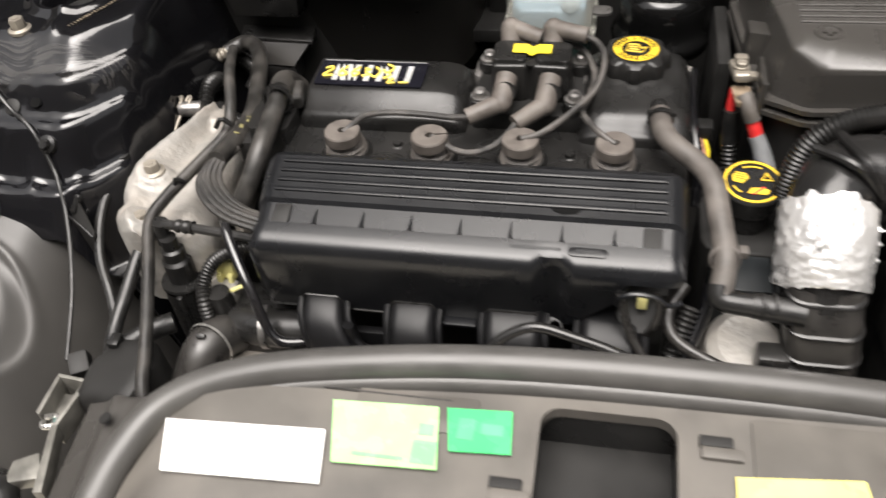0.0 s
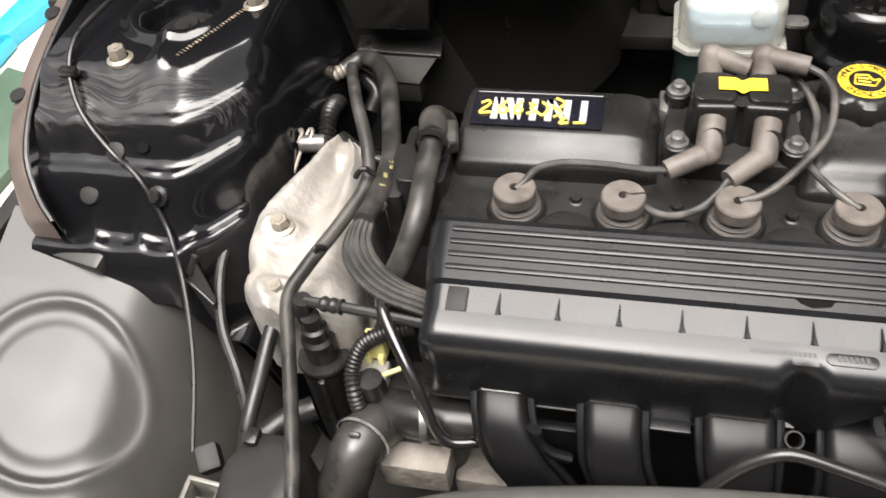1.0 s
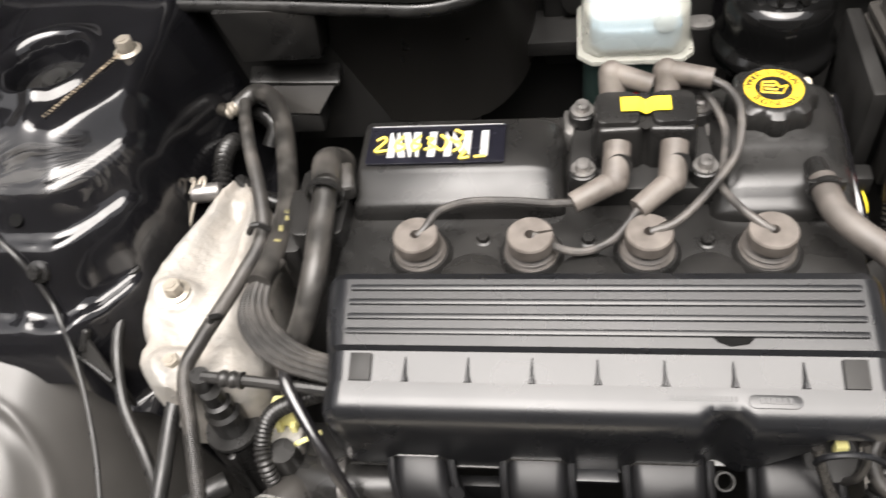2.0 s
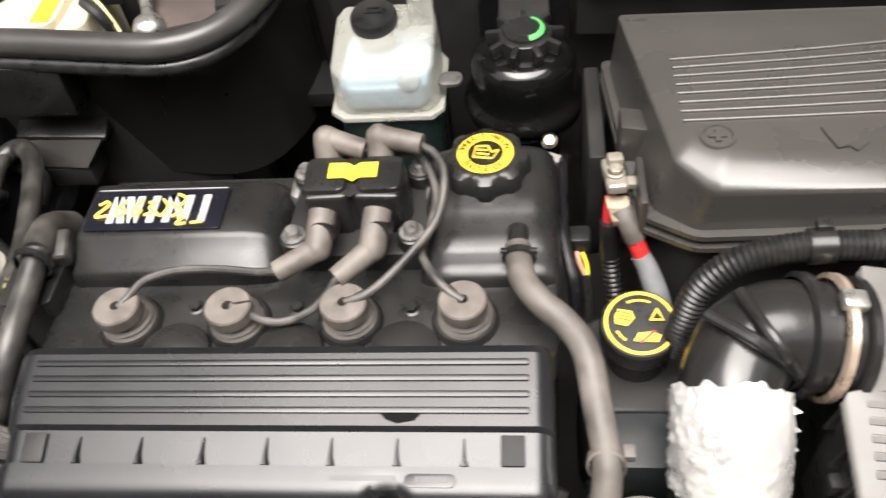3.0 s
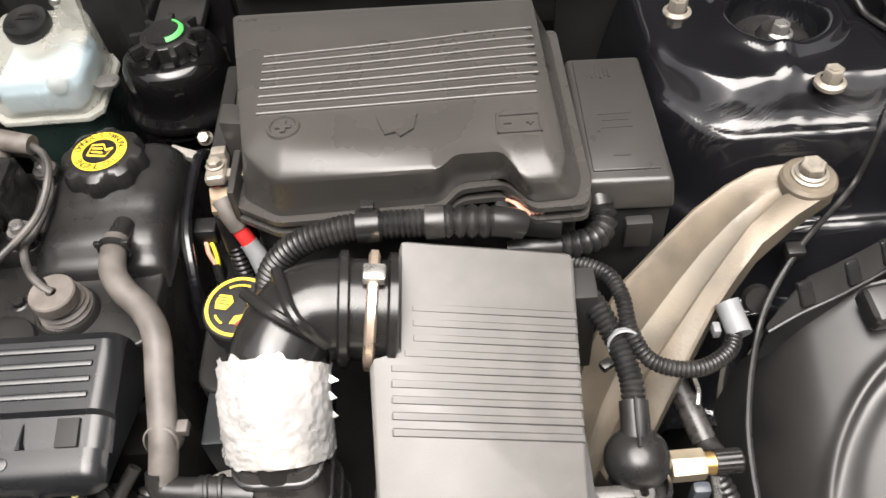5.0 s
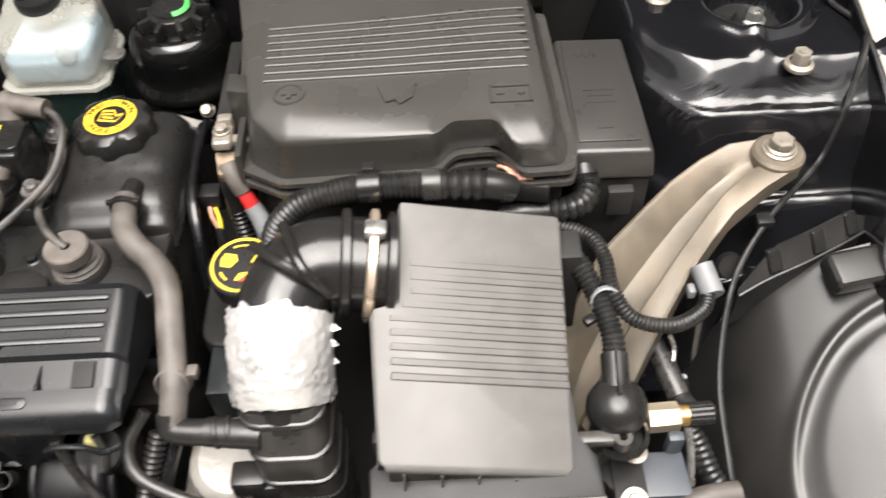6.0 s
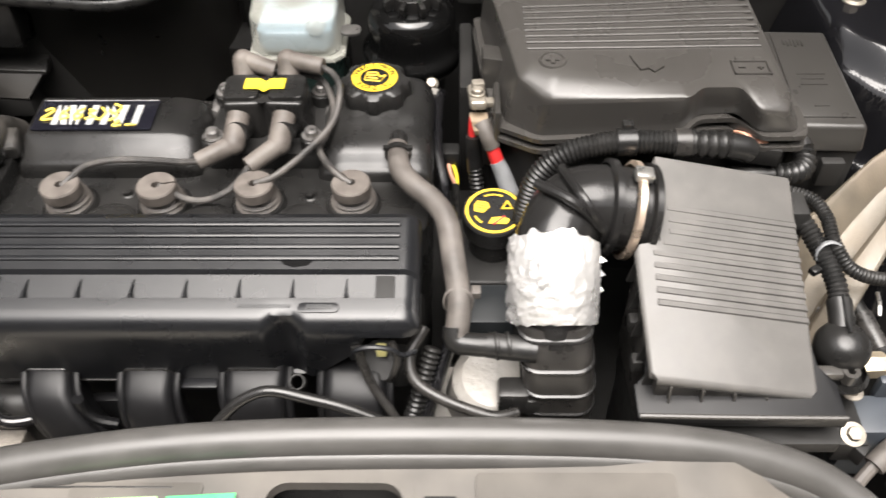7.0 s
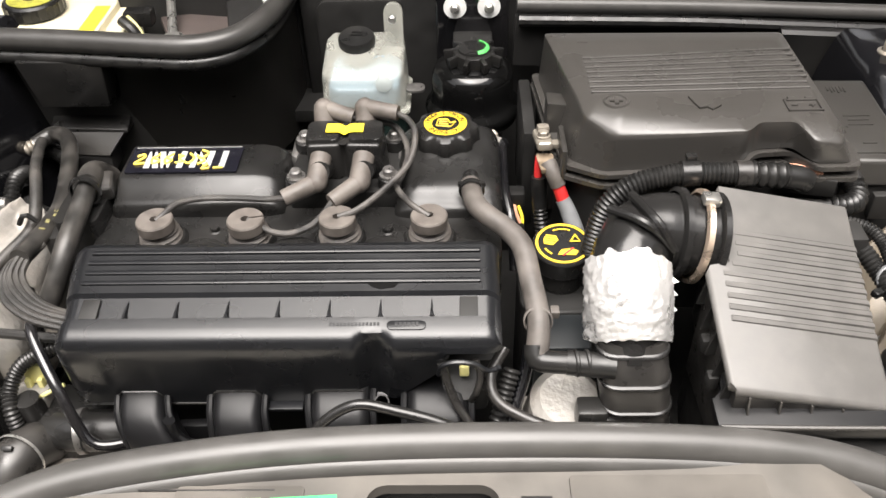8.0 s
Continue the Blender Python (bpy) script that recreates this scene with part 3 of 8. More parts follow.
    st = [(0.080, -0.0880), (0.092, -0.0865), (0.100, -0.0890), (0.112, -0.0885), (0.106, -0.0950), (0.094, -0.0970), (0.086, -0.0940)]
    part("oil_stain", slab(st, 0.7925, 0.79, 0, top=lambda x, y: 0.7989 + (y + 0.0720) * 0.17), M_SMUDGE_HOLE, t, "dark oily smudge")
    # loop of cable trim under the right end
    pts = [(0.146, -0.160, 0.752), (0.149, -0.162, 0.765), (0.162, -0.162, 0.770), (0.178, -0.162, 0.767), (0.188, -0.162, 0.759), (0.199, -0.157, 0.758)]
    part("edge_bead", tube(pts, 0.0024, 8, 0.004), M_COVER, t)
    # bracket and screw eye at the lower edge
    part("lug", box((0.0045, -0.151, 0.7000), (0.032, 0.012, 0.004), 0.0015), M_COVER, t)
    b = lathe([(0.0058, 0), (0.0070, 0), (0.0070, 0.012), (0.0058, 0.012), (0.0058, 0.0)], (0.0935, -0.153, 0.703), 20, rot(28, 0, 0))
    part("screw_eye", b, M_DARK, t)


def build_runners():
    t = thing("intake_runners", (0.0, -0.16, 0.56), "black plastic intake runners curving down in front of the engine", "intake manifold")

    def runner(rows):
        secs = []
        for xl, xr, y, z in rows:
            w = xr - xl
            sec = []
            for px, py in rrect(0, 0, w, 0.045, 0.010, 4):
                sec.append((xl + px, y + py * 0.80, z - py * 0.60))
            secs.append(sec)
        return loft(secs)

    bend = [(-0.132, 0.719), (-0.152, 0.715), (-0.169, 0.708), (-0.181, 0.696), (-0.189, 0.681), (-0.194, 0.660), (-0.197, 0.620), (-0.199, 0.560)]
    spans = [[(-0.149, -0.109), (-0.148, -0.108), (-0.146, -0.105), (-0.142, -0.099), (-0.136, -0.090), (-0.127, -0.076), (-0.108, -0.055), (-0.097, -0.044)],
             [(-0.062, -0.018), (-0.062, -0.017), (-0.061, -0.017), (-0.059, -0.015), (-0.057, -0.012), (-0.050, -0.005), (-0.042, 0.002), (-0.04, 0.004)],
             [(0.027, 0.082), (0.028, 0.082), (0.029, 0.082), (0.031, 0.083), (0.035, 0.084), (0.040, 0.086), (0.043, 0.087), (0.043, 0.087)],
             [(0.116, 0.170), (0.116, 0.171), (0.116, 0.171), (0.117, 0.171), (0.118, 0.170), (0.119, 0.169), (0.12, 0.168), (0.12, 0.168)]]
    tracks = [[(a, c, y, z) for (a, c), (y, z) in zip(sp, bend)] for sp in spans]
    for rows in tracks:
        r = part("runner", runner(rows), M_RUN, t, smooth=50)
        for side in (0, 1):
            pts = [(q[side] + (0.003 if side else -0.003), q[2] + 0.010, q[3] - 0.004) for q in rows[1:]]
            part("flange", tube(pts, 0.0034, 8, 0.01), M_RUN, r)
    b = slab([(-0.108, -0.150), (-0.060, -0.150), (-0.060, -0.140), (-0.108, -0.140)], 0.56, 0.668, 0.003)
    part("web", b, M_RUN, t)
    part("link", tube([(-0.099, -0.170, 0.703), (-0.096, -0.173, 0.688), (-0.086, -0.176, 0.678), (-0.070, -0.176, 0.672)], 0.005, 10, 0.004, flat=1.6), M_RUN, t)
    part("bar", tube([(-0.16, -0.128, 0.690), (0.16, -0.128, 0.690)], 0.005, 10, 0.02), M_PLASTIC, t)


def ridge(x0, x1, prof, ends, floor):
    """A moulded block along x with the profile (y, z); its ends, of lengths ends, round off towards the floor."""
    secs = []
    for side, L in ((0, ends[0]), (1, ends[1])):
        rows = []
        for k in (0.0, 0.12, 0.3, 0.55, 1.0):
            f = math.sqrt(1 - (1 - k) ** 2)
            x = x0 + L * k if side == 0 else x1 - L * k
            ym = (prof[0][0] + prof[-1][0]) / 2
            rows.append([(x, ym + (y - ym) * (0.90 + 0.10 * f), floor + (z - floor) * (0.35 + 0.65 * f)) for y, z in prof] + [(x, prof[-1][0], floor - 0.01), (x, prof[0][0], floor - 0.01)])
        secs += rows if side == 0 else rows[::-1]
    return loft(secs)


def build_valve_cover():
    t = thing("valve_cover", (0.0, 0.06, 0.66), "black valve cover with plug wells and a raised badge platform", "valve cover")
    # base with the sunken row of plug wells
    b = slab(rrect(-0.205, -0.032, 0.206, 0.165, 0.014), 0.62, 0.768, 0.006, 3)
    part("base", b, M_PLASTIC, t)
    # scalloped ridge just behind the intake cover
    for x in (-0.09, 0.0, 0.09):
        b = lathe([(0.030, 0), (0.027, 0.010), (0.018, 0.015), (0, 0.0165)], (x, -0.026, 0.764), 24)
        part("saddle", b, M_PLASTIC, t)
    # left platform under the badge
    prof = [(0.138, 0.766), (0.136, 0.793), (0.130, 0.7985), (0.075, 0.7990), (0.0720, 0.7982), (0.0690, 0.7960), (0.0640, 0.7925), (0.0570, 0.7885), (0.0500, 0.7855), (0.0460, 0.7838), (0.0435, 0.7805), (0.0425, 0.7750), (0.0415, 0.764)]
    part("platform", ridge(-0.198, -0.018, prof, (0.008, 0.030), 0.764), M_PLASTIC, t, smooth=50)
    # right dome round the filler cap
    prof = [(0.172, 0.766), (0.169, 0.790), (0.165, 0.797), (0.158, 0.8005), (0.108, 0.8010), (0.100, 0.8000), (0.091, 0.7972), (0.082, 0.7950), (0.071, 0.7937), (0.060, 0.7920), (0.0535, 0.7885), (0.0490, 0.7835), (0.0440, 0.7805), (0.0395, 0.7785), (0.0365, 0.7740), (0.035, 0.764)]
    part("dome", ridge(0.097, 0.209, prof, (0.026, 0.024), 0.764), M_PLASTIC, t, smooth=70)
    b = lathe([(0.036, 0), (0.033, 0.014), (0.028, 0.024), (0.0, 0.024)], (0.15, 0.134, 0.785), 32)
    part("filler_neck", b, M_PLASTIC, t)
    # breather block at the left end
    b = slab(rrect(-0.245, 0.010, -0.200, 0.085, 0.008), 0.70, 0.788, 0.006, 2)
    part("breather_box", b, M_PLASTIC, t)
    for x in (-0.135, -0.045, 0.045, 0.135):
        b = lathe([(0.0, 0.0), (0.026, 0.0), (0.026, 0.006), (0.0235, 0.010), (0.0215, 0.010), (0.0215, 0.006)], (x, 0.004, 0.764), 32)
        part("plug_well", b, M_PLASTIC, t)
    # nipple for the breather hose
    b = tube([(0.176, 0.072, 0.794), (0.176, 0.050, 0.800), (0.177, 0.036, 0.799)], 0.0085, 14)
    part("hose_spigot", b, M_PLASTIC, t)
    for x, y in ((-0.085, 0.02), (0.0, 0.018), (0.092, 0.016)):
        part("screw", hexbolt((x, y, 0.767), 0.005, 0.006), M_PLASTIC, t)


def build_badge():
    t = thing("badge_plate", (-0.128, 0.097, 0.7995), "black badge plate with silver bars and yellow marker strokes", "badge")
    z = 0.8005
    x0, x1, y0, y1 = -0.1875, -0.0685, 0.076, 0.122
    plate = part("plate", slab(rrect(x0, y0, x1, y1, 0.002), z - 0.001, z + 0.0012, 0.0005), M_BADGE, t)
    part("edge_line", box(((x0 + x1) / 2, y1 - 0.001, z + 0.0008), (x1 - x0 - 0.004, 0.0007, 0.0016), 0), M_SILVER, plate)
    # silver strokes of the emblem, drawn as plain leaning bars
    zz = z + 0.0013
    def stroke(xa, ya, xb, yb, w, material, name):
        nx = w / 2
        part(name, slab([(xa - nx, ya), (xa + nx, ya), (xb + nx, yb), (xb - nx, yb)], zz, zz + 0.0006, 0), material, plate)
    ya, yb = 0.083, 0.113
    for xa, xb in ((-0.166, -0.166), (-0.164, -0.156), (-0.147, -0.155), (-0.145, -0.145), (-0.131, -0.131), (-0.117, -0.117), (-0.117, -0.101), (-0.101, -0.101), (-0.086, -0.086)):
        stroke(xa, yb if xa != -0.147 else ya, xb, ya if xa != -0.147 else yb, 0.0062, M_SILVER, "emblem_bar")
    # hand-drawn yellow marker over it
    zz2 = z + 0.0024
    marks = [[(-0.180, 0.103), (-0.174, 0.107), (-0.172, 0.102), (-0.180, 0.090), (-0.169, 0.091)],
             [(-0.156, 0.108), (-0.163, 0.098), (-0.160, 0.090), (-0.154, 0.095), (-0.160, 0.099)],
             [(-0.142, 0.108), (-0.149, 0.098), (-0.146, 0.090), (-0.141, 0.096), (-0.147, 0.099)],
             [(-0.136, 0.105), (-0.130, 0.104), (-0.134, 0.099), (-0.129, 0.094), (-0.137, 0.091)],
             [(-0.124, 0.108), (-0.118, 0.100), (-0.122, 0.090), (-0.128, 0.094)],
             [(-0.112, 0.114), (-0.104, 0.108), (-0.110, 0.099), (-0.116, 0.104), (-0.106, 0.095), (-0.112, 0.088)],
             [(-0.106, 0.086), (-0.101, 0.088), (-0.106, 0.080), (-0.098, 0.081)], [(-0.094, 0.081), (-0.084, 0.082)]]
    for mk in marks:
        b = tube([(x, y, zz2) for x, y in mk], 0.0013, 6, 0.0015, flat=1.0)
        part("marker_stroke", b, M_MARKER, plate)


build_intake_cover()
build_runners()
build_valve_cover()
build_badge()


# ---- on the valve cover: plug connectors, coil, leads, filler cap ----
PLUGS = [(-0.135, 0.0), (-0.045, -0.001), (0.045, 0.001), (0.135, 0.002)]
SLOT = [38, 12, 35, 128]


def build_plug_boots():
    for (x, y), ang in zip(PLUGS, SLOT):
        t = thing("spark_plug_boot", (x, y, 0.768), "dusty grey-brown rubber spark plug connector in its well", "plug connector", "spark plug boots")
        b = lathe([(0, 0.000), (0.0225, 0.000), (0.0228, 0.004), (0.0195, 0.006), (0.0215, 0.009), (0.0190, 0.0115), (0.0205, 0.014), (0.0176, 0.0163), (0.0190, 0.0188), (0.0165, 0.0212), (0.0172, 0.0240), (0, 0.0245)], (x, y + 0.004, 0.765), 28)
        part("bellows", b, M_HOSE, t)
        # top disc with a keyhole slot
        a0 = radians(ang)
        n = 40
        half = 0.06
        b = bmesh.new()
        lo, hi, bo = [], [], []
        R, r = 0.0182, 0.0042
        ring_o, ring_i = [], []
        for k in range(n):
            a = a0 + half + (2 * math.pi - 2 * half) * k / (n - 1)
            ring_o.append((R * math.cos(a), R * math.sin(a)))
            ia = a0 + 0.32 + (2 * math.pi - 0.64) * k / (n - 1)
            ring_i.append((r * math.cos(ia), r * math.sin(ia)))
        z0, z1, z2 = 0.7885, 0.7985, 0.800
        def v(p, z, s=1.0):
            return b.verts.new((x + p[0] * s, y + p[1] * s, z))
        o0, o1, o2 = [v(p, z0) for p in ring_o], [v(p, z1) for p in ring_o], [v(p, z2, 0.94) for p in ring_o]
        i2, i0 = [v(p, z2) for p in ring_i], [v(p, z2 - 0.010) for p in ring_i]
        for k in range(n - 1):
            b.faces.new((o0[k], o0[k + 1], o1[k + 1], o1[k]))
            b.faces.new((o1[k], o1[k + 1], o2[k + 1], o2[k]))
            b.faces.new((o2[k], o2[k + 1], i2[k + 1], i2[k]))
            b.faces.new((i2[k], i2[k + 1], i0[k + 1], i0[k]))
        b.faces.new((o1[0], o2[0], i2[0], i0[0], o0[0]))
        b.faces.new((o0[-1], i0[-1], i2[-1], o2[-1], o1[-1]))
        part("cap", b, M_BOOT, t, "pale dusty rubber cap with a keyhole slot")


def build_coil():
    t = thing("ignition_coil", (0.045, 0.10, 0.77), "black ignition coil pack with yellow tape and four posts", "ignition coil")
    body = slab([(0.006, 0.078), (0.040, 0.078), (0.045, 0.084), (0.050, 0.078), (0.086, 0.078), (0.090, 0.100), (0.086, 0.128), (0.050, 0.128), (0.045, 0.122), (0.040, 0.128), (0.008, 0.128), (0.002, 0.100)],
                0.785, 0.829, 0.004, 3, inset=0.003)
    bd = part("body", body, M_PLASTIC, t)
    for x in (0.0235, 0.068):
        part("hump", slab(rrect(x - 0.0185, 0.083, x + 0.0185, 0.123, 0.008), 0.824, 0.8330, 0.0045, 3, inset=0.002), M_PLASTIC, bd)
        part("front_post", lathe([(0.0115, 0), (0.0105, 0.022), (0, 0.022)], (x, 0.072, 0.806), 20, rot(62, 0, 0)), M_PLASTIC, bd)
        part("rear_post", lathe([(0.0105, 0), (0.0095, 0.026), (0, 0.026)], (x - 0.003, 0.124, 0.815), 20, rot(-55, 0, 0)), M_PLASTIC, bd)
    base = slab([(-0.012, 0.055), (0.102, 0.055), (0.108, 0.075), (0.102, 0.148), (-0.012, 0.148), (-0.016, 0.075)], 0.765, 0.788, 0.004, 2)
    part("base_plate", base, M_DARK, t)
    for x, y in ((-0.004, 0.066), (0.092, 0.067), (-0.004, 0.136), (0.094, 0.137)):
        lug = part("mount_lug", lathe([(0.012, 0), (0.012, 0.012), (0.0115, 0.0145), (0.0095, 0.0155), (0, 0.0155)], (x, y, 0.785), 24), M_PLASTIC, t)
        part("washer", lathe([(0.0098, 0), (0.0098, 0.002), (0, 0.002)], (x, y, 0.8003), 24), M_DULL, lug)
        part("bolt", lathe([(0.0062, 0), (0.0062, 0.006), (0.0045, 0.008), (0, 0.008)], (x, y, 0.8021), 16), M_DULL, lug)
    # folded tape label over both humps
    def tape(u, v):
        x = 0.0265 + 0.039 * u
        dip = 0.55 * math.exp(-((u - 0.5) / 0.09) ** 2)
        return (x, 0.0965 + 0.017 * v - 0.003 * dip, 0.8350 - 0.0040 * dip - 0.0006 * v)
    part("tape", sheet(tape, 24, 4, 0.0005), M_TAPE, t, "bright yellow tape flag")
    for x in (0.040, 0.058):
        part("red_seal", box((x, 0.131, 0.822), (0.004, 0.003, 0.008), 0.001), M_RED, t)
    # stamped steel heat bracket glinting behind
    part("bracket", slab([(-0.020, 0.122), (-0.012, 0.116), (-0.008, 0.146), (-0.020, 0.152)], 0.765, 0.790, 0.004), M_DULL, t)
    part("bracket", slab([(0.098, 0.112), (0.108, 0.118), (0.108, 0.150), (0.098, 0.150)], 0.765, 0.790, 0.004), M_DULL, t)


def build_leads():
    def lead(boot, wire, label):
        t = thing("ignition_lead", wire[-1], label, "ignition lead", "ignition leads")
        b = tube(boot[:2], 0.0110, 18, 0.004)
        b = tube(boot[1:], 0.0094, 18, 0.004, radius=lambda s: 0.0098 - 0.0012 * s, bm=b)
        b = lathe([(0, -0.0108), (0.0060, -0.0092), (0.0100, -0.0045), (0.0110, 0.0), (0.0100, 0.0045), (0.0060, 0.0092), (0, 0.0108)], boot[1], 18, None, b)
        part("boot", b, M_BOOT, t, "dusty grey-brown rubber elbow boot")
        part("cable", tube(wire, 0.0033, 10, 0.004), M_LEAD, t)
    lead([(0.0230, 0.074, 0.820), (0.0205, 0.046, 0.808), (-0.012, 0.030, 0.800)],
         [(-0.010, 0.031, 0.800), (-0.030, 0.033, 0.797), (-0.060, 0.037, 0.796), (-0.095, 0.036, 0.797), (-0.118, 0.024, 0.800), (-0.128, 0.007, 0.7985), (-0.134, 0.001, 0.796)],
         "grey dusty ignition lead from coil to end cylinder")
    lead([(0.0670, 0.074, 0.820), (0.0640, 0.045, 0.808), (0.037, 0.022, 0.801)],
         [(0.039, 0.024, 0.801), (0.028, 0.012, 0.792), (0.016, 0.002, 0.786), (-0.004, -0.006, 0.784), (-0.022, -0.006, 0.788), (-0.034, -0.002, 0.795), (-0.044, 0.000, 0.797)],
         "grey dusty ignition lead dipping between two plug wells")
    lead([(0.065, 0.126, 0.818), (0.064, 0.140, 0.837), (0.100, 0.131, 0.835)],
         [(0.098, 0.1315, 0.835), (0.112, 0.120, 0.833), (0.119, 0.100, 0.828), (0.114, 0.067, 0.817), (0.092, 0.035, 0.809), (0.066, 0.008, 0.803), (0.046, 0.002, 0.798)],
         "grey dusty ignition lead looping round the coil")
    lead([(0.021, 0.126, 0.818), (0.020, 0.140, 0.837), (0.052, 0.132, 0.830)],
         [(0.050, 0.1325, 0.830), (0.070, 0.138, 0.822), (0.096, 0.136, 0.815), (0.110, 0.105, 0.806), (0.106, 0.070, 0.800), (0.101, 0.048, 0.800), (0.113, 0.022, 0.802), (0.126, 0.008, 0.800), (0.135, 0.003, 0.797)],
         "grey dusty ignition lead to the last cylinder")


def ring_print(at, r0, r1, material, parent, name, h=0.0005, m=None):
    b = lathe([(r0, 0), (r1, 0), (r1, h), (r0, h), (r0, 0)], at, 48, m)
    return part(name, b, material, parent)


def build_oil_cap():
    x, y, z = 0.150, 0.135, 0.8185
    t = thing("oil_filler_cap", (x, y, 0.80), "black lobed oil filler cap with a yellow printed ring", "oil cap")
    b = lathe([(0, -0.022), (0.0345, -0.022), (0.0350, -0.018), (0.0345, -0.009), (0.0325, -0.0035), (0.0285, -0.0005), (0.0250, 0.0005), (0, 0.0005)], (x, y, z), 128, None, None, 8, 0.055, (1, 2, 3, 4))
    cap = part("cap", b, M_PLASTIC, t)
    ring_print((x, y, z + 0.0006), 0.0148, 0.0232, M_YELLOW, cap, "printed_ring")
    # words round the ring
    def around(word, a0, da, r, size):
        for k, ch in enumerate(word):
            if ch == " ":
                continue
            a = radians(a0 - da * k)
            m = Matrix.Translation((x + r * math.cos(a), y + r * math.sin(a), z + 0.0013)) @ rot(0, 0, math.degrees(a) - 90)
            letters(ch, size, m, M_DARK, cap, "letter", 0.0002)
    around("OWNER'S MANUAL", 170, 12.2, 0.0190, 0.0082)
    def under(word, a0, da, r, size):
        for k, ch in enumerate(word):
            if ch == " ":
                continue
            a = radians(a0 + da * k)
            m = Matrix.Translation((x + r * math.cos(a), y + r * math.sin(a), z + 0.0013)) @ rot(0, 0, math.degrees(a) + 90)
            letters(ch, size, m, M_DARK, cap, "letter", 0.0002)
    under("ENGINE OIL", 216, 12.0, 0.0190, 0.0082)
    # oil can symbol in thin strokes
    m0 = Matrix.Translation((x, y, z + 0.0007))
    for a in ([(-0.010, -0.004), (0.006, -0.0065)], [(0.006, -0.0065), (0.011, 0.003)], [(0.011, 0.003), (0.005, 0.001)], [(0.005, 0.001), (0.002, 0.008)], [(0.002, 0.008), (-0.008, 0.008)], [(-0.008, 0.008), (-0.010, -0.004)], [(-0.007, 0.004), (0.002, 0.003)], [(-0.007, 0.000), (0.003, -0.002)]):
        part("can_stroke", tube([tuple(m0 @ Vector((*p, 0.0))) for p in a], 0.0010, 6, 0.004, flat=0.5), M_YELLOW, cap)


build_plug_boots()
build_coil()
build_leads()
build_oil_cap()


# ---- right side: battery box, fuse box, filter box, duct ----
def chaikin(pts, r=0.006):
    """Rounds the corners of a closed outline of points to about radius r."""
    out, n = [], len(pts)
    for i in range(n):
        a, b, c = Vector(pts[i - 1]), Vector(pts[i]), Vector(pts[(i + 1) % n])
        u = b + (a - b) * min(0.4, r / (a - b).length)
        w = b + (c - b) * min(0.4, r / (c - b).length)
        for k in (0.0, 0.33, 0.67, 1.0):
            out.append(tuple(u * (1 - k) ** 2 + b * 2 * k * (1 - k) + w * k * k))
    return out


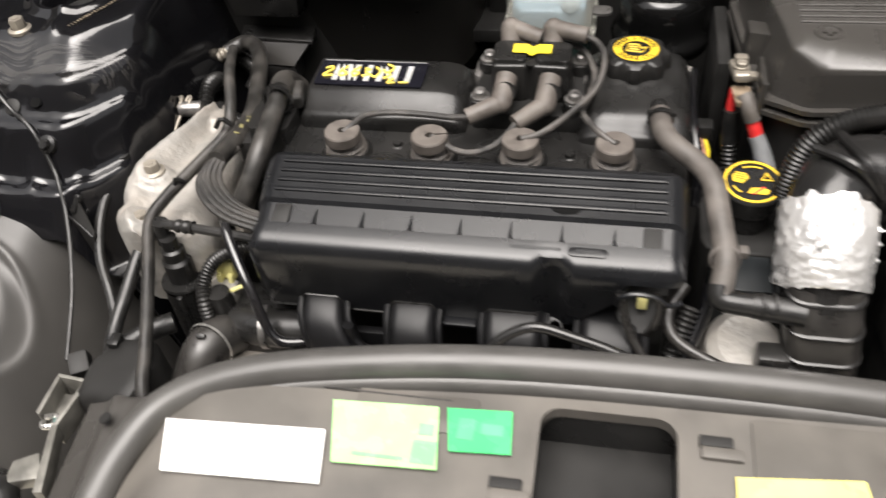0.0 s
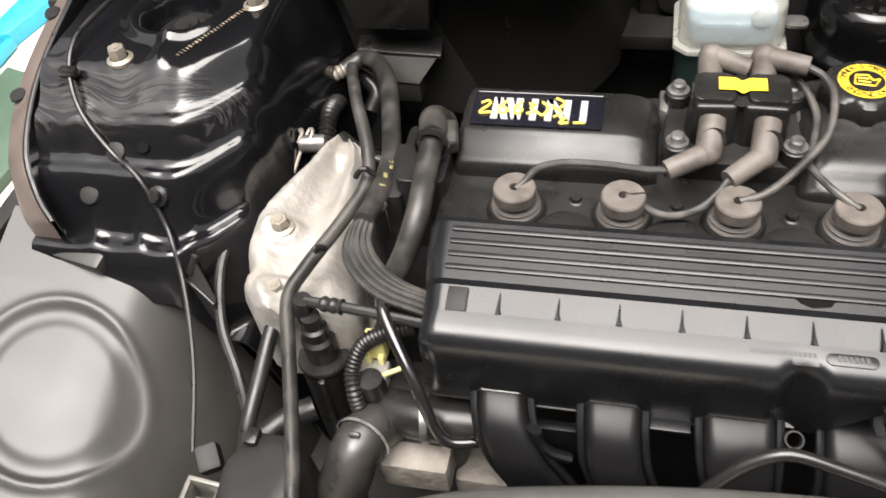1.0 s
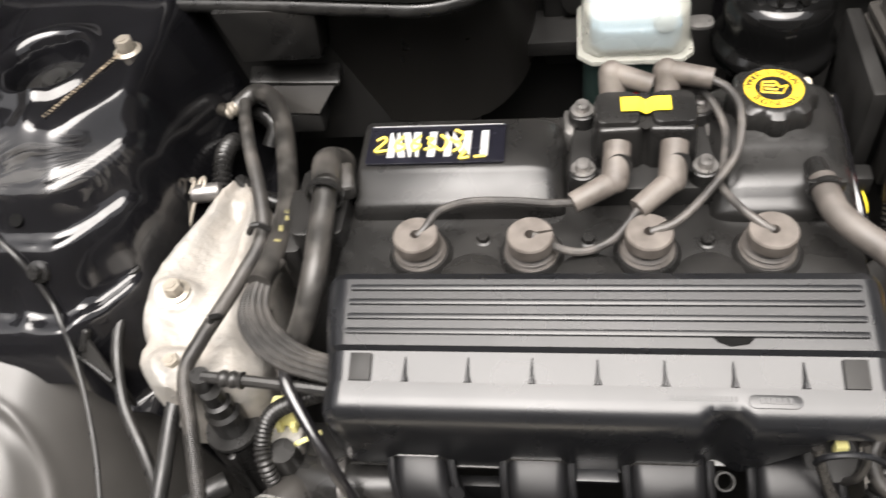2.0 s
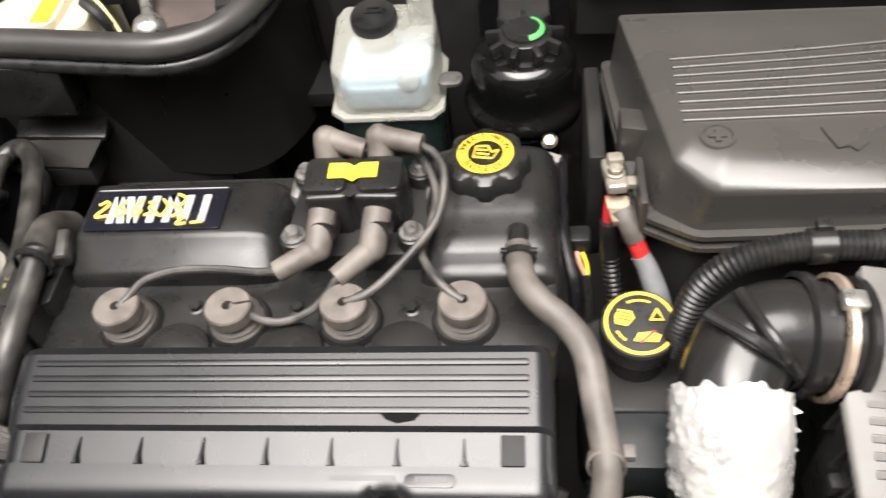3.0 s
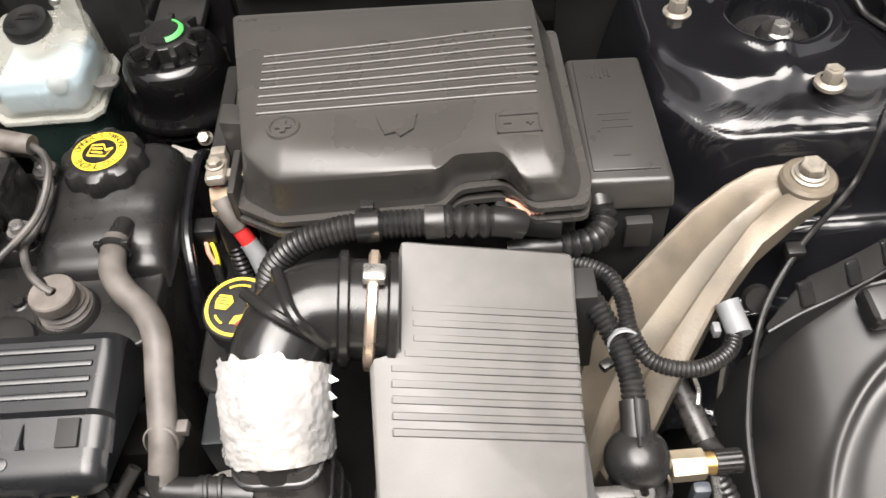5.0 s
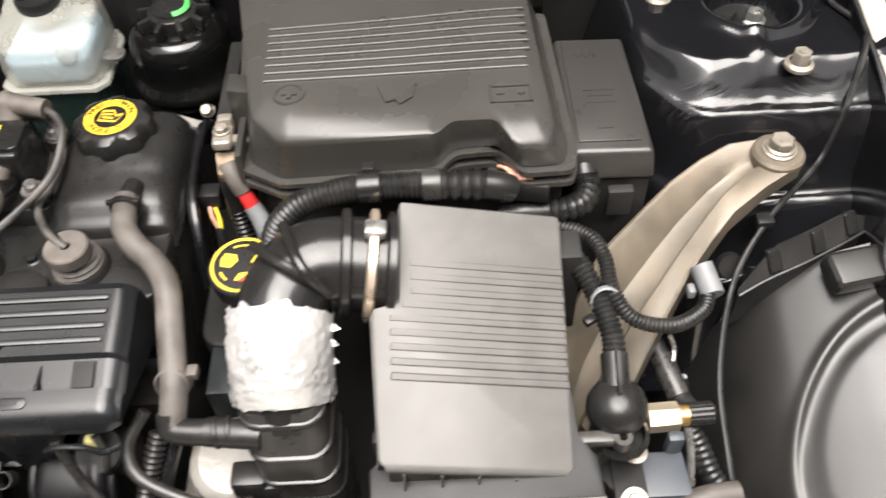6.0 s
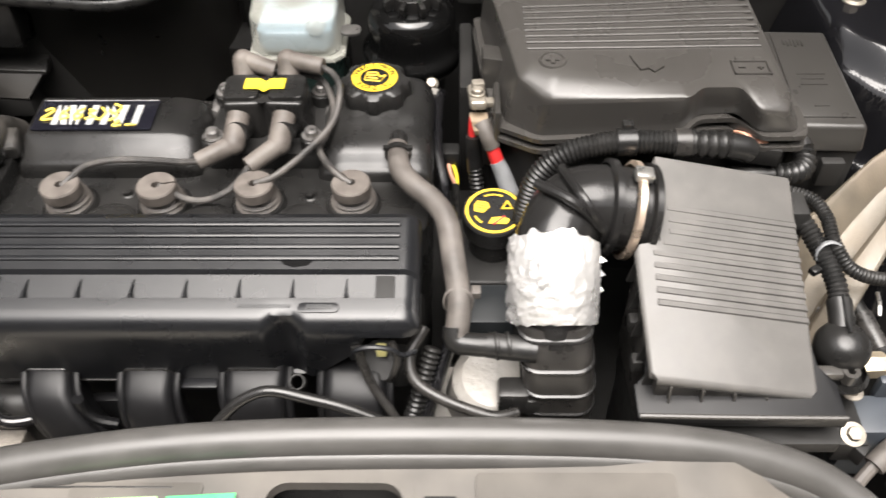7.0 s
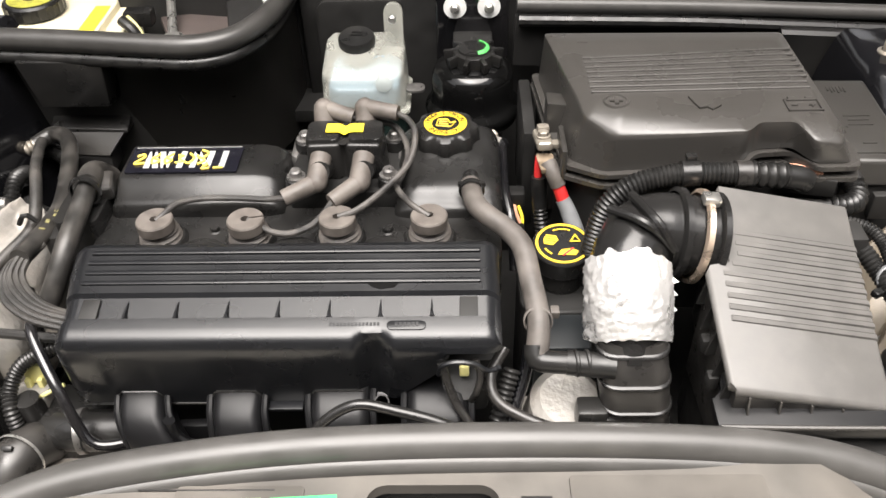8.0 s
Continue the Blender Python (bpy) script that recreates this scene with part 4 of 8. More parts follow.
def build_battery_box():
    t = thing("battery_box", (0.42, 0.15, 0.60), "dark grey plastic battery cover with moulded ribs and symbols", "battery box")
    foot = [(0.258, 0.256, 0.806), (0.272, 0.118, 0.806), (0.279, 0.078, 0.808), (0.309, 0.054, 0.811), (0.440, 0.042, 0.828), (0.455, 0.055, 0.835), (0.490, 0.055, 0.837), (0.508, 0.031, 0.834), (0.542, 0.032, 0.834), (0.548, 0.054, 0.832), (0.546, 0.255, 0.815)]
    edge = [(0.262, 0.250, 0.863), (0.285, 0.112, 0.862), (0.290, 0.078, 0.858), (0.314, 0.054, 0.850), (0.441, 0.041, 0.864), (0.453, 0.053, 0.866), (0.488, 0.053, 0.866), (0.503, 0.031, 0.856), (0.530, 0.033, 0.852), (0.535, 0.054, 0.857), (0.528, 0.243, 0.863)]
    part("tray", slab([(x, y + 0.006) for x, y, z in foot], 0.62, 0.80, 0.004), M_DARK, t)

    def flange(grow, dz, thick, name):
        ring = []
        for x, y, z in foot:
            ring.append((x + (grow if x > 0.41 else -grow) * (abs(x - 0.41) > 0.12), y - (grow if y < 0.16 else -grow), z + dz))
        ring = chaikin(ring, 0.007)
        b = bmesh.new()
        hi, lo = [b.verts.new(p) for p in ring], [b.verts.new((x, y, z - thick)) for x, y, z in ring]
        mid = b.verts.new((0.41, 0.15, 0.82))
        low = b.verts.new((0.41, 0.15, 0.78))
        n = len(ring)
        for i in range(n):
            j = (i + 1) % n
            b.faces.new((lo[i], lo[j], hi[j], hi[i]))
            b.faces.new((hi[i], hi[j], mid))
            b.faces.new((lo[j], lo[i], low))
        part(name, b, M_BOX, t, smooth=30)
    flange(0.007, 0.0, 0.005, "rim")
    flange(0.008, -0.012, 0.005, "tray_rim")
    b = bmesh.new()
    foot, edge = chaikin(foot, 0.007), chaikin(edge, 0.006)
    def blend(k, lift):
        return [b.verts.new((a[0] + (c[0] - a[0]) * k, a[1] + (c[1] - a[1]) * k, a[2] + (c[2] - a[2]) * k + lift)) for a, c in zip(foot, edge)]
    def crown(kx, ky, k, lift=0.0):
        return [b.verts.new((0.41 + (x - 0.41) * kx, 0.15 + (y - 0.15) * ky, z + (0.868 - z) * k + lift)) for x, y, z in edge]
    rings = [blend(0.0, 0), blend(0.5, 0), blend(0.95, -0.001), crown(1, 1, 0, 0.0015), crown(0.994, 0.990, 0.16, 0.0012), crown(0.97, 0.95, 0.45), crown(0.93, 0.86, 0.80), crown(0.88, 0.74, 1.0)]
    n = len(foot)
    for a, c in zip(rings, rings[1:]):
        for i in range(n):
            j = (i + 1) % n
            b.faces.new((a[i], a[j], c[j], c[i]))
    flat_ring = crown(0.86, 0.71, 1.0)
    hub = b.verts.new((0.465, 0.15, 0.868))
    for i in range(n):
        j = (i + 1) % n
        b.faces.new((rings[-1][i], rings[-1][j], flat_ring[j], flat_ring[i]))
        b.faces.new((flat_ring[i], flat_ring[j], hub))
    lid_part = part("lid", b, M_BOX, t, smooth=45)
    # recessed-looking ribs on the lid
    for k in range(8):
        s = k / 7
        ya, yb = 0.1825 - 0.071 * s, 0.1960 - 0.081 * s
        xa, xb = 0.2980 + 0.0015 * s, 0.5230
        b = tube([(xa, ya, 0.8684), (0.40, ya + (yb - ya) * 0.40, 0.8684), (0.48, ya + (yb - ya) * 0.88, 0.8684), (xb, yb, 0.8684)], 0.0015, 8, 0.02, flat=0.9)
        part("lid_rib", b, M_BOX, lid_part)
    # plus symbol in a ring, battery symbol, maker's mark as plain relief
    b = lathe([(0.0096, 0), (0.0108, 0.0020), (0.0126, 0.0020), (0.0136, 0)], (0.322, 0.0945, 0.8676), 32)
    part("plus_ring", b, M_BOX, lid_part)
    b = box((0.322, 0.0945, 0.8688), (0.013, 0.0042, 0.0026), 0.0006)
    b = box((0.322, 0.0945, 0.8688), (0.0042, 0.013, 0.0027), 0.0006, bm=b)
    part("plus_sign", b, M_BOX, lid_part)
    for a in ((0.5025, 0.0905, 0.034, 0.0020), (0.5025, 0.0715, 0.034, 0.0020), (0.4865, 0.081, 0.0020, 0.021), (0.5185, 0.081, 0.0020, 0.021), (0.494, 0.0935, 0.007, 0.005), (0.511, 0.0935, 0.007, 0.005),
              (0.494, 0.081, 0.006, 0.0016), (0.511, 0.081, 0.006, 0.0016), (0.511, 0.081, 0.0016, 0.006)):
        part("symbol_bar", box((a[0], a[1], 0.8684), (a[2], a[3], 0.0030), 0.0005), M_BOX, lid_part)
    shield = [(-0.016, 0.011), (-0.008, 0.008), (0.001, 0.013), (0.010, 0.008), (0.016, 0.011), (0.013, -0.006), (0.003, -0.014), (-0.001, -0.009), (-0.009, -0.011), (-0.013, 0.0)]
    part("mark_plate", slab(shield, 0, 0.0030, 0, m=Matrix.Translation((0.4100, 0.0880, 0.8672))), M_BOX, lid_part)
    part("catch", box((0.302, 0.222, 0.8675), (0.012, 0.007, 0.002), 0.0006), M_BOX, lid_part)
    # stepped shoulder on the left
    b = slab([(0.258, 0.135), (0.283, 0.130), (0.284, 0.155), (0.258, 0.160)], 0.70, 0.842, 0.003)
    part("shoulder", b, M_FUSE, t)
    b = box((0.272, 0.095, 0.79), (0.006, 0.05, 0.07), 0.002)
    part("terminal_guard", b, M_FUSE, t)
    b = box((0.243, 0.21, 0.73), (0.014, 0.12, 0.13), 0.003)
    part("side_channel", b, M_DARK, t)


def build_fuse_box():
    t = thing("fuse_box", (0.588, 0.13, 0.62), "dark grey plastic fuse box with a flat lid", "fuse box")
    part("body", slab([(0.558, 0.066), (0.626, 0.064), (0.622, 0.200), (0.556, 0.202)], 0.62, 0.786, 0.004), M_DARK, t)
    def top(x, y):
        return 0.811 + (y - 0.065) * 0.10
    lid = part("lid", slab([(0.554, 0.062), (0.628, 0.060), (0.621, 0.210), (0.552, 0.212)], 0.782, 0.81, 0.005, 3, top=top, inset=0.006), M_FUSE, t)
    rt = rot(5.7, 0, 0)
    part("lid_field", slab([(0.562, 0.078), (0.616, 0.077), (0.612, 0.200), (0.560, 0.201)], 0.806, 0.82, 0.0012, 2, top=lambda x, y: top(x, y) + 0.0018), M_FUSE, lid)
    for y, w in ((0.137, 0.028), (0.130, 0.022), (0.122, 0.026), (0.092, 0.014)):
        part("relief_bar", box((0.587, y, top(0.587, y) + 0.0017), (w, 0.0016, 0.0022), 0.0002, r=rt), M_FUSE, lid)
    for k in range(6):
        part("relief_bar", box((0.571 + 0.0036 * k, 0.185 - 0.002 * (k % 2), top(0.58, 0.185) + 0.0017), (0.0022, 0.011 - 0.001 * abs(k - 3), 0.0022), 0.0005, r=rt), M_FUSE, lid)
    part("catch", box((0.598, 0.053, 0.765), (0.022, 0.010, 0.030), 0.002), M_DARK, t)


def air_top(x, y):
    return 0.764 - 0.194 * (x - 0.39) + 0.346 * (y + 0.188)


def build_filter_box():
    t = thing("air_filter_box", (0.46, -0.09, 0.60), "grey plastic air filter box with a ribbed sloping lid", "air filter box")
    lid = [(0.388, -0.187), (0.529, -0.187), (0.537, 0.006), (0.408, 0.008), (0.403, -0.072), (0.384, -0.078)]
    b = bmesh.new()
    n = len(lid)
    cx, cy = 0.46, -0.09
    def ring(off, dz):
        out = []
        for x, y in lid:
            d = math.hypot(x - cx, y - cy)
            xx, yy = x + (x - cx) / d * off, y + (y - cy) / d * off
            out.append(b.verts.new((xx, yy, air_top(x, y) + dz)))
        return out
    rings = [ring(-0.003, -0.014), ring(-0.001, -0.011), ring(0.0005, -0.006), ring(-0.0005, -0.002), ring(-0.004, 0.0)]
    for a, c in zip(rings, rings[1:]):
        for i in range(n):
            j = (i + 1) % n
            b.faces.new((a[i], a[j], c[j], c[i]))
    b.faces.new(rings[-1])
    vert = [e for e in b.edges if abs(e.verts[0].co.z - e.verts[1].co.z) > 0.003 and (Vector(e.verts[0].co.xy) - Vector(e.verts[1].co.xy)).length < 0.02]
    bmesh.ops.bevel(b, geom=vert, offset=0.005, segments=3, affect="EDGES", clamp_overlap=True)
    lidp = part("lid", b, M_AIR, t, smooth=50)
    for k in range(9):
        y = -0.0435 - 0.0105 * k
        xa = 0.4145 if k < 4 else 0.3985
        xb = 0.5345 - 0.0004 * k
        if k == 3:
            xa = 0.408
        rows = []
        for x in (xa, xa + 0.0015, xb - 0.0015, xb):
            up = 0.0017 if xa < x < xb else 0.0004
            rows.append([(x, y + w, air_top(x, y + w) + h) for w, h in ((-0.0010, -0.002), (-0.0008, up), (0.0032, up * 0.9), (0.0038, -0.0003), (0.0044, up * 0.55), (0.0054, -0.002))])
        b = loft(rows)
        part("lid_rib", b, M_AIR, lidp)
    # lower tray with rim and front ribs; throat, rim and tray coloured dark as shade
    part("throat", slab([(0.394, -0.186), (0.522, -0.186), (0.532, -0.002), (0.412, 0.002), (0.407, -0.066), (0.390, -0.074)], 0.66, 0.70, 0.002, top=lambda x, y: air_top(x, y) - 0.006), M_PIPE, t)
    def rim_top(x, y):
        return 0.7345 - 0.02 * (x - 0.39) + 0.17 * (y + 0.2)
    tray = [(0.380, -0.206), (0.550, -0.206), (0.548, -0.172), (0.533, -0.158), (0.532, 0.000), (0.412, 0.000), (0.408, -0.06), (0.394, -0.080), (0.392, -0.168), (0.379, -0.176)]
    def rim_low(x, y):
        return rim_top(x, y) - 0.011
    b = bmesh.new()
    lo, hi = [b.verts.new((x, y, rim_low(x, y))) for x, y in tray], [b.verts.new((x, y, rim_top(x, y))) for x, y in tray]
    b.faces.new(lo[::-1])
    b.faces.new(hi)
    for i in range(len(tray)):
        j = (i + 1) % len(tray)
        b.faces.new((lo[i], lo[j], hi[j], hi[i]))
    bev(b, b.edges[:], 0.002, 2)
    part("rim", b, M_RUN, t)
    part("rim_lip", tube([(0.381, -0.204, rim_top(0.381, -0.204) + 0.001), (0.46, -0.2045, rim_top(0.46, -0.2045) + 0.001), (0.549, -0.204, rim_top(0.549, -0.204) + 0.001)], 0.0022, 8, 0.01), M_BOX, t)
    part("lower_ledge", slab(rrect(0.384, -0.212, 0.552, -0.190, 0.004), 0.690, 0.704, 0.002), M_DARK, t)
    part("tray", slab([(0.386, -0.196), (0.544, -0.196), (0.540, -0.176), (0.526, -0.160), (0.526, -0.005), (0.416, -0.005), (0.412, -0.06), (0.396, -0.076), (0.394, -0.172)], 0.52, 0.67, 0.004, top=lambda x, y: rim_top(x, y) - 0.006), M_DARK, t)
    for k in range(6):
        x = 0.4055 + 0.0270 * k
        z = air_top(x, -0.19)
        b = loft([[(x - 0.0008, -0.189, z - 0.008), (x + 0.0008, -0.189, z - 0.008), (x + 0.0008, -0.184, z - 0.008), (x - 0.0008, -0.184, z - 0.008)],
                  [(x - 0.0008, -0.1965, z - 0.040), (x + 0.0008, -0.1965, z - 0.040), (x + 0.0008, -0.184, z - 0.040), (x - 0.0008, -0.184, z - 0.040)]])
        part("front_rib", b, M_BOX, t)
    # side ribs near black too, for the shade on the left flank
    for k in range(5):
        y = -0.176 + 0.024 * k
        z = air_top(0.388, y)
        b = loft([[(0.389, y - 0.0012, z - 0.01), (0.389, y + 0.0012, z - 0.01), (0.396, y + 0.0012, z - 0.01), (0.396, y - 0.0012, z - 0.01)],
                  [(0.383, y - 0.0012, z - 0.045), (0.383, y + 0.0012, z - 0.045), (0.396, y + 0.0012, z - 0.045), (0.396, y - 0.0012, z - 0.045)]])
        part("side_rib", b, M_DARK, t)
    # clips
    for x, y in ((0.386, -0.150), (0.388, -0.112)):
        part("clip", box((x, y, rim_top(x, y) - 0.012), (0.010, 0.012, 0.016), 0.003), M_DARK, t)
    # lug with a hole on the right flank
    b = box((0.553, -0.150, 0.716), (0.034, 0.010, 0.010), 0.002)
    b = lathe([(0.0035, 0), (0.0075, 0), (0.0075, 0.012), (0.0035, 0.012), (0.0035, 0)], (0.572, -0.152, 0.710), 18, None, b)
    part("side_lug", b, M_BOX, t)


def build_duct():
    t = thing("intake_duct", (0.325, -0.08, 0.62), "black rubber intake duct with a foil-wrapped middle and a band clamp", "intake duct")
    # vertical leg, elbow and neck in one sweep
    path = [(0.3150, -0.124, 0.738), (0.3150, -0.118, 0.749), (0.3152, -0.104, 0.773), (0.3155, -0.090, 0.787), (0.318, -0.066, 0.800), (0.334, -0.042, 0.805), (0.358, -0.034, 0.803), (0.402, -0.034, 0.796)]
    def rad(s):
        return 0.034 if s < 0.5 else 0.034 + 0.004 * min(1, (s - 0.5) / 0.2)
    body = part("duct_body", tube(path, 0.034, 28, 0.005, radius=rad), M_DUCT, t)
    c = spline(path, 0.005)
    def ring_at(k, r, w, name, material=M_DUCT, label=""):
        a, d = c[k], c[min(k + 1, len(c) - 1)]
        q = (d - a).to_track_quat("Z", "Y").to_matrix().to_4x4()
        b = lathe([(r - 0.004, -w), (r, -w * 0.6), (r, w * 0.6), (r - 0.004, w)], a, 32, q)
        return part(name, b, material, t, label)
    n = len(c)
    # boxy lower leg with thin lipped rings
    def leg(zz, grow=0.0):
        s = max(0.0, (zz - 0.69) / 0.067)
        cx, cy = 0.3230 - 0.007 * s, -0.135 + 0.020 * s * s
        w, d = 0.0310 + grow, 0.0365 + grow
        return [(px, py, zz) for px, py in rrect(cx - w, cy - d, cx + w, cy + d * 0.8, 0.016 + grow, 5)]
    part("lower_leg", loft([leg(z) for z in (0.58, 0.66, 0.69, 0.71, 0.73, 0.745, 0.757, 0.768)]), M_PIPE, t)
    for zz in (0.760, 0.734, 0.708, 0.682):
        part("lip_ring", loft([leg(zz - 0.0022, 0.0), leg(zz - 0.0010, 0.0017), leg(zz + 0.0010, 0.0017), leg(zz + 0.0022, 0.0)]), M_DUCT, t)
    for k in (n - 9, n - 2):
        ring_at(k, 0.0440, 0.0045, "bellows_ring")
    ring_at(n - 5, 0.0448, 0.0042, "hose_clamp", M_BAND, "brassy steel band clamp")
    b = box((0.392, -0.034, 0.8425), (0.016, 0.014, 0.008), 0.002, r=rot(0, 10, 0))
    part("clamp_screw", b, M_STEEL, t)
    for d in ((0.300, -0.04, 0.838), (0.322, -0.025, 0.842)):
        pts = [d, (d[0] * 0.45 + 0.352 * 0.55, -0.066, 0.842), (0.356, -0.072, 0.815)]
        part("strengthening_rib", tube(pts, 0.0045, 10, 0.005), M_DUCT, t)


def build_foil():
    path = [(0.3150, -0.118, 0.749), (0.3152, -0.104, 0.773), (0.3155, -0.090, 0.787), (0.3165, -0.072, 0.796)]
    c = spline(path, 0.0022)
    rng = random.Random(3)
    b = bmesh.new()
    n = 96
    rings = []
    u = Vector((1, 0, 0))
    for i, q in enumerate(c):
        tdir = (c[min(i + 1, len(c) - 1)] - c[max(i - 1, 0)]).normalized()
        u = (u - tdir * u.dot(tdir)).normalized()
        w = tdir.cross(u)
        ring = []
        for k in range(n):
            a = 2 * math.pi * k / n
            p = q + 0.0388 * (math.cos(a) * u + math.sin(a) * w)
            g = Vector((p.x * 38, p.y * 150, p.z * 150))
            fold = 1 - abs(noise.noise(g)) * 2.2
            s = (fold * abs(fold) * 0.0013 + noise.noise(p * 120) * 0.0012 + noise.noise(p * 420) * 0.0003) * (1.5 if math.cos(a) < -0.3 else 0.8)
            front = max(0.0, (q.y - p.y) / 0.0388)
            p = p + tdir * (0.014 * front * front * max(0.0, 1 - i / (0.5 * len(c))))
            if i in (0, len(c) - 1):
                p = p + tdir * (noise.noise(p * 120) * 0.007 - (0.002 if i else -0.002))
            ring.append(b.verts.new(p + (p - q).normalized() * s))
        rings.append(ring)
    for a, d in zip(rings, rings[1:]):
        for k in range(n):
            j = (k + 1) % n
            b.faces.new((a[k], a[j], d[j], d[k]))
    wrap = thing("foil_wrap", (0.318, -0.11, 0.74), "crumpled silver aluminium foil wrapped round the intake duct", "foil wrap")
    part("sheet", b, M_FOIL, wrap, smooth=60)
    # torn tags standing out at the side
    for k in (1, 2, 3):
        q = c[min(len(c) - 2, 5 + 6 * k)] + Vector((0.0375, 0, 0.004 * rng.random()))
        tg = bmesh.new()
        v = [tg.verts.new(q), tg.verts.new(q + Vector((0.003 + 0.006 * rng.random(), 0.002, 0.003 * rng.random()))), tg.verts.new(q + Vector((0.001, 0.006, 0.005))), tg.verts.new(q + Vector((0.0045, 0.003, -0.003)))]
        tg.faces.new((v[0], v[1], v[2]))
        tg.faces.new((v[0], v[3], v[1]))
        tg.faces.new((v[0], v[2], v[3]))
        tg.faces.new((v[1], v[3], v[2]))
        part("torn_tag", tg, M_FOIL, wrap)


build_battery_box()
build_fuse_box()
build_filter_box()
build_duct()
build_foil()


# ---- rear of the bay: tanks, seals, reservoir behind the scuttle ----
def build_washer_tank():
    t = thing("fluid_tank", (0.05, 0.30, 0.70), "translucent white plastic fluid tank half full of pale blue fluid", "fluid tank")
    out = [(-0.004, 0.262), (0.010, 0.250), (0.088, 0.250), (0.100, 0.262), (0.100, 0.330), (0.090, 0.345), (0.004, 0.345), (-0.004, 0.330)]
    b = slab(out, 0.762, 0.832, 0.010, 4, top=lambda x, y: 0.808 + (y - 0.25) * 0.20, inset=0.003)
    part("upper_shell", b, M_TANK, t)
    b = slab([(x + (0.004 if x > 0.05 else -0.004), y + (0.003 if y > 0.3 else -0.004)) for x, y in out], 0.757, 0.763, 0.002)
    part("seam_flange", b, M_TANK, t, "whitish welded seam round the tank")
    b = slab([(x * 0.96 + 0.002, y * 0.98 + 0.006) for x, y in out], 0.62, 0.757, 0.006)
    part("lower_shell", b, mat("dark_green_tank", (0.010, 0.018, 0.016), 0.3, scale=30, vary=0.2, bump=0.1), t, "dark green lower half of the tank")
    b = slab([(0.048 + (x - 0.048) * 0.84, 0.297 + (y - 0.297) * 0.955) for x, y in out], 0.7670, 0.794, 0.006, 3)
    part("fluid", b, M_FLUID, t, "pale blue fluid showing through")
    # hanging tab with a fixing hole
    b = slab(rrect(-0.0115, 0, 0.0115, 0.066, 0.011, 6), 0, 0.010, 0.003, m=pose(0.085, 0.318, 0.805, 80, 0, 0))
    tab = part("hanger", b, M_TANK, t)
    part("stud", lathe([(0.005, 0), (0.005, 0.003), (0.003, 0.005), (0, 0.005)], (0.085, 0.302, 0.860), 16, rot(80, 0, 0)), M_STEEL, tab)
    part("neck", lathe([(0.022, 0), (0.020, 0.014), (0, 0.014)], (0.038, 0.318, 0.806), 28), M_TANK, t)
    b = lathe([(0.020, 0), (0.0230, 0.002), (0.0230, 0.014), (0.021, 0.017), (0, 0.017)], (0.038, 0.320, 0.815), 32, rot(8, 0, 0))
    cap = part("cap", b, M_RUBBER, t, "black screw cap")
    part("cap_symbol", box((0.038, 0.318, 0.8327), (0.018, 0.002, 0.001), 0.0002), M_PLASTIC, cap)
    part("cap_symbol", box((0.038, 0.324, 0.8335), (0.012, 0.002, 0.001), 0.0002), M_PLASTIC, cap)
    part("dimple", lathe([(0.012, 0.0), (0.010, 0.004), (0.004, 0.006), (0, 0.006)], (0.074, 0.256, 0.800), 20, rot(78, 0, 0)), M_TANK, t)
    for x in (0.110,):
        part("lug", slab(rrect(x - 0.012, 0.268, x + 0.012, 0.288, 0.008), 0.778, 0.782, 0.0010), M_DULL, t)


def build_steering_reservoir():
    x, y = 0.181, 0.283
    t = thing("steering_fluid_reservoir", (x, y, 0.70), "glossy black round fluid reservoir with a toothed cap", "fluid reservoir")
    b = lathe([(0, -0.09), (0.036, -0.09), (0.040, -0.036), (0.046, -0.032), (0.0540, -0.029), (0.0560, -0.026), (0.0545, -0.023), (0.0545, -0.020), (0.0585, -0.017), (0.0595, -0.012), (0.0580, -0.008), (0.0530, -0.004),
               (0.0510, 0.001), (0.0505, 0.010), (0.0505, 0.022), (0.0495, 0.032), (0.046, 0.040), (0.040, 0.045), (0.034, 0.047), (0, 0.047)], (x, y, 0.766), 56)
    part("bowl", b, mat("glossy_black_plastic", (0.004, 0.004, 0.004), 0.12, scale=40, vary=0.2, bump=0, rvary=0.03), t, smooth=40)
    b = lathe([(0, 0.0), (0.0255, 0.0), (0.0255, 0.008), (0.0245, 0.015), (0.022, 0.0165), (0, 0.0165)], (x + 0.002, y, 0.812), 64)
    cap = part("cap", b, M_PLASTIC, t)
    for k in range(9):
        a = 2 * math.pi * (k + 0.3) / 9
        part("grip_tooth", box((x + 0.002 + 0.0285 * math.cos(a), y + 0.0285 * math.sin(a), 0.8205), (0.0155, 0.0058, 0.0135), 0.0018, r=rot(0, 8, math.degrees(a))), M_PLASTIC, cap)
    part("cap_hub", lathe([(0.020, 0), (0.019, 0.003), (0, 0.003)], (x + 0.002, y, 0.828), 40), M_PLASTIC, cap)
    pts = [(x + 0.002 + 0.0165 * math.cos(a), y + 0.0165 * math.sin(a), 0.8315) for a in [radians(q) for q in range(-75, 66, 10)]]
    part("level_arc", tube(pts, 0.0030, 8, 0.003, flat=0.5), M_GREEN, cap, "green curved mark")
    part("support", box((x, 0.335, 0.70), (0.06, 0.06, 0.10), 0.004), M_DARK, t)


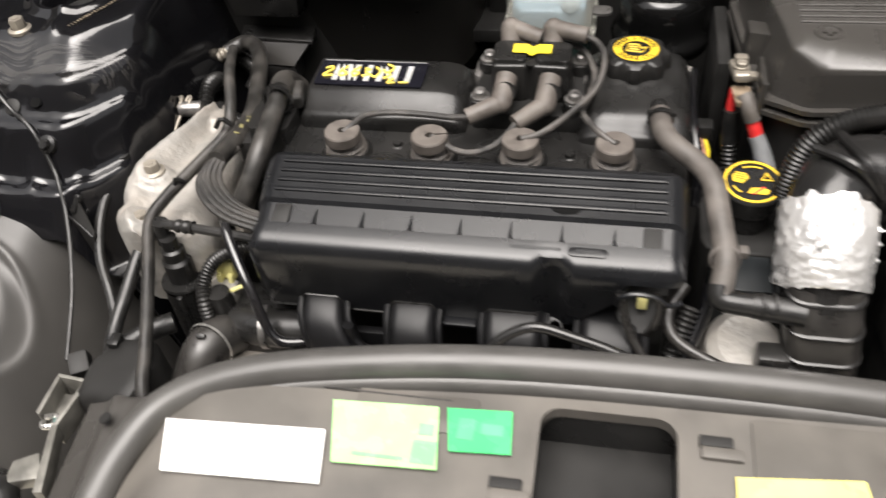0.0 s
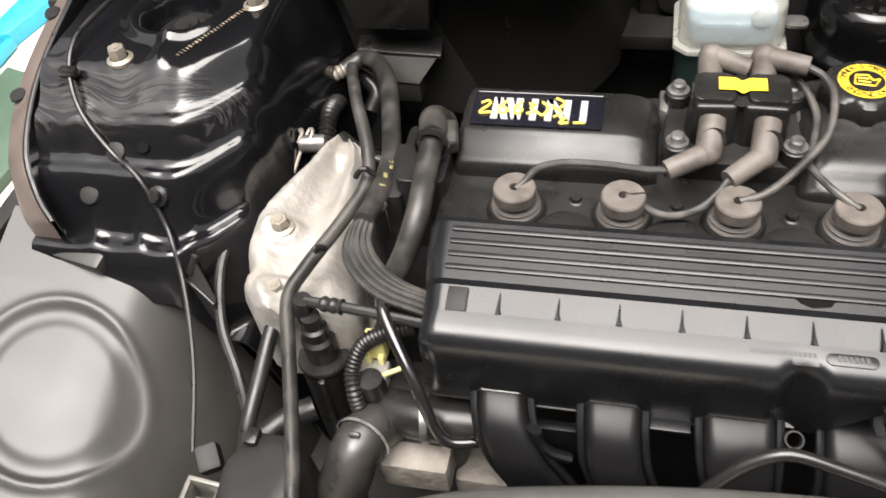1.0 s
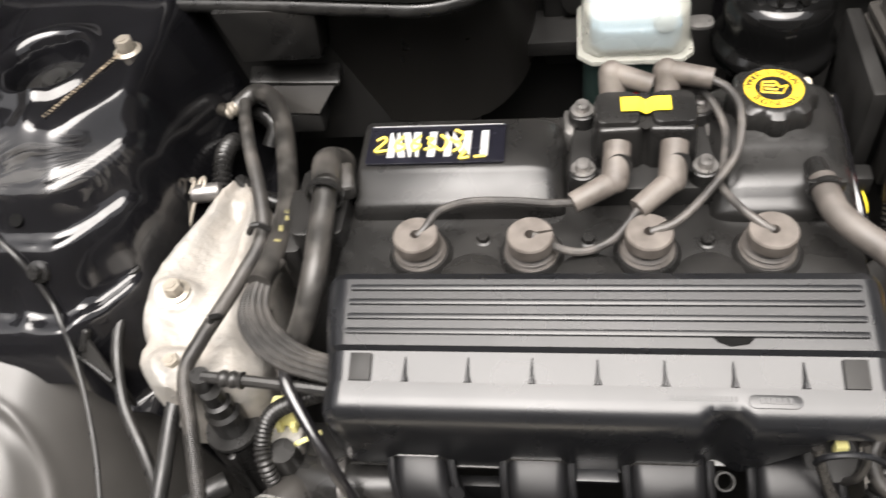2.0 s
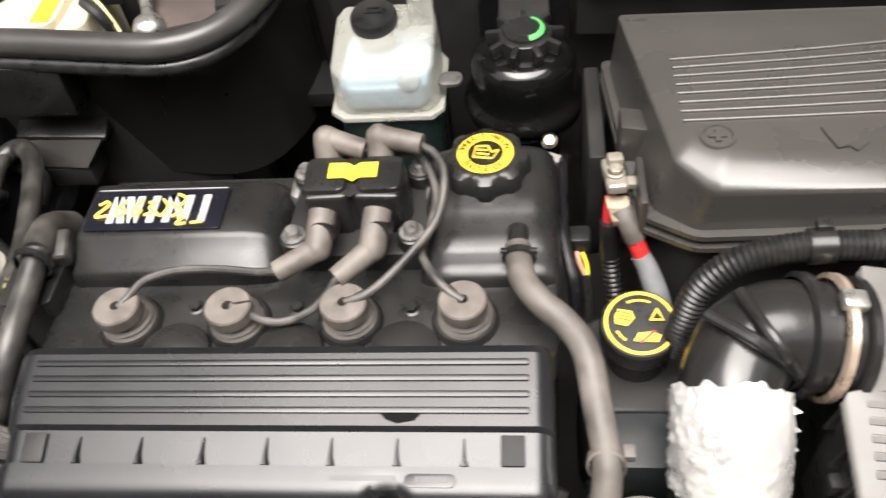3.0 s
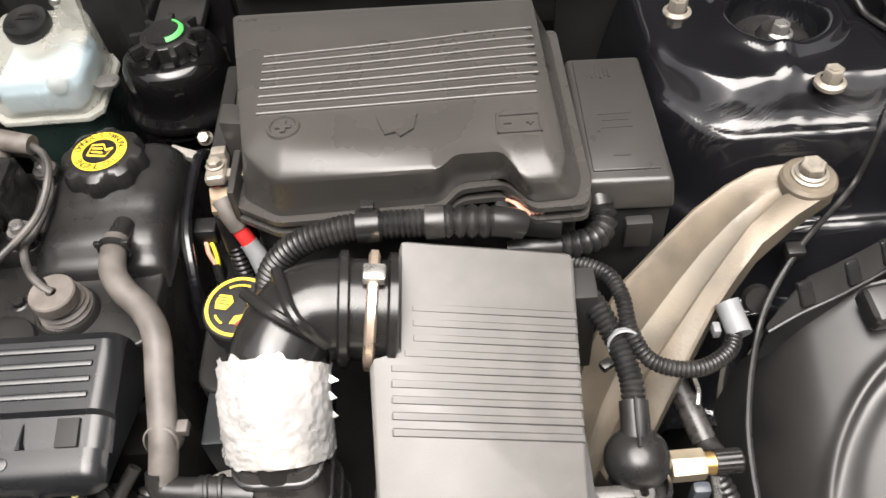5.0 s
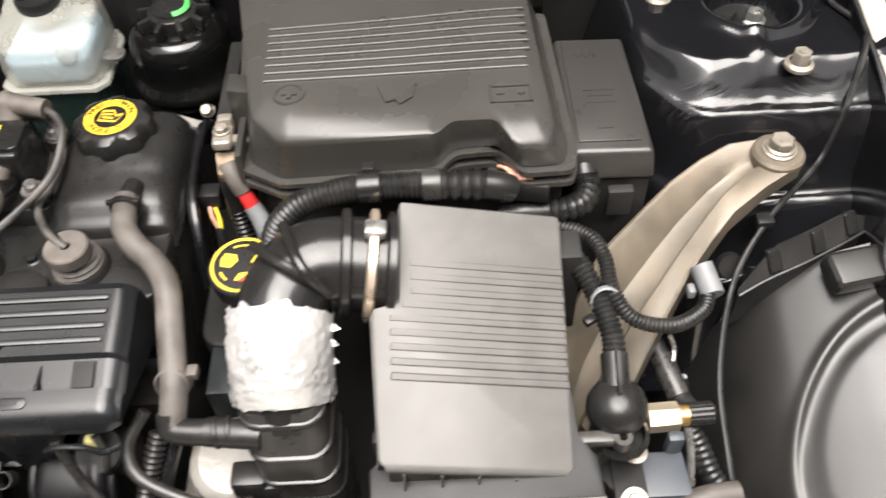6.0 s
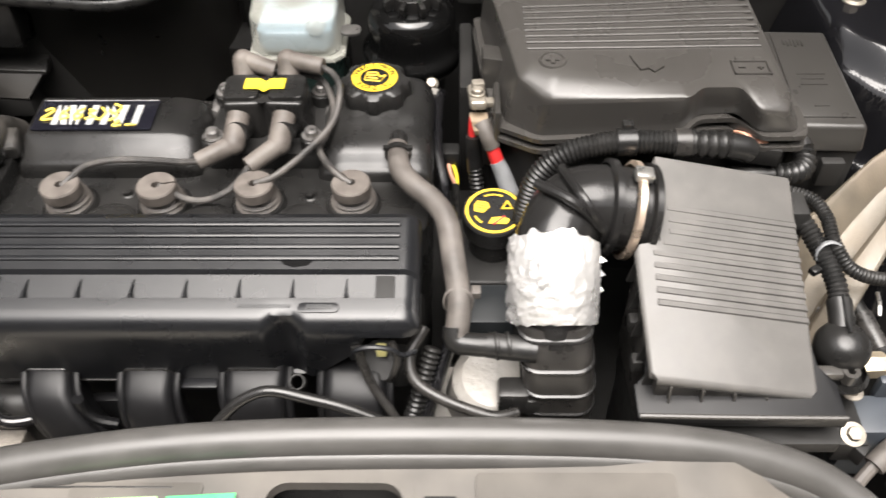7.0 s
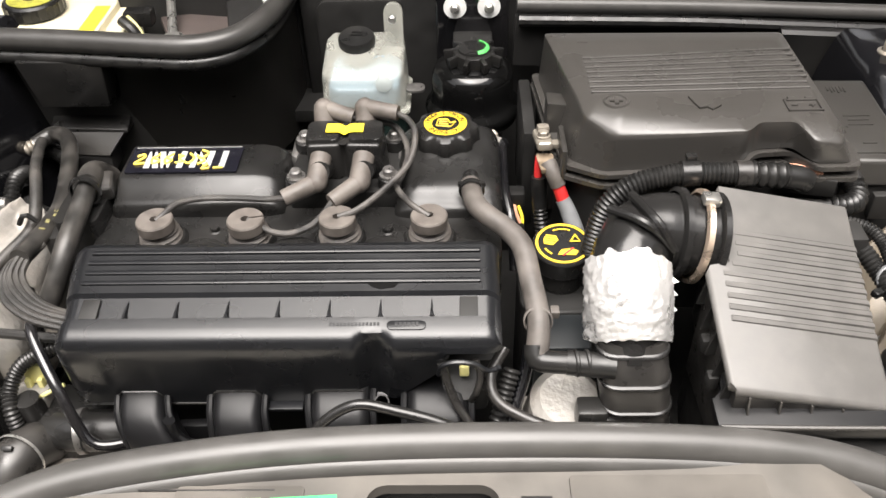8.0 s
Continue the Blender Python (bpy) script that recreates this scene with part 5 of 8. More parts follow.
def build_rear_fittings():
    t = thing("bulkhead_plate", (0.18, 0.37, 0.70), "black steel bulkhead plate with two large white-washered screws", "bracket plate")
    part("plate", box((0.182, 0.372, 0.80), (0.094, 0.012, 0.20), 0.004), M_PAINT, t)
    for x in (0.160, 0.203):
        w = part("washer", lathe([(0.0035, 0), (0.0145, 0), (0.0145, 0.003), (0.0035, 0.003)], (x, 0.3655, 0.845), 32, rot(90, 0, 0)), M_WHITE, t, "white plastic washer")
        part("screw", lathe([(0.0062, 0), (0.0062, 0.005), (0.004, 0.008), (0, 0.008)], (x, 0.3625, 0.845), 14, rot(90, 0, 0)), M_STEEL, w)
    part("foot", box((0.182, 0.345, 0.805), (0.050, 0.05, 0.012), 0.003), M_DARK, t)
    # pressed panel behind the tank
    t = thing("pressed_panel", (0.05, 0.40, 0.70), "black pressed steel bulkhead panel with a rounded field", "bulkhead panel", kind="structure")
    part("sheet", box((0.050, 0.412, 0.76), (0.19, 0.010, 0.26), 0.003), M_DARK, t)
    part("field", slab(rrect(-0.075, -0.06, 0.075, 0.075, 0.018), 0, 0.010, 0.004, m=pose(0.050, 0.409, 0.765, 90, 0, 0)), M_DARK, t)
    # right: weatherstrip over the battery
    t = thing("weatherstrip", (0.47, 0.36, 0.80), "grey-black rubber weatherstrip on the scuttle edge", "rubber seal")
    part("bulb", tube([(0.238, 0.360, 0.849), (0.34, 0.360, 0.846), (0.47, 0.359, 0.842), (0.60, 0.358, 0.836), (0.78, 0.355, 0.828)], 0.0095, 14, 0.01), M_SEAL, t)
    part("lip", tube([(0.240, 0.352, 0.832), (0.34, 0.352, 0.829), (0.47, 0.351, 0.825), (0.60, 0.350, 0.818), (0.78, 0.348, 0.808)], 0.008, 10, 0.01), M_RUBBER, t)
    part("carrier", box((0.50, 0.366, 0.79), (0.53, 0.012, 0.07), 0.003, r=rot(0, 1.8, 0)), M_DARK, t)
    part("upper_edge", tube([(0.238, 0.392, 0.858), (0.50, 0.392, 0.852), (0.80, 0.388, 0.842)], 0.006, 10, 0.02), M_SEAL, t)


def build_right_scuttle_wall():
    t = thing("right_scuttle", (0.71, 0.32, 0.70), "dark grey bulkhead side panel with a round plug", "bulkhead panel", kind="structure")
    secs = []
    for x in (0.560, 0.62, 0.70, 0.78, 0.860):
        z = 0.826 - 0.06 * (x - 0.60)
        secs.append([(x, 0.326, 0.56), (x, 0.318, 0.56), (x, 0.315, z - 0.10), (x, 0.3165, z - 0.004), (x, 0.321, z), (x, 0.330, z)])
    part("panel", loft(secs), M_LINER, t, smooth=40)
    part("plug", lathe([(0, 0.004), (0.006, 0.004), (0.0075, 0.0015), (0.010, 0.003), (0.0115, 0.0)], (0.645, 0.3155, 0.800), 24, rot(90, 0, 0)), M_RUBBER, t, "black rubber plug")


def build_left_scuttle_seal():
    pts = [(-0.60, 0.292, 0.858), (-0.45, 0.279, 0.858), (-0.30, 0.264, 0.858), (-0.20, 0.252, 0.857), (-0.145, 0.247, 0.857), (-0.105, 0.260, 0.858), (-0.078, 0.292, 0.860), (-0.060, 0.34, 0.862), (-0.052, 0.42, 0.864), (-0.046, 0.52, 0.866)]
    t = thing("weatherstrip", (-0.25, 0.33, 0.81), "thick black rubber weatherstrip curving along the scuttle", "rubber seal")
    part("bulb", tube(pts, 0.0135, 16, 0.008), M_STRIP, t)
    part("lip", tube([(x - 0.001, y - 0.006, z - 0.019) for x, y, z in pts], 0.0085, 12, 0.008), M_RUBBER, t)
    b = bmesh.new()
    c = spline(pts, 0.02)
    rows = [[b.verts.new((p.x, p.y + q, p.z - d)) for p in c] for d, q in ((0.016, 0.004), (0.040, 0.014), (0.060, 0.026), (0.20, 0.034))]
    for r0, r1 in zip(rows, rows[1:]):
        for k in range(len(c) - 1):
            b.faces.new((r0[k], r0[k + 1], r1[k + 1], r1[k]))
    bmesh.ops.solidify(b, geom=b.faces[:], thickness=0.006)
    solo("scuttle_wall", b, M_FUSE, "matt black curved scuttle wall below the weatherstrip", "scuttle wall", kind="structure")


def build_brake_reservoir():
    t = thing("brake_fluid_reservoir", (-0.37, 0.43, 0.70), "cream plastic brake fluid reservoir with a black cap", "fluid reservoir")
    part("tank", slab(rrect(-0.47, 0.318, -0.288, 0.43, 0.014), 0.72, 0.838, 0.008, 3), M_CREAM, t)
    part("shoulder", slab(rrect(-0.33, 0.325, -0.262, 0.42, 0.012), 0.72, 0.828, 0.006, 3), M_CREAM, t)
    part("sticker", box((-0.446, 0.3170, 0.822), (0.045, 0.002, 0.025), 0), M_TAPE, t, "yellow warning sticker")
    part("sticker", slab(rrect(-0.312, 0.322, -0.292, 0.40, 0.002), 0.8385, 0.8393, 0), M_TAPE, t, "yellow warning sticker")
    b = lathe([(0.034, 0), (0.0375, 0.003), (0.0375, 0.018), (0.035, 0.021), (0.030, 0.021), (0, 0.021)], (-0.385, 0.385, 0.838), 48, None, None, 24, 0.018, (1, 2))
    cap = part("cap", b, M_PLASTIC, t)
    ring_print((-0.385, 0.385, 0.8593), 0.012, 0.031, mat("olive_print", (0.42, 0.40, 0.06), 0.5, scale=160, vary=0.5, bump=0.1), cap, "printed_field")
    part("connector", box((-0.250, 0.380, 0.832), (0.036, 0.022, 0.020), 0.003), M_PLASTIC, t)
    part("wire", tube([(-0.255, 0.355, 0.845), (-0.240, 0.342, 0.836), (-0.228, 0.332, 0.815)], 0.0022, 8), M_PALEY, t)
    part("sleeve", tube([(-0.262, 0.350, 0.842), (-0.244, 0.338, 0.832), (-0.228, 0.332, 0.80)], 0.007, 10), M_RUBBER, t)
    # mechanism beside it
    t = thing("wiper_linkage", (-0.15, 0.44, 0.72), "steel wiper linkage rods and a dark motor casing", "wiper linkage")
    part("rod", tube([(-0.215, 0.41, 0.84), (-0.205, 0.37, 0.832), (-0.196, 0.335, 0.826)], 0.006, 10), M_STEEL, t)
    part("ball_joint", lathe([(0.016, -0.02), (0.017, -0.006), (0.0165, 0.001), (0.013, 0.007), (0.007, 0.010), (0, 0.011)], (-0.195, 0.331, 0.822), 24), M_STEEL, t)
    part("arm", box((-0.170, 0.385, 0.810), (0.10, 0.09, 0.010), 0.003, r=rot(0, 6, 24)), mat("brown_grey_steel", (0.16, 0.13, 0.12), 0.4, 0.5, scale=40, vary=0.2, bump=0.2), t)
    part("casing", box((-0.110, 0.40, 0.81), (0.060, 0.11, 0.05), 0.008, r=rot(0, 0, 14)), M_DARK, t)
    part("cover", box((-0.090, 0.43, 0.835), (0.020, 0.10, 0.02), 0.004, r=rot(0, 0, 20)), M_WHITE, t, "pale grey plastic strip")
    b = box((-0.30, 0.56, 0.80), (0.7, 0.02, 0.2), 0.004)
    solo("wall_scuttle_back", b, M_DARK, "dark rear wall of the scuttle box", "scuttle wall", kind="structure")
    b = box((-0.30, 0.46, 0.69), (0.7, 0.20, 0.02), 0.004)
    solo("floor_scuttle", b, M_DARK, "dark floor of the scuttle box", "scuttle floor", kind="structure")


build_washer_tank()
build_steering_reservoir()
build_rear_fittings()
build_left_scuttle_seal()
build_right_scuttle_wall()
build_brake_reservoir()


# ---- painted strut towers, wing edges and the domed inner wing covers ----
def tower_height(u, y, top, edge, cx, cy, hr, drop=0.034):
    """Height of a strut tower: u runs outwards from the bay, y backwards."""
    z = top
    y0 = y
    y = y - 0.075 * step(0.055, -0.035, u)
    z -= 0.030 * (1 - step(edge - 0.030, edge + 0.012, y))
    z -= drop * (1 - step(edge - 0.066, edge - 0.030, y))
    z -= 0.055 * (1 - step(edge - 0.110, edge - 0.068, y))
    z -= 0.10 * (1 - step(edge - 0.17, edge - 0.12, y))
    z -= 0.20 * (1 - step(-0.060, 0.002, u)) ** 1.2
    y = y0
    # uneven hand-finished surface
    z += 0.0016 * noise.noise(Vector((u * 22, y * 30, top))) + 0.0007 * noise.noise(Vector((u * 70, y * 110, top * 3))) * (1 - step(edge + 0.01, edge + 0.03, y))
    # raised ring round the opening
    d = math.hypot(u - cx, y - cy)
    z += 0.007 * math.exp(-((d - hr - 0.008) / 0.008) ** 2)
    if d < hr:
        z -= 0.03 * step(hr, hr - 0.010, d)
    # pressed bead from the ring to the front edge
    z += 0.006 * math.exp(-((u - cx + 0.012) / 0.011) ** 2) * step(edge, edge + 0.02, y) * (1 - step(cy - hr - 0.01, cy - hr, y))
    # beads on the lower apron
    for uu in (0.035, 0.085, 0.135):
        z += 0.004 * math.exp(-((u - uu) / 0.009) ** 2) * step(edge - 0.13, edge - 0.11, y) * (1 - step(edge - 0.10, edge - 0.085, y))
    return z


def tower_material(name, edge, reach, low, glint_share):
    """Black paint with a band of waxy brush smears along the front edge, their highlights mixed into the colour."""
    m = mat(name, (0.006, 0.006, 0.007), 0.13, scale=20, vary=0.3, bump=0, coat=0.3, rvary=0.06)
    nt = m.node_tree
    b = nt.nodes["Principled BSDF"]
    tc = nt.nodes.new("ShaderNodeTexCoord")
    mp = nt.nodes.new("ShaderNodeMapping")
    mp.inputs["Scale"].default_value = (11, 250, 60)
    mp.inputs["Rotation"].default_value = (0, 0, 0.18)
    warp = nt.nodes.new("ShaderNodeTexNoise")
    warp.inputs["Scale"].default_value = 11.0
    warp.inputs["Detail"].default_value = 1.0
    nt.links.new(tc.outputs["Object"], warp.inputs["Vector"])
    bend = nt.nodes.new("ShaderNodeVectorMath")
    bend.operation = "MULTIPLY_ADD"
    nt.links.new(warp.outputs["Color"], bend.inputs[0])
    bend.inputs[1].default_value = (0.0, 0.075, 0.0)
    nt.links.new(tc.outputs["Object"], bend.inputs[2])
    nt.links.new(bend.outputs["Vector"], mp.inputs["Vector"])
    n = nt.nodes.new("ShaderNodeTexNoise")
    n.inputs["Scale"].default_value = 1.0
    n.inputs["Detail"].default_value = 3.0
    n.inputs["Distortion"].default_value = 1.1
    nt.links.new(mp.outputs["Vector"], n.inputs["Vector"])
    # the band itself, uneven along its length
    sep = nt.nodes.new("ShaderNodeSeparateXYZ")
    nt.links.new(tc.outputs["Object"], sep.inputs[0])
    wob = nt.nodes.new("ShaderNodeTexNoise")
    wob.inputs["Scale"].default_value = 14.0
    nt.links.new(tc.outputs["Object"], wob.inputs["Vector"])
    def op(kind, a, c):
        q = nt.nodes.new("ShaderNodeMath")
        q.operation = kind
        for k, v in enumerate((a, c)):
            if isinstance(v, (int, float)):
                q.inputs[k].default_value = v
            else:
                nt.links.new(v, q.inputs[k])
        return q.outputs[0]
    yy = op("ADD", sep.outputs["Y"], op("MULTIPLY", op("SUBTRACT", wob.outputs["Fac"], 0.5), 0.07))
    off = op("ABSOLUTE", op("SUBTRACT", yy, edge), 0.0)
    band = nt.nodes.new("ShaderNodeMapRange")
    band.interpolation_type = "SMOOTHSTEP"
    nt.links.new(off, band.inputs["Value"])
    band.inputs["From Min"].default_value, band.inputs["From Max"].default_value = reach * 0.3, reach
    band.inputs["To Min"].default_value, band.inputs["To Max"].default_value = 1.0, 0.0
    streak = nt.nodes.new("ShaderNodeMapRange")
    nt.links.new(n.outputs["Fac"], streak.inputs["Value"])
    streak.inputs["From Min"].default_value, streak.inputs["From Max"].default_value = 0.47, 0.58
    flat = nt.nodes.new("ShaderNodeMapRange")
    nt.links.new(sep.outputs["Z"], flat.inputs["Value"])
    flat.inputs["From Min"].default_value, flat.inputs["From Max"].default_value = low, low + 0.02
    wax = op("MULTIPLY", op("MULTIPLY", band.outputs["Result"], flat.outputs["Result"]), streak.outputs["Result"])
    # pale streak colour stands in for highlights along the wax bumps
    mx = nt.nodes.new("ShaderNodeMix")
    mx.data_type = "RGBA"
    old = b.inputs["Base Color"].links[0].from_socket
    nt.links.new(op("MULTIPLY", wax, glint_share), mx.inputs["Factor"])
    nt.links.new(old, mx.inputs["A"])
    mx.inputs["B"].default_value = (0.15, 0.143, 0.132, 1)
    nt.links.new(mx.outputs["Result"], b.inputs["Base Color"])
    bp = nt.nodes.new("ShaderNodeBump")
    bp.inputs["Strength"].default_value = 0.05 + 0.6 * glint_share
    bp.inputs["Distance"].default_value = 0.002
    nt.links.new(op("MULTIPLY", op("MULTIPLY", op("ADD", band.outputs["Result"], 0.12), flat.outputs["Result"]), n.outputs["Fac"]), bp.inputs["Height"])
    nt.links.new(bp.outputs["Normal"], b.inputs["Normal"])
    return m


def build_towers():
    wax = tower_material("wax_glint_black_paint", 0.052, 0.036, 0.790, 0.20)
    # right tower: fainter painted streak highlights
    glint_right = tower_material("streak_glint_black_paint", 0.122, 0.026, 0.775, 0.10)
    # left
    t = thing("strut_tower", (-0.50, 0.14, 0.60), "glossy black painted strut tower smeared with wax", "strut tower", "strut towers")
    def left(i, j):
        x = -0.604 + 0.279 * i
        y = -0.075 + 0.425 * j
        u = -x - 0.405
        return (x, y, tower_height(u, y, 0.852, 0.070, 0.088, 0.165, 0.040))
    part("pressing", sheet(left, 90, 120, 0.003), wax, t, smooth=60)
    part("top_mount", lathe([(0, 0.012), (0.012, 0.012), (0.016, 0.006), (0.030, 0.004), (0.036, 0.0)], (-0.493, 0.165, 0.826), 32), M_RUBBER, t)
    part("bolt", hexbolt((-0.523, 0.085, 0.849), 0.0085, 0.016, 1.5), M_BOLT, t)
    part("bolt", hexbolt((-0.418, 0.180, 0.849), 0.0085, 0.016, 1.5), M_BOLT, t)
    def on_left(x, y, up):
        return (x, y, tower_height(-x - 0.405, y, 0.852, 0.070, 0.088, 0.165, 0.040) + up)
    for x, y in ((-0.518, 0.0155), (-0.543, -0.0155)):
        part("plug", lathe([(0, 0.0022), (0.007, 0.0022), (0.0095, 0.0012), (0.0105, -0.002)], on_left(x, y, 0.001), 24, rot(40, 0, 0)), M_DARK, t, "black plastic plug")
    # no real opening: a black disc gives the hole its dark inside
    part("drain_hole", lathe([(0, 0.0012), (0.0048, 0.0012), (0.0060, 0.0016), (0.0066, 0.0)], on_left(-0.488, 0.0185, 0.0008), 20, rot(34, 0, 0)), M_SMUDGE_HOLE, t, "drain hole, its shaded inside a black disc")
    part("grommet", lathe([(0, 0.010), (0.005, 0.010), (0.006, 0.004), (0.010, 0.003), (0.011, -0.002)], on_left(-0.470, -0.014, 0.001), 20, rot(48, 0, 0)), M_PLASTIC, t, "black rubber grommet")
    # stencilled serial, kept as a row of plain bars
    rng = random.Random(9)
    faded = mat("faded_print", (0.17, 0.135, 0.095), 0.6, scale=300, vary=0.6)
    for k in range(26):
        s = k / 25
        part("stencil_bar", box((-0.465 + 0.044 * s, 0.092 + 0.086 * s, 0.8535), (0.0030 + 0.0026 * rng.random(), 0.0012 + 0.0016 * rng.random(), 0.0006), 0, r=rot(0, 0, 152 + 8 * rng.random())), faded, t)
    # right
    t = thing("strut_tower", (0.74, 0.20, 0.60), "glossy black painted strut tower with two pale bolts", "strut tower", "strut towers")
    def right(i, j):
        x = 0.585 + 0.29 * i
        y = -0.03 + 0.343 * j
        u = x - 0.635
        return (x, y, tower_height(u, y, 0.833, 0.148, 0.112, 0.238, 0.043, 0.075))
    part("pressing", sheet(right, 90, 120, 0.003), glint_right, t, smooth=60)
    part("top_mount", lathe([(0, 0.014), (0.010, 0.014), (0.014, 0.006), (0.030, 0.004), (0.038, 0.0)], (0.747, 0.238, 0.805), 32), M_RUBBER, t)
    part("mount_nut", hexbolt((0.752, 0.232, 0.815), 0.008, 0.012), M_STEEL, t)
    part("bolt", hexbolt((0.661, 0.251, 0.831), 0.0085, 0.016, 1.5), M_BOLT, t)
    part("bolt", hexbolt((0.764, 0.142, 0.831), 0.0085, 0.016, 1.5), M_BOLT, t)


def cover_height(u, y, uc, yc, R):
    """Domed inner wing cover: u runs outwards from its inner rim."""
    z = 0.700 + (0.30 if y > -0.087 else 0.36) * (y + 0.087) + 0.22 * (u - uc)
    q = max(0.0, 0.045 - u)
    z -= 14.0 * q * q
    r = max(0.0, uc - u)
    z += 0.006 - 2.0 * r * r
    d = math.hypot(u - uc, y - yc)
    z += 0.0034 * math.exp(-((d - R) / 0.0050) ** 2)
    z -= 0.0034 * step(R, R - 0.010, d) - 0.0026 * step(R - 0.014, R - 0.026, d)
    return z


def build_wing_covers():
    t = thing("inner_wing_cover", (-0.54, -0.17, 0.45), "dusty satin black plastic inner wing cover with a moulded circle", "wing cover", "inner wing covers")
    def left(i, j):
        u = -0.10 + 0.275 * i
        y = -0.36 + 0.342 * j
        y2 = y - 0.035 * step(0.09, -0.04, u) * step(-0.10, -0.02, y)
        return (-0.460 - u, y2, cover_height(u, y, 0.085, -0.176, 0.080))
    part("dome", sheet(left, 100, 110, 0.003), M_LINERD, t, smooth=60)
    part("tab", box((-0.560, -0.046, 0.720), (0.074, 0.034, 0.020), 0.006, r=rot(14, 0, -12)), M_LINERD, t)
    t = thing("inner_wing_cover", (0.80, -0.15, 0.45), "satin black plastic inner wing cover with a moulded circle", "wing cover", "inner wing covers")
    def right(i, j):
        u = -0.10 + 0.275 * i
        y = -0.33 + 0.335 * j
        y2 = y + 0.014 * step(0.0, 0.09, u)
        return (0.700 + u, y2, cover_height(u, y, 0.150, -0.165, 0.122) + 0.004)
    part("dome", sheet(right, 100, 110, 0.003), M_LINER, t, smooth=60)
    part("tab", box((0.812, -0.006, 0.727), (0.080, 0.034, 0.024), 0.008, 3, r=rot(14, 0, 10)), M_LINER, t)


def build_aprons():
    """Flanged strips with square pressed tabs that join each tower to its wing cover."""
    def apron(name, line, tabs):
        t = thing(name, line[len(line) // 2], "black painted flange strip with pressed tabs below the strut tower", "flange strip", "flange strips")
        c = spline(line, 0.010)
        secs = []
        for k, p in enumerate(c):
            e = min(1.0, 0.15 + min(k, len(c) - 1 - k) * 0.22)
            secs.append([(p.x, p.y, p.z), (p.x, p.y - 0.003, p.z - 0.003), (p.x, p.y - 0.002, p.z - 0.05), (p.x, p.y + 0.016 * e, p.z - 0.05), (p.x, p.y + 0.018 * e, p.z + 0.017 * e), (p.x, p.y + 0.015 * e, p.z + 0.019 * e)])
        part("strip", loft(secs), M_DARK, t, smooth=30)
        part("edge_bead", tube([(x, y - 0.003, z) for x, y, z in line], 0.0018, 8, 0.008), M_RUBBER, t, "black rubber edge bead")
        for q, turn in tabs:
            part("tab", box(q, (0.013, 0.022, 0.007), 0.003, 3, r=rot(48, 0, turn)), M_PLASTIC, t)
    apron("flange_strip", [(-0.590, 0.000, 0.727), (-0.552, -0.016, 0.722), (-0.492, -0.037, 0.716), (-0.440, -0.061, 0.708), (-0.410, -0.078, 0.700)],
          [((-0.536, -0.012, 0.731), -18), ((-0.484, -0.030, 0.727), -20), ((-0.440, -0.050, 0.719), -24)])
    apron("flange_strip", [(0.700, -0.012, 0.706), (0.727, -0.001, 0.713), (0.761, 0.011, 0.718), (0.800, 0.028, 0.722), (0.835, 0.045, 0.726)],
          [((0.733, 0.009, 0.724), 18), ((0.775, 0.024, 0.729), 20), ((0.808, 0.040, 0.733), 22)])


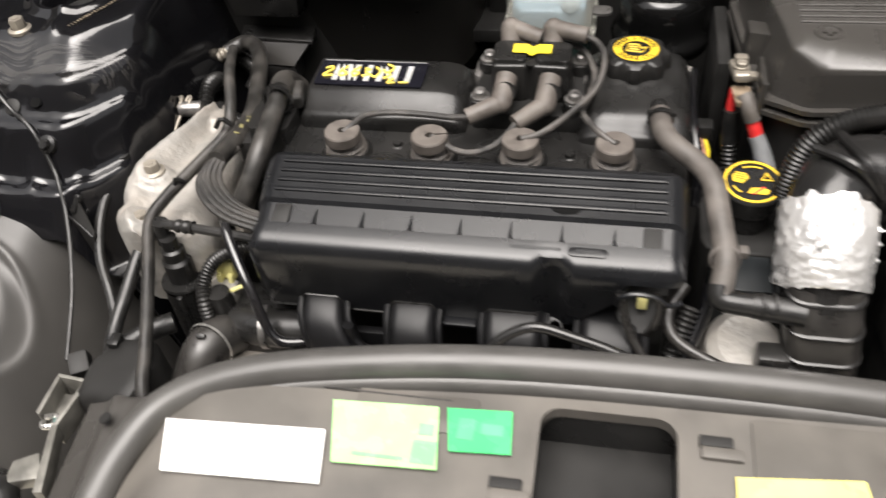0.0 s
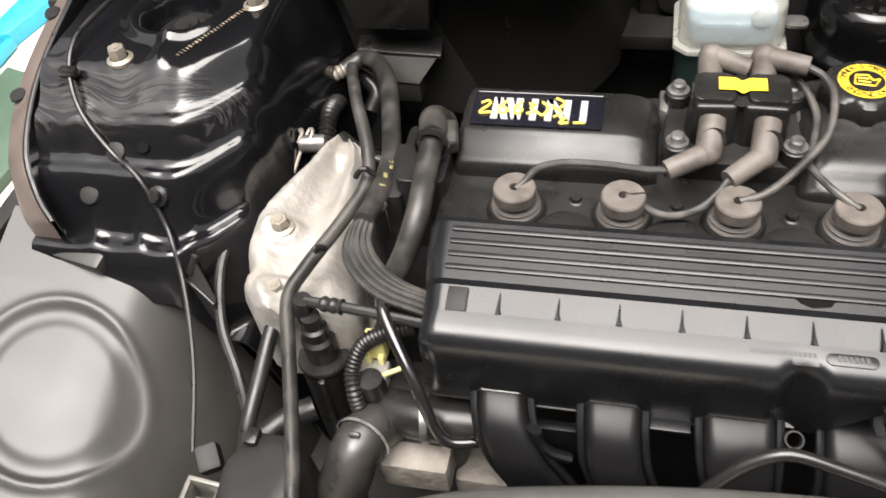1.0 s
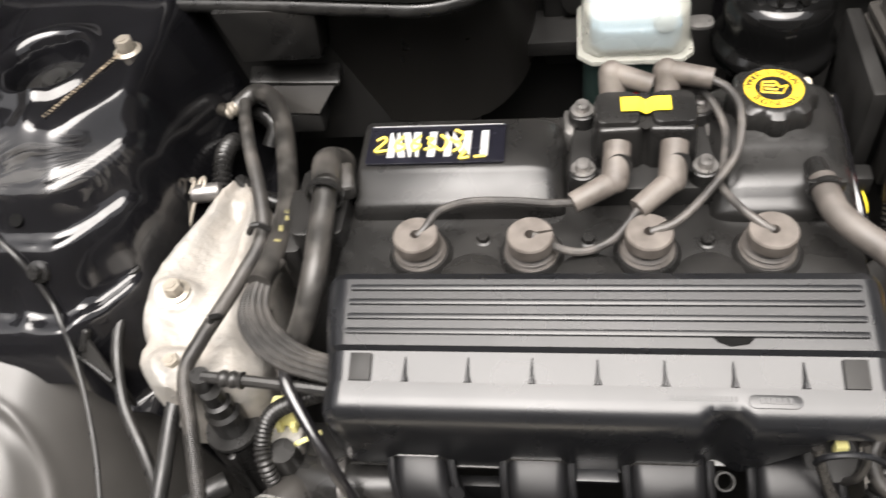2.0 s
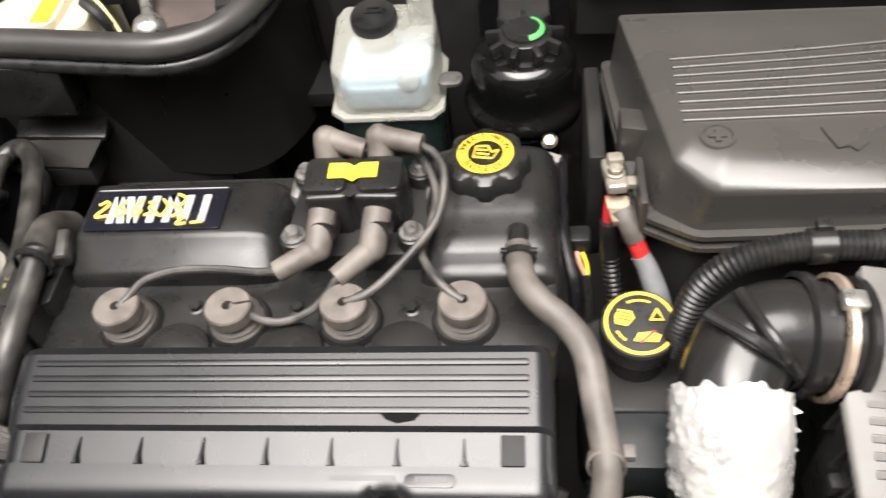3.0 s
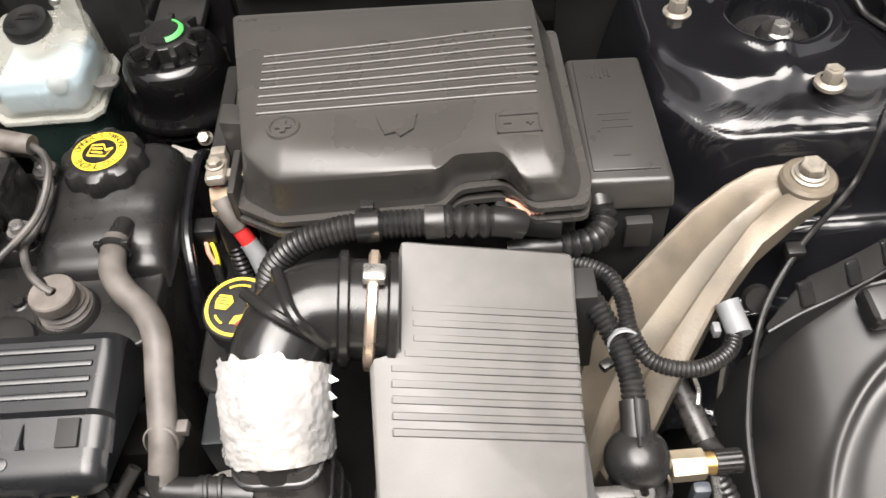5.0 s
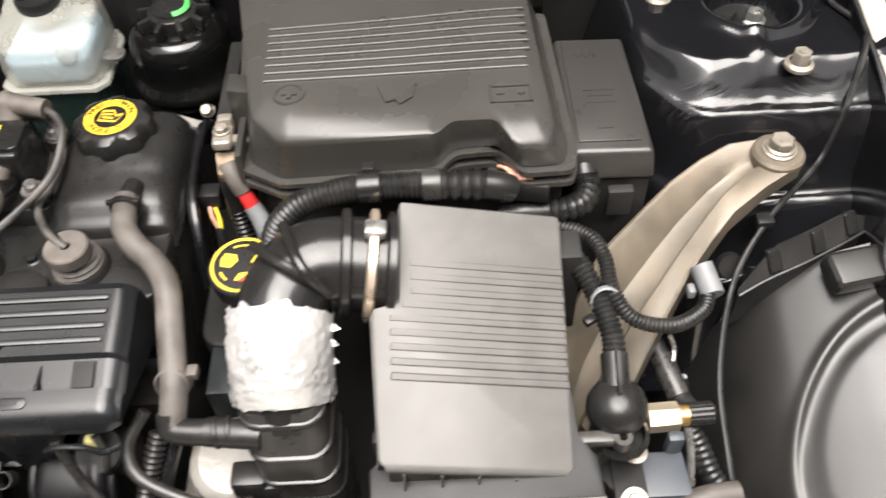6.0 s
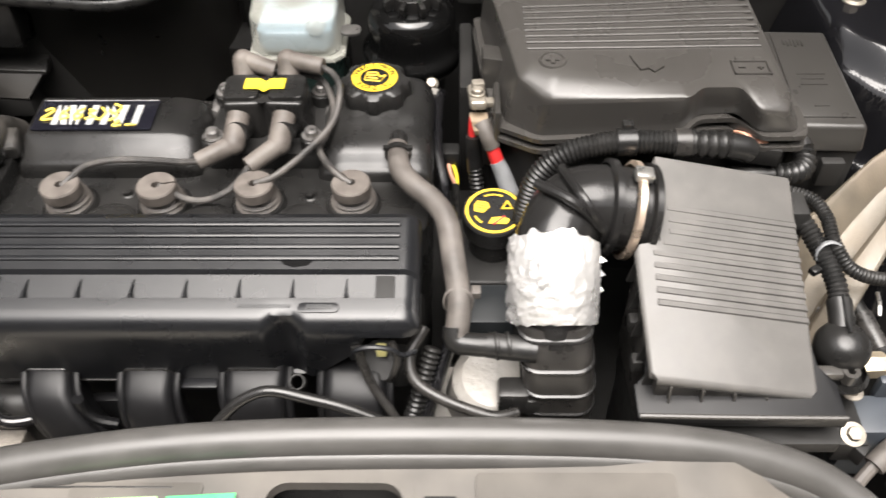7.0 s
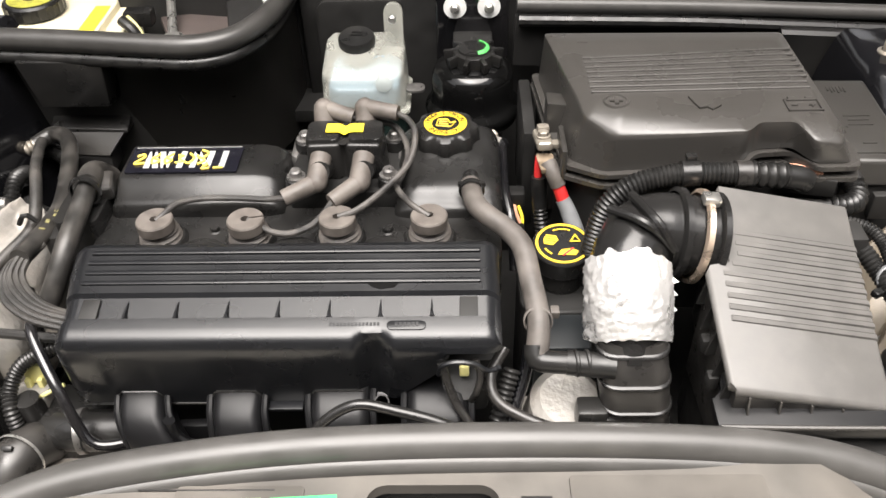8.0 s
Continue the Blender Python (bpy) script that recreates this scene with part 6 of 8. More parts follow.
def build_wings():
    # flanged gutter and the outer wing beyond it
    def wing(name, sgn, pts, width, material, label):
        t = thing(name, pts[len(pts) // 2], label, "wing")
        c = spline(pts, 0.02)
        secs = []
        for p in c:
            secs.append([(p.x, p.y, p.z - 0.06), (p.x, p.y, p.z - 0.004), (p.x + sgn * 0.004, p.y, p.z), (p.x + sgn * width * 0.6, p.y, p.z - 0.006), (p.x + sgn * width, p.y, p.z - 0.05),
                         (p.x + sgn * (width + 0.02), p.y, p.z - 0.35), (p.x + sgn * (width - 0.01), p.y, p.z - 0.35), (p.x + sgn * (width - 0.012), p.y, p.z - 0.06)])
        part("panel", loft(secs), material, t, smooth=50)
        walls = []
        for p in c:
            a, d = p.x - sgn * 0.005, p.x - sgn * 0.011
            walls.append([(a, p.y, p.z + 0.005), (a - sgn * 0.002, p.y, p.z + 0.005), (d - sgn * 0.002, p.y, p.z - 0.09), (d, p.y, p.z - 0.09)])
        part("inner_flange", loft(walls), M_PAINT, t, "glossy black inner flange")
        part("edge_trim", tube([(p[0] - sgn * 0.003, p[1], p[2] + 0.001) for p in pts], 0.0035, 8, 0.01), M_RUBBER, t, "black edge trim")
        return t
    lp = [(-0.606, 0.42, 0.90), (-0.614, 0.30, 0.885), (-0.618, 0.183, 0.862), (-0.620, 0.08, 0.832), (-0.608, 0.005, 0.802), (-0.590, -0.03, 0.775), (-0.575, -0.045, 0.757)]
    t = wing("front_wing", -1, lp, 0.036, M_WINE, "grey-brown painted front wing edge beside the bay")
    for p in ((-0.634, 0.155, 0.853), (-0.636, 0.060, 0.822)):
        part("plug", lathe([(0.009, 0), (0.008, 0.0015), (0, 0.002)], p, 20, rot(14, 0, 0)), M_PLASTIC, t)
    rp = [(0.838, 0.42, 0.870), (0.838, 0.30, 0.858), (0.836, 0.20, 0.842), (0.838, 0.10, 0.815), (0.832, 0.03, 0.775), (0.822, -0.01, 0.740), (0.83, -0.06, 0.715)]
    t = wing("front_wing", 1, rp, 0.05, mat("pale_beige_paint", (0.52, 0.48, 0.43), 0.35, 0.2, scale=20, vary=0.1, bump=0.05), "pale beige painted front wing edge beside the bay")
    part("plug", lathe([(0.010, 0), (0.009, 0.0015), (0, 0.002)], (0.853, 0.135, 0.826), 20, rot(12, 0, 0)), M_BOLT, t)


def build_outside():
    t = thing("blue_plastic_tray", (-1.79, 1.34, 0.0), "bright cyan plastic piece lying on the pale floor", "plastic tray")
    b = slab([(-1.86, 1.18), (-1.78, 1.22), (-1.72, 1.46), (-1.64, 1.80), (-1.74, 1.84), (-1.84, 1.50)], 0.0, 0.05, 0.008)
    part("body", b, M_CYAN, t)
    for k in range(2):
        part("prong", box((-1.83 + 0.05 * k, 1.15 + 0.02 * k, 0.02), (0.022, 0.10, 0.03), 0.005), M_CYAN, t)
    b = slab([(-1.75, 0.60), (-1.50, 0.50), (-1.46, 1.02), (-1.72, 1.10)], 0.0, 0.03, 0.006)
    solo("green_mat", b, mat("dark_green_rubber", (0.05, 0.09, 0.06), 0.6, scale=10, vary=0.2), "dark green rubber mat lying on the floor", "mat")


build_towers()
build_wing_covers()
build_aprons()
build_wings()
build_outside()


# ---- left end of the engine: mount, hoses, filter, latch ----
def build_engine_mount():
    t = thing("engine_mount", (-0.33, 0.0, 0.60), "pale rough cast aluminium engine mount with two bolts", "engine mount")
    # cast arm: a rounded boss at the rear, a rib down its outer edge, a sunken web and a flank falling to the engine
    outer = [(0.122, -0.342), (0.112, -0.352), (0.060, -0.372), (0.020, -0.387), (0.000, -0.391), (-0.030, -0.388), (-0.055, -0.381), (-0.082, -0.374), (-0.102, -0.356), (-0.108, -0.340)]
    inner = [(0.122, -0.322), (0.112, -0.308), (0.085, -0.292), (0.040, -0.282), (0.000, -0.276), (-0.050, -0.271), (-0.088, -0.262), (-0.102, -0.272), (-0.108, -0.300)]

    def edge_x(table, y):
        for (ya, xa), (yb, xb) in zip(table, table[1:]):
            if yb <= y <= ya:
                return xa + (xb - xa) * (ya - y) / (ya - yb)
        return table[-1][1]

    def cast_height(x, y, s):
        z = 0.732 - 0.005 * step(0.02, 0.12, y)
        z += 0.010 * math.exp(-((s - 0.16) / 0.13) ** 2)
        z -= 0.010 * math.exp(-((s - 0.46) / 0.16) ** 2) * step(-0.02, 0.03, y) * (1 - step(0.085, 0.105, y))
        z += 0.006 * math.exp(-((s - 0.70) / 0.07) ** 2) * step(-0.06, 0.0, y)
        z -= 0.022 * step(0.72, 1.0, s) * (1 - step(0.07, 0.11, y))
        z += 0.009 * (1 - step(0.015, 0.024, math.hypot(x + 0.354, y + 0.016)))
        z += 0.008 * (1 - step(0.013, 0.021, math.hypot(x + 0.337, y + 0.085)))
        z -= 0.014 * math.exp(-((x + 0.378) / 0.010) ** 2 - ((y + 0.060) / 0.010) ** 2)
        z -= 0.020 * (1 - step(0.0, 0.07, min(s, 1 - s))) ** 2
        return z + 0.0009 * noise.noise(Vector((x * 140, y * 140, 1.0))) + 0.0014 * noise.noise(Vector((x * 45, y * 45, 4.0)))

    secs = []
    for k in range(73):
        y = 0.122 - 0.230 * k / 72
        xa, xb = edge_x(outer, y), edge_x(inner, y)
        secs.append([(xa + (xb - xa) * q / 28, y, cast_height(xa + (xb - xa) * q / 28, y, q / 28)) for q in range(29)] + [(xb, y, 0.64), (xa, y, 0.64)])
    part("casting", loft(secs), M_CAST, t, smooth=60)
    part("gusset", tube([(-0.372, -0.060, 0.715), (-0.366, -0.078, 0.712), (-0.352, -0.092, 0.716)], 0.008, 12, 0.004), M_CAST, t)
    part("bolt", hexbolt((-0.354, -0.016, 0.741), 0.0085, 0.013, 1.55), M_BOLT, t)
    part("bolt", hexbolt((-0.337, -0.085, 0.736), 0.0075, 0.010, 1.45), M_BOLT, t)
    # stamped wire loop at its rear
    part("bush", lathe([(0, 0), (0.0085, 0), (0.0095, 0.003), (0.0095, 0.024), (0.008, 0.027), (0, 0.027)], (-0.376, 0.106, 0.735), 20, rot(0, 90, 8)), M_DULL, t)
    part("wire_clip", tube([(-0.398, 0.058, 0.690), (-0.392, 0.080, 0.712), (-0.382, 0.108, 0.738), (-0.377, 0.117, 0.745), (-0.373, 0.112, 0.746), (-0.376, 0.102, 0.740)], 0.0019, 8, 0.003), M_BOLT, t)
    part("wire_clip", tube([(-0.388, 0.055, 0.690), (-0.381, 0.080, 0.714), (-0.371, 0.109, 0.739), (-0.366, 0.118, 0.746), (-0.362, 0.112, 0.746), (-0.364, 0.102, 0.740)], 0.0019, 8, 0.003), M_BOLT, t)


def hose(name, pts, r, material, label, category, ribs=0.0, amp=0.0, n=12, flat=1.0):
    return solo(name, tube(pts, r, n, 0.005, ribs, amp, flat), material, label, category)


def build_left_hoses():
    t = thing("vacuum_hose", (-0.33, 0.10, 0.75), "thick black rubber vacuum hose with a steel nipple", "hose")
    part("hose", tube([(-0.362, 0.228, 0.737), (-0.342, 0.243, 0.743), (-0.316, 0.222, 0.749), (-0.296, 0.179, 0.753), (-0.275, 0.107, 0.755), (-0.263, 0.055, 0.763), (-0.260, -0.002, 0.774), (-0.262, -0.034, 0.780)], 0.0098, 16, 0.005), M_DUSTY, t)
    part("nipple", tube([(-0.384, 0.216, 0.728), (-0.374, 0.222, 0.733), (-0.360, 0.229, 0.738)], 0.0088, 14, 0.0025, 0.006, 0.0018), M_BOLT, t, "ribbed steel pipe end")
    for q, size in (((-0.2595, 0.052, 0.7722), (0.004, 0.011, 0.0010)), ((-0.2560, 0.040, 0.7748), (0.003, 0.006, 0.0010)), ((-0.2575, 0.026, 0.7778), (0.004, 0.008, 0.0010)), ((-0.2560, 0.010, 0.7812), (0.006, 0.003, 0.0010))):
        part("paint_mark", box(q, size, 0.0004, r=rot(-10, 20, 12)), M_DAB, t, "pale yellow paint dab")
    t = thing("ribbed_hose_bundle", (-0.25, -0.05, 0.74), "bundle of parallel ribbed black hoses bending under the cover", "hose bundle")
    base = [(-0.260, -0.012, 0.777), (-0.264, -0.038, 0.780), (-0.261, -0.062, 0.779), (-0.246, -0.081, 0.773), (-0.222, -0.094, 0.767), (-0.185, -0.102, 0.762)]
    for k in range(5):
        o = (k - 2) * 0.0054
        pts = [(x + o * 0.75, y + o * 0.65, z - abs(k - 2) * 0.0020) for x, y, z in base]
        part("strand", tube(pts, 0.0036, 8, 0.005, 0.0022, 0.0004), M_DUSTY, t)
    t = thing("coolant_pipe", (-0.30, -0.05, 0.74), "thin black ribbed coolant pipe looping over the mount", "pipe")
    part("pipe", tube([(-0.352, 0.228, 0.742), (-0.342, 0.200, 0.750), (-0.318, 0.140, 0.765), (-0.287, 0.068, 0.774), (-0.276, 0.023, 0.770), (-0.284, -0.026, 0.772), (-0.306, -0.076, 0.762), (-0.318, -0.100, 0.748), (-0.312, -0.135, 0.724), (-0.300, -0.183, 0.700), (-0.289, -0.222, 0.688), (-0.284, -0.250, 0.672), (-0.281, -0.268, 0.620)], 0.0066, 12, 0.005, 0.0016, 0.0003), M_DUSTY, t)
    for p, q in (((-0.284, 0.020, 0.779), (-0.266, 0.022, 0.781)), ((-0.300, -0.064, 0.765), (-0.292, -0.058, 0.768))):
        part("tie", tube([p, ((p[0] + q[0]) / 2, p[1], p[2] + 0.012), q], 0.0028, 8), M_PLASTIC, t)
    t = thing("breather_hose", (-0.22, 0.0, 0.76), "grey-black rubber breather hose with elbow and clip", "hose")
    part("elbow", tube([(-0.222, 0.104, 0.772), (-0.222, 0.086, 0.793), (-0.218, 0.066, 0.803), (-0.2145, 0.048, 0.807)], 0.0150, 18, 0.004, radius=lambda k: 0.0165 - 0.0045 * k), M_DUSTY, t)
    part("elbow_block", box((-0.210, 0.062, 0.795), (0.030, 0.030, 0.018), 0.005, 3, r=rot(8, 0, 10)), M_DUSTY, t)
    part("clip", lathe([(0.014, -0.003), (0.0165, -0.002), (0.0160, 0.002), (0.014, 0.003)], (-0.2140, 0.038, 0.8065), 24, rot(84, 0, 0)), M_PLASTIC, t)
    part("hose", tube([(-0.2142, 0.050, 0.807), (-0.2138, 0.012, 0.800), (-0.2125, -0.032, 0.794), (-0.220, -0.056, 0.772), (-0.236, -0.074, 0.742)], 0.0104, 16, 0.005), M_DUSTY, t)
    part("guard", slab(rrect(-0.258, 0.005, -0.240, 0.075, 0.004), 0.72, 0.772, 0.004), M_PLASTIC, t)
    # purge line running under the cover
    t = thing("purge_line", (-0.26, -0.105, 0.74), "thin black plastic purge line with a pushed-on elbow", "pipe")
    part("line", tube([(-0.300, -0.1045, 0.753), (-0.255, -0.108, 0.7525), (-0.190, -0.114, 0.750)], 0.0048, 10, 0.006), M_PLASTIC, t)
    part("collar", tube([(-0.286, -0.1055, 0.753), (-0.266, -0.107, 0.7528)], 0.0072, 12, 0.004, 0.008, 0.0018), M_PLASTIC, t)
    part("elbow", tube([(-0.302, -0.1045, 0.7555), (-0.304, -0.105, 0.744), (-0.303, -0.107, 0.730)], 0.0080, 12, 0.004), M_PLASTIC, t)
    # dipstick-like tube
    t = thing("thin_metal_tube", (-0.19, -0.15, 0.67), "thin shiny black metal tube slanting past the cover", "tube")
    part("tube", tube([(-0.240, -0.060, 0.735), (-0.236, -0.090, 0.752), (-0.228, -0.113, 0.756), (-0.199, -0.153, 0.731), (-0.183, -0.171, 0.694), (-0.172, -0.178, 0.680), (-0.155, -0.176, 0.675), (-0.13, -0.165, 0.672)], 0.0052, 12, 0.005), M_PAINT, t)
    hose("corrugated_conduit", [(-0.272, -0.030, 0.735), (-0.262, -0.055, 0.728), (-0.245, -0.082, 0.720), (-0.232, -0.100, 0.712)], 0.0072, M_PLASTIC, "thin black corrugated wiring conduit behind the mount", "conduit", 0.004, 0.0014)
    hose("corrugated_conduit", [(-0.205, -0.108, 0.738), (-0.230, -0.112, 0.730), (-0.252, -0.118, 0.716), (-0.260, -0.134, 0.700), (-0.256, -0.150, 0.688), (-0.25, -0.16, 0.66)], 0.0075, M_PLASTIC, "black corrugated wiring conduit bending down beside the cover", "conduit", 0.004, 0.0014)
    hose("rubber_hose", [(-0.338, -0.090, 0.712), (-0.342, -0.108, 0.706), (-0.345, -0.145, 0.688), (-0.348, -0.185, 0.668), (-0.350, -0.215, 0.64)], 0.0072, M_RUBBER, "short black rubber hose below the engine mount", "hose")
    hose("rubber_hose", [(-0.300, -0.150, 0.655), (-0.322, -0.165, 0.655), (-0.338, -0.185, 0.655)], 0.011, M_RUBBER, "short black rubber hose running into the end box", "hose")
    # valve canister with collar
    t = thing("purge_valve", (-0.297, -0.115, 0.60), "black plastic purge valve with a stepped neck and collar", "valve")
    part("neck", lathe([(0, 0.058), (0.0085, 0.058), (0.0085, 0.044), (0.0115, 0.042), (0.0115, 0.030), (0.0150, 0.027), (0.0150, 0.0)], (-0.297, -0.110, 0.682), 24), M_PLASTIC, t)
    part("collar", lathe([(0, 0.006), (0.0225, 0.006), (0.0235, 0.003), (0.022, 0), (0, 0)], (-0.297, -0.112, 0.678), 32), M_PLASTIC, t)
    part("body", lathe([(0.020, 0), (0.020, -0.12), (0, -0.12)], (-0.297, -0.116, 0.679), 28), M_PLASTIC, t)
    part("rib", box((-0.292, -0.137, 0.64), (0.006, 0.006, 0.08), 0.002), M_PLASTIC, t)
    # big radiator hose
    t = thing("radiator_hose", (-0.26, -0.20, 0.55), "large black radiator hose with a spring clamp", "hose")
    part("hose", tube([(-0.232, -0.140, 0.640), (-0.241, -0.164, 0.657), (-0.249, -0.184, 0.660), (-0.256, -0.201, 0.645), (-0.264, -0.210, 0.62), (-0.268, -0.212, 0.56)], 0.0225, 24, 0.006), M_PIPE, t)
    part("clamp", lathe([(0.0246, -0.0015), (0.0254, -0.001), (0.0254, 0.001), (0.0246, 0.0015)], (-0.2465, -0.178, 0.661), 32, rot(78, 0, -14)), M_STEEL, t)
    part("clamp_ear", box((-0.247, -0.186, 0.684), (0.010, 0.005, 0.006), 0.002, r=rot(30, 0, 0)), M_PLASTIC, t)
    # thermostat housing
    t = thing("thermostat_housing", (-0.215, -0.13, 0.58), "black plastic thermostat housing with pipe stubs", "housing")
    part("body", slab(rrect(-0.262, -0.160, -0.165, -0.100, 0.014), 0.58, 0.672, 0.008, 3), M_PLASTIC, t)
    part("stub", tube([(-0.235, -0.140, 0.655), (-0.200, -0.150, 0.662), (-0.150, -0.150, 0.664)], 0.020, 20, 0.006), M_PLASTIC, t)
    part("collar", lathe([(0.020, -0.004), (0.0222, -0.003), (0.0222, 0.003), (0.020, 0.004)], (-0.196, -0.1505, 0.6625), 28, rot(0, 90, 8)), M_DULL, t)
    part("sensor", lathe([(0, 0.022), (0.011, 0.022), (0.013, 0.010), (0.013, 0)], (-0.245, -0.137, 0.672), 20), M_PLASTIC, t)
    # pale yellow connector and sensor below the mount
    t = thing("sensor_connector", (-0.245, -0.10, 0.66), "pale yellow wiring connector with a white sensor body", "connector")
    part("plug", box((-0.246, -0.105, 0.700), (0.020, 0.016, 0.026), 0.003), M_PALEY, t)
    part("prong", box((-0.252, -0.115, 0.690), (0.005, 0.006, 0.014), 0.001), M_PALEY, t)
    part("prong", box((-0.240, -0.115, 0.690), (0.005, 0.006, 0.014), 0.001), M_PALEY, t)
    part("sensor_body", box((-0.250, -0.122, 0.676), (0.034, 0.022, 0.022), 0.005), M_CAST, t)
    part("wire", tube([(-0.240, -0.128, 0.684), (-0.228, -0.125, 0.690), (-0.215, -0.120, 0.694)], 0.0022, 8), M_PALEY, t)
    # engine casting in the depths, the block's shade put into its near-black colour
    t = thing("engine_block", (-0.05, 0.0, 0.42), "rough grey cast engine block below the intake, its body near black for shade", "engine block")
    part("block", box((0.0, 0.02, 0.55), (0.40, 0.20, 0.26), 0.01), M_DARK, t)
    part("flange", box((-0.205, -0.158, 0.612), (0.062, 0.055, 0.040), 0.006), mat("dirty_cast", (0.19, 0.172, 0.15), 0.7, 0.2, scale=50, vary=0.4, bump=1.0, fine=140, bump_d=0.002, dust=0.4), t)
    part("flange", box((-0.150, -0.140, 0.575), (0.050, 0.060, 0.030), 0.006), bpy.data.materials["dirty_cast"], t)
    part("side_plate", box((-0.285, -0.06, 0.66), (0.05, 0.09, 0.03), 0.006), bpy.data.materials["dirty_cast"], t)
    # wire along the left wing
    t = thing("wing_cable", (-0.45, -0.05, 0.70), "thin black bonnet release cable clipped along the wing", "cable")
    lift = [(-0.575, 0.32, 0.872), (-0.566, 0.22, 0.869), (-0.562, 0.165, 0.868), (-0.572, 0.090, 0.862), (-0.552, 0.036, 0.824), (-0.478, -0.015, 0.762), (-0.445, -0.063, 0.716), (-0.420, -0.130, 0.672), (-0.405, -0.200, 0.634)]
    route = []
    for p in spline(lift, 0.02):
        zz = tower_height(-p.x - 0.405, p.y, 0.852, 0.070, 0.088, 0.165, 0.040) if p.y > -0.07 else p.z
        route.append((p.x, p.y, max(p.z, zz + 0.004)))
    part("cable", tube(route, 0.0026, 8, 0.006), M_RUBBER, t)
    part("clip", box((-0.568, 0.064, 0.850), (0.018, 0.010, 0.010), 0.003), M_PLASTIC, t)
    part("clip", box((-0.474, -0.010, 0.760), (0.014, 0.012, 0.012), 0.003), M_PLASTIC, t)
    t = thing("abs_wire", (-0.40, -0.06, 0.68), "black taped wiring loom hanging beside the mount", "wiring loom")
    part("loom", tube([(-0.408, 0.030, 0.728), (-0.413, 0.008, 0.722), (-0.418, -0.040, 0.704), (-0.405, -0.090, 0.682), (-0.380, -0.130, 0.662), (-0.365, -0.16, 0.64)], 0.0052, 10, 0.006), M_RUBBER, t)
    part("bush", lathe([(0, -0.010), (0.009, -0.008), (0.010, 0), (0.009, 0.008), (0, 0.010)], (-0.411, 0.018, 0.728), 16), M_PLASTIC, t)
    # coil of wire behind the mount
    t = thing("coiled_conduit", (-0.36, 0.16, 0.70), "dark corrugated conduit coiled behind the engine mount", "conduit")
    part("conduit", tube([(-0.372, 0.215, 0.70), (-0.362, 0.185, 0.725), (-0.358, 0.155, 0.735), (-0.355, 0.125, 0.725), (-0.350, 0.100, 0.705)], 0.010, 12, 0.005, 0.006, 0.003), M_PLASTIC, t)
    part("pipe", tube([(-0.345, 0.140, 0.715), (-0.315, 0.120, 0.712), (-0.27, 0.115, 0.705), (-0.22, 0.125, 0.70)], 0.009, 12), M_PLASTIC, t)
    part("pipe", tube([(-0.335, 0.215, 0.69), (-0.33, 0.232, 0.705), (-0.35, 0.245, 0.715), (-0.372, 0.245, 0.720)], 0.010, 12), M_PLASTIC, t)


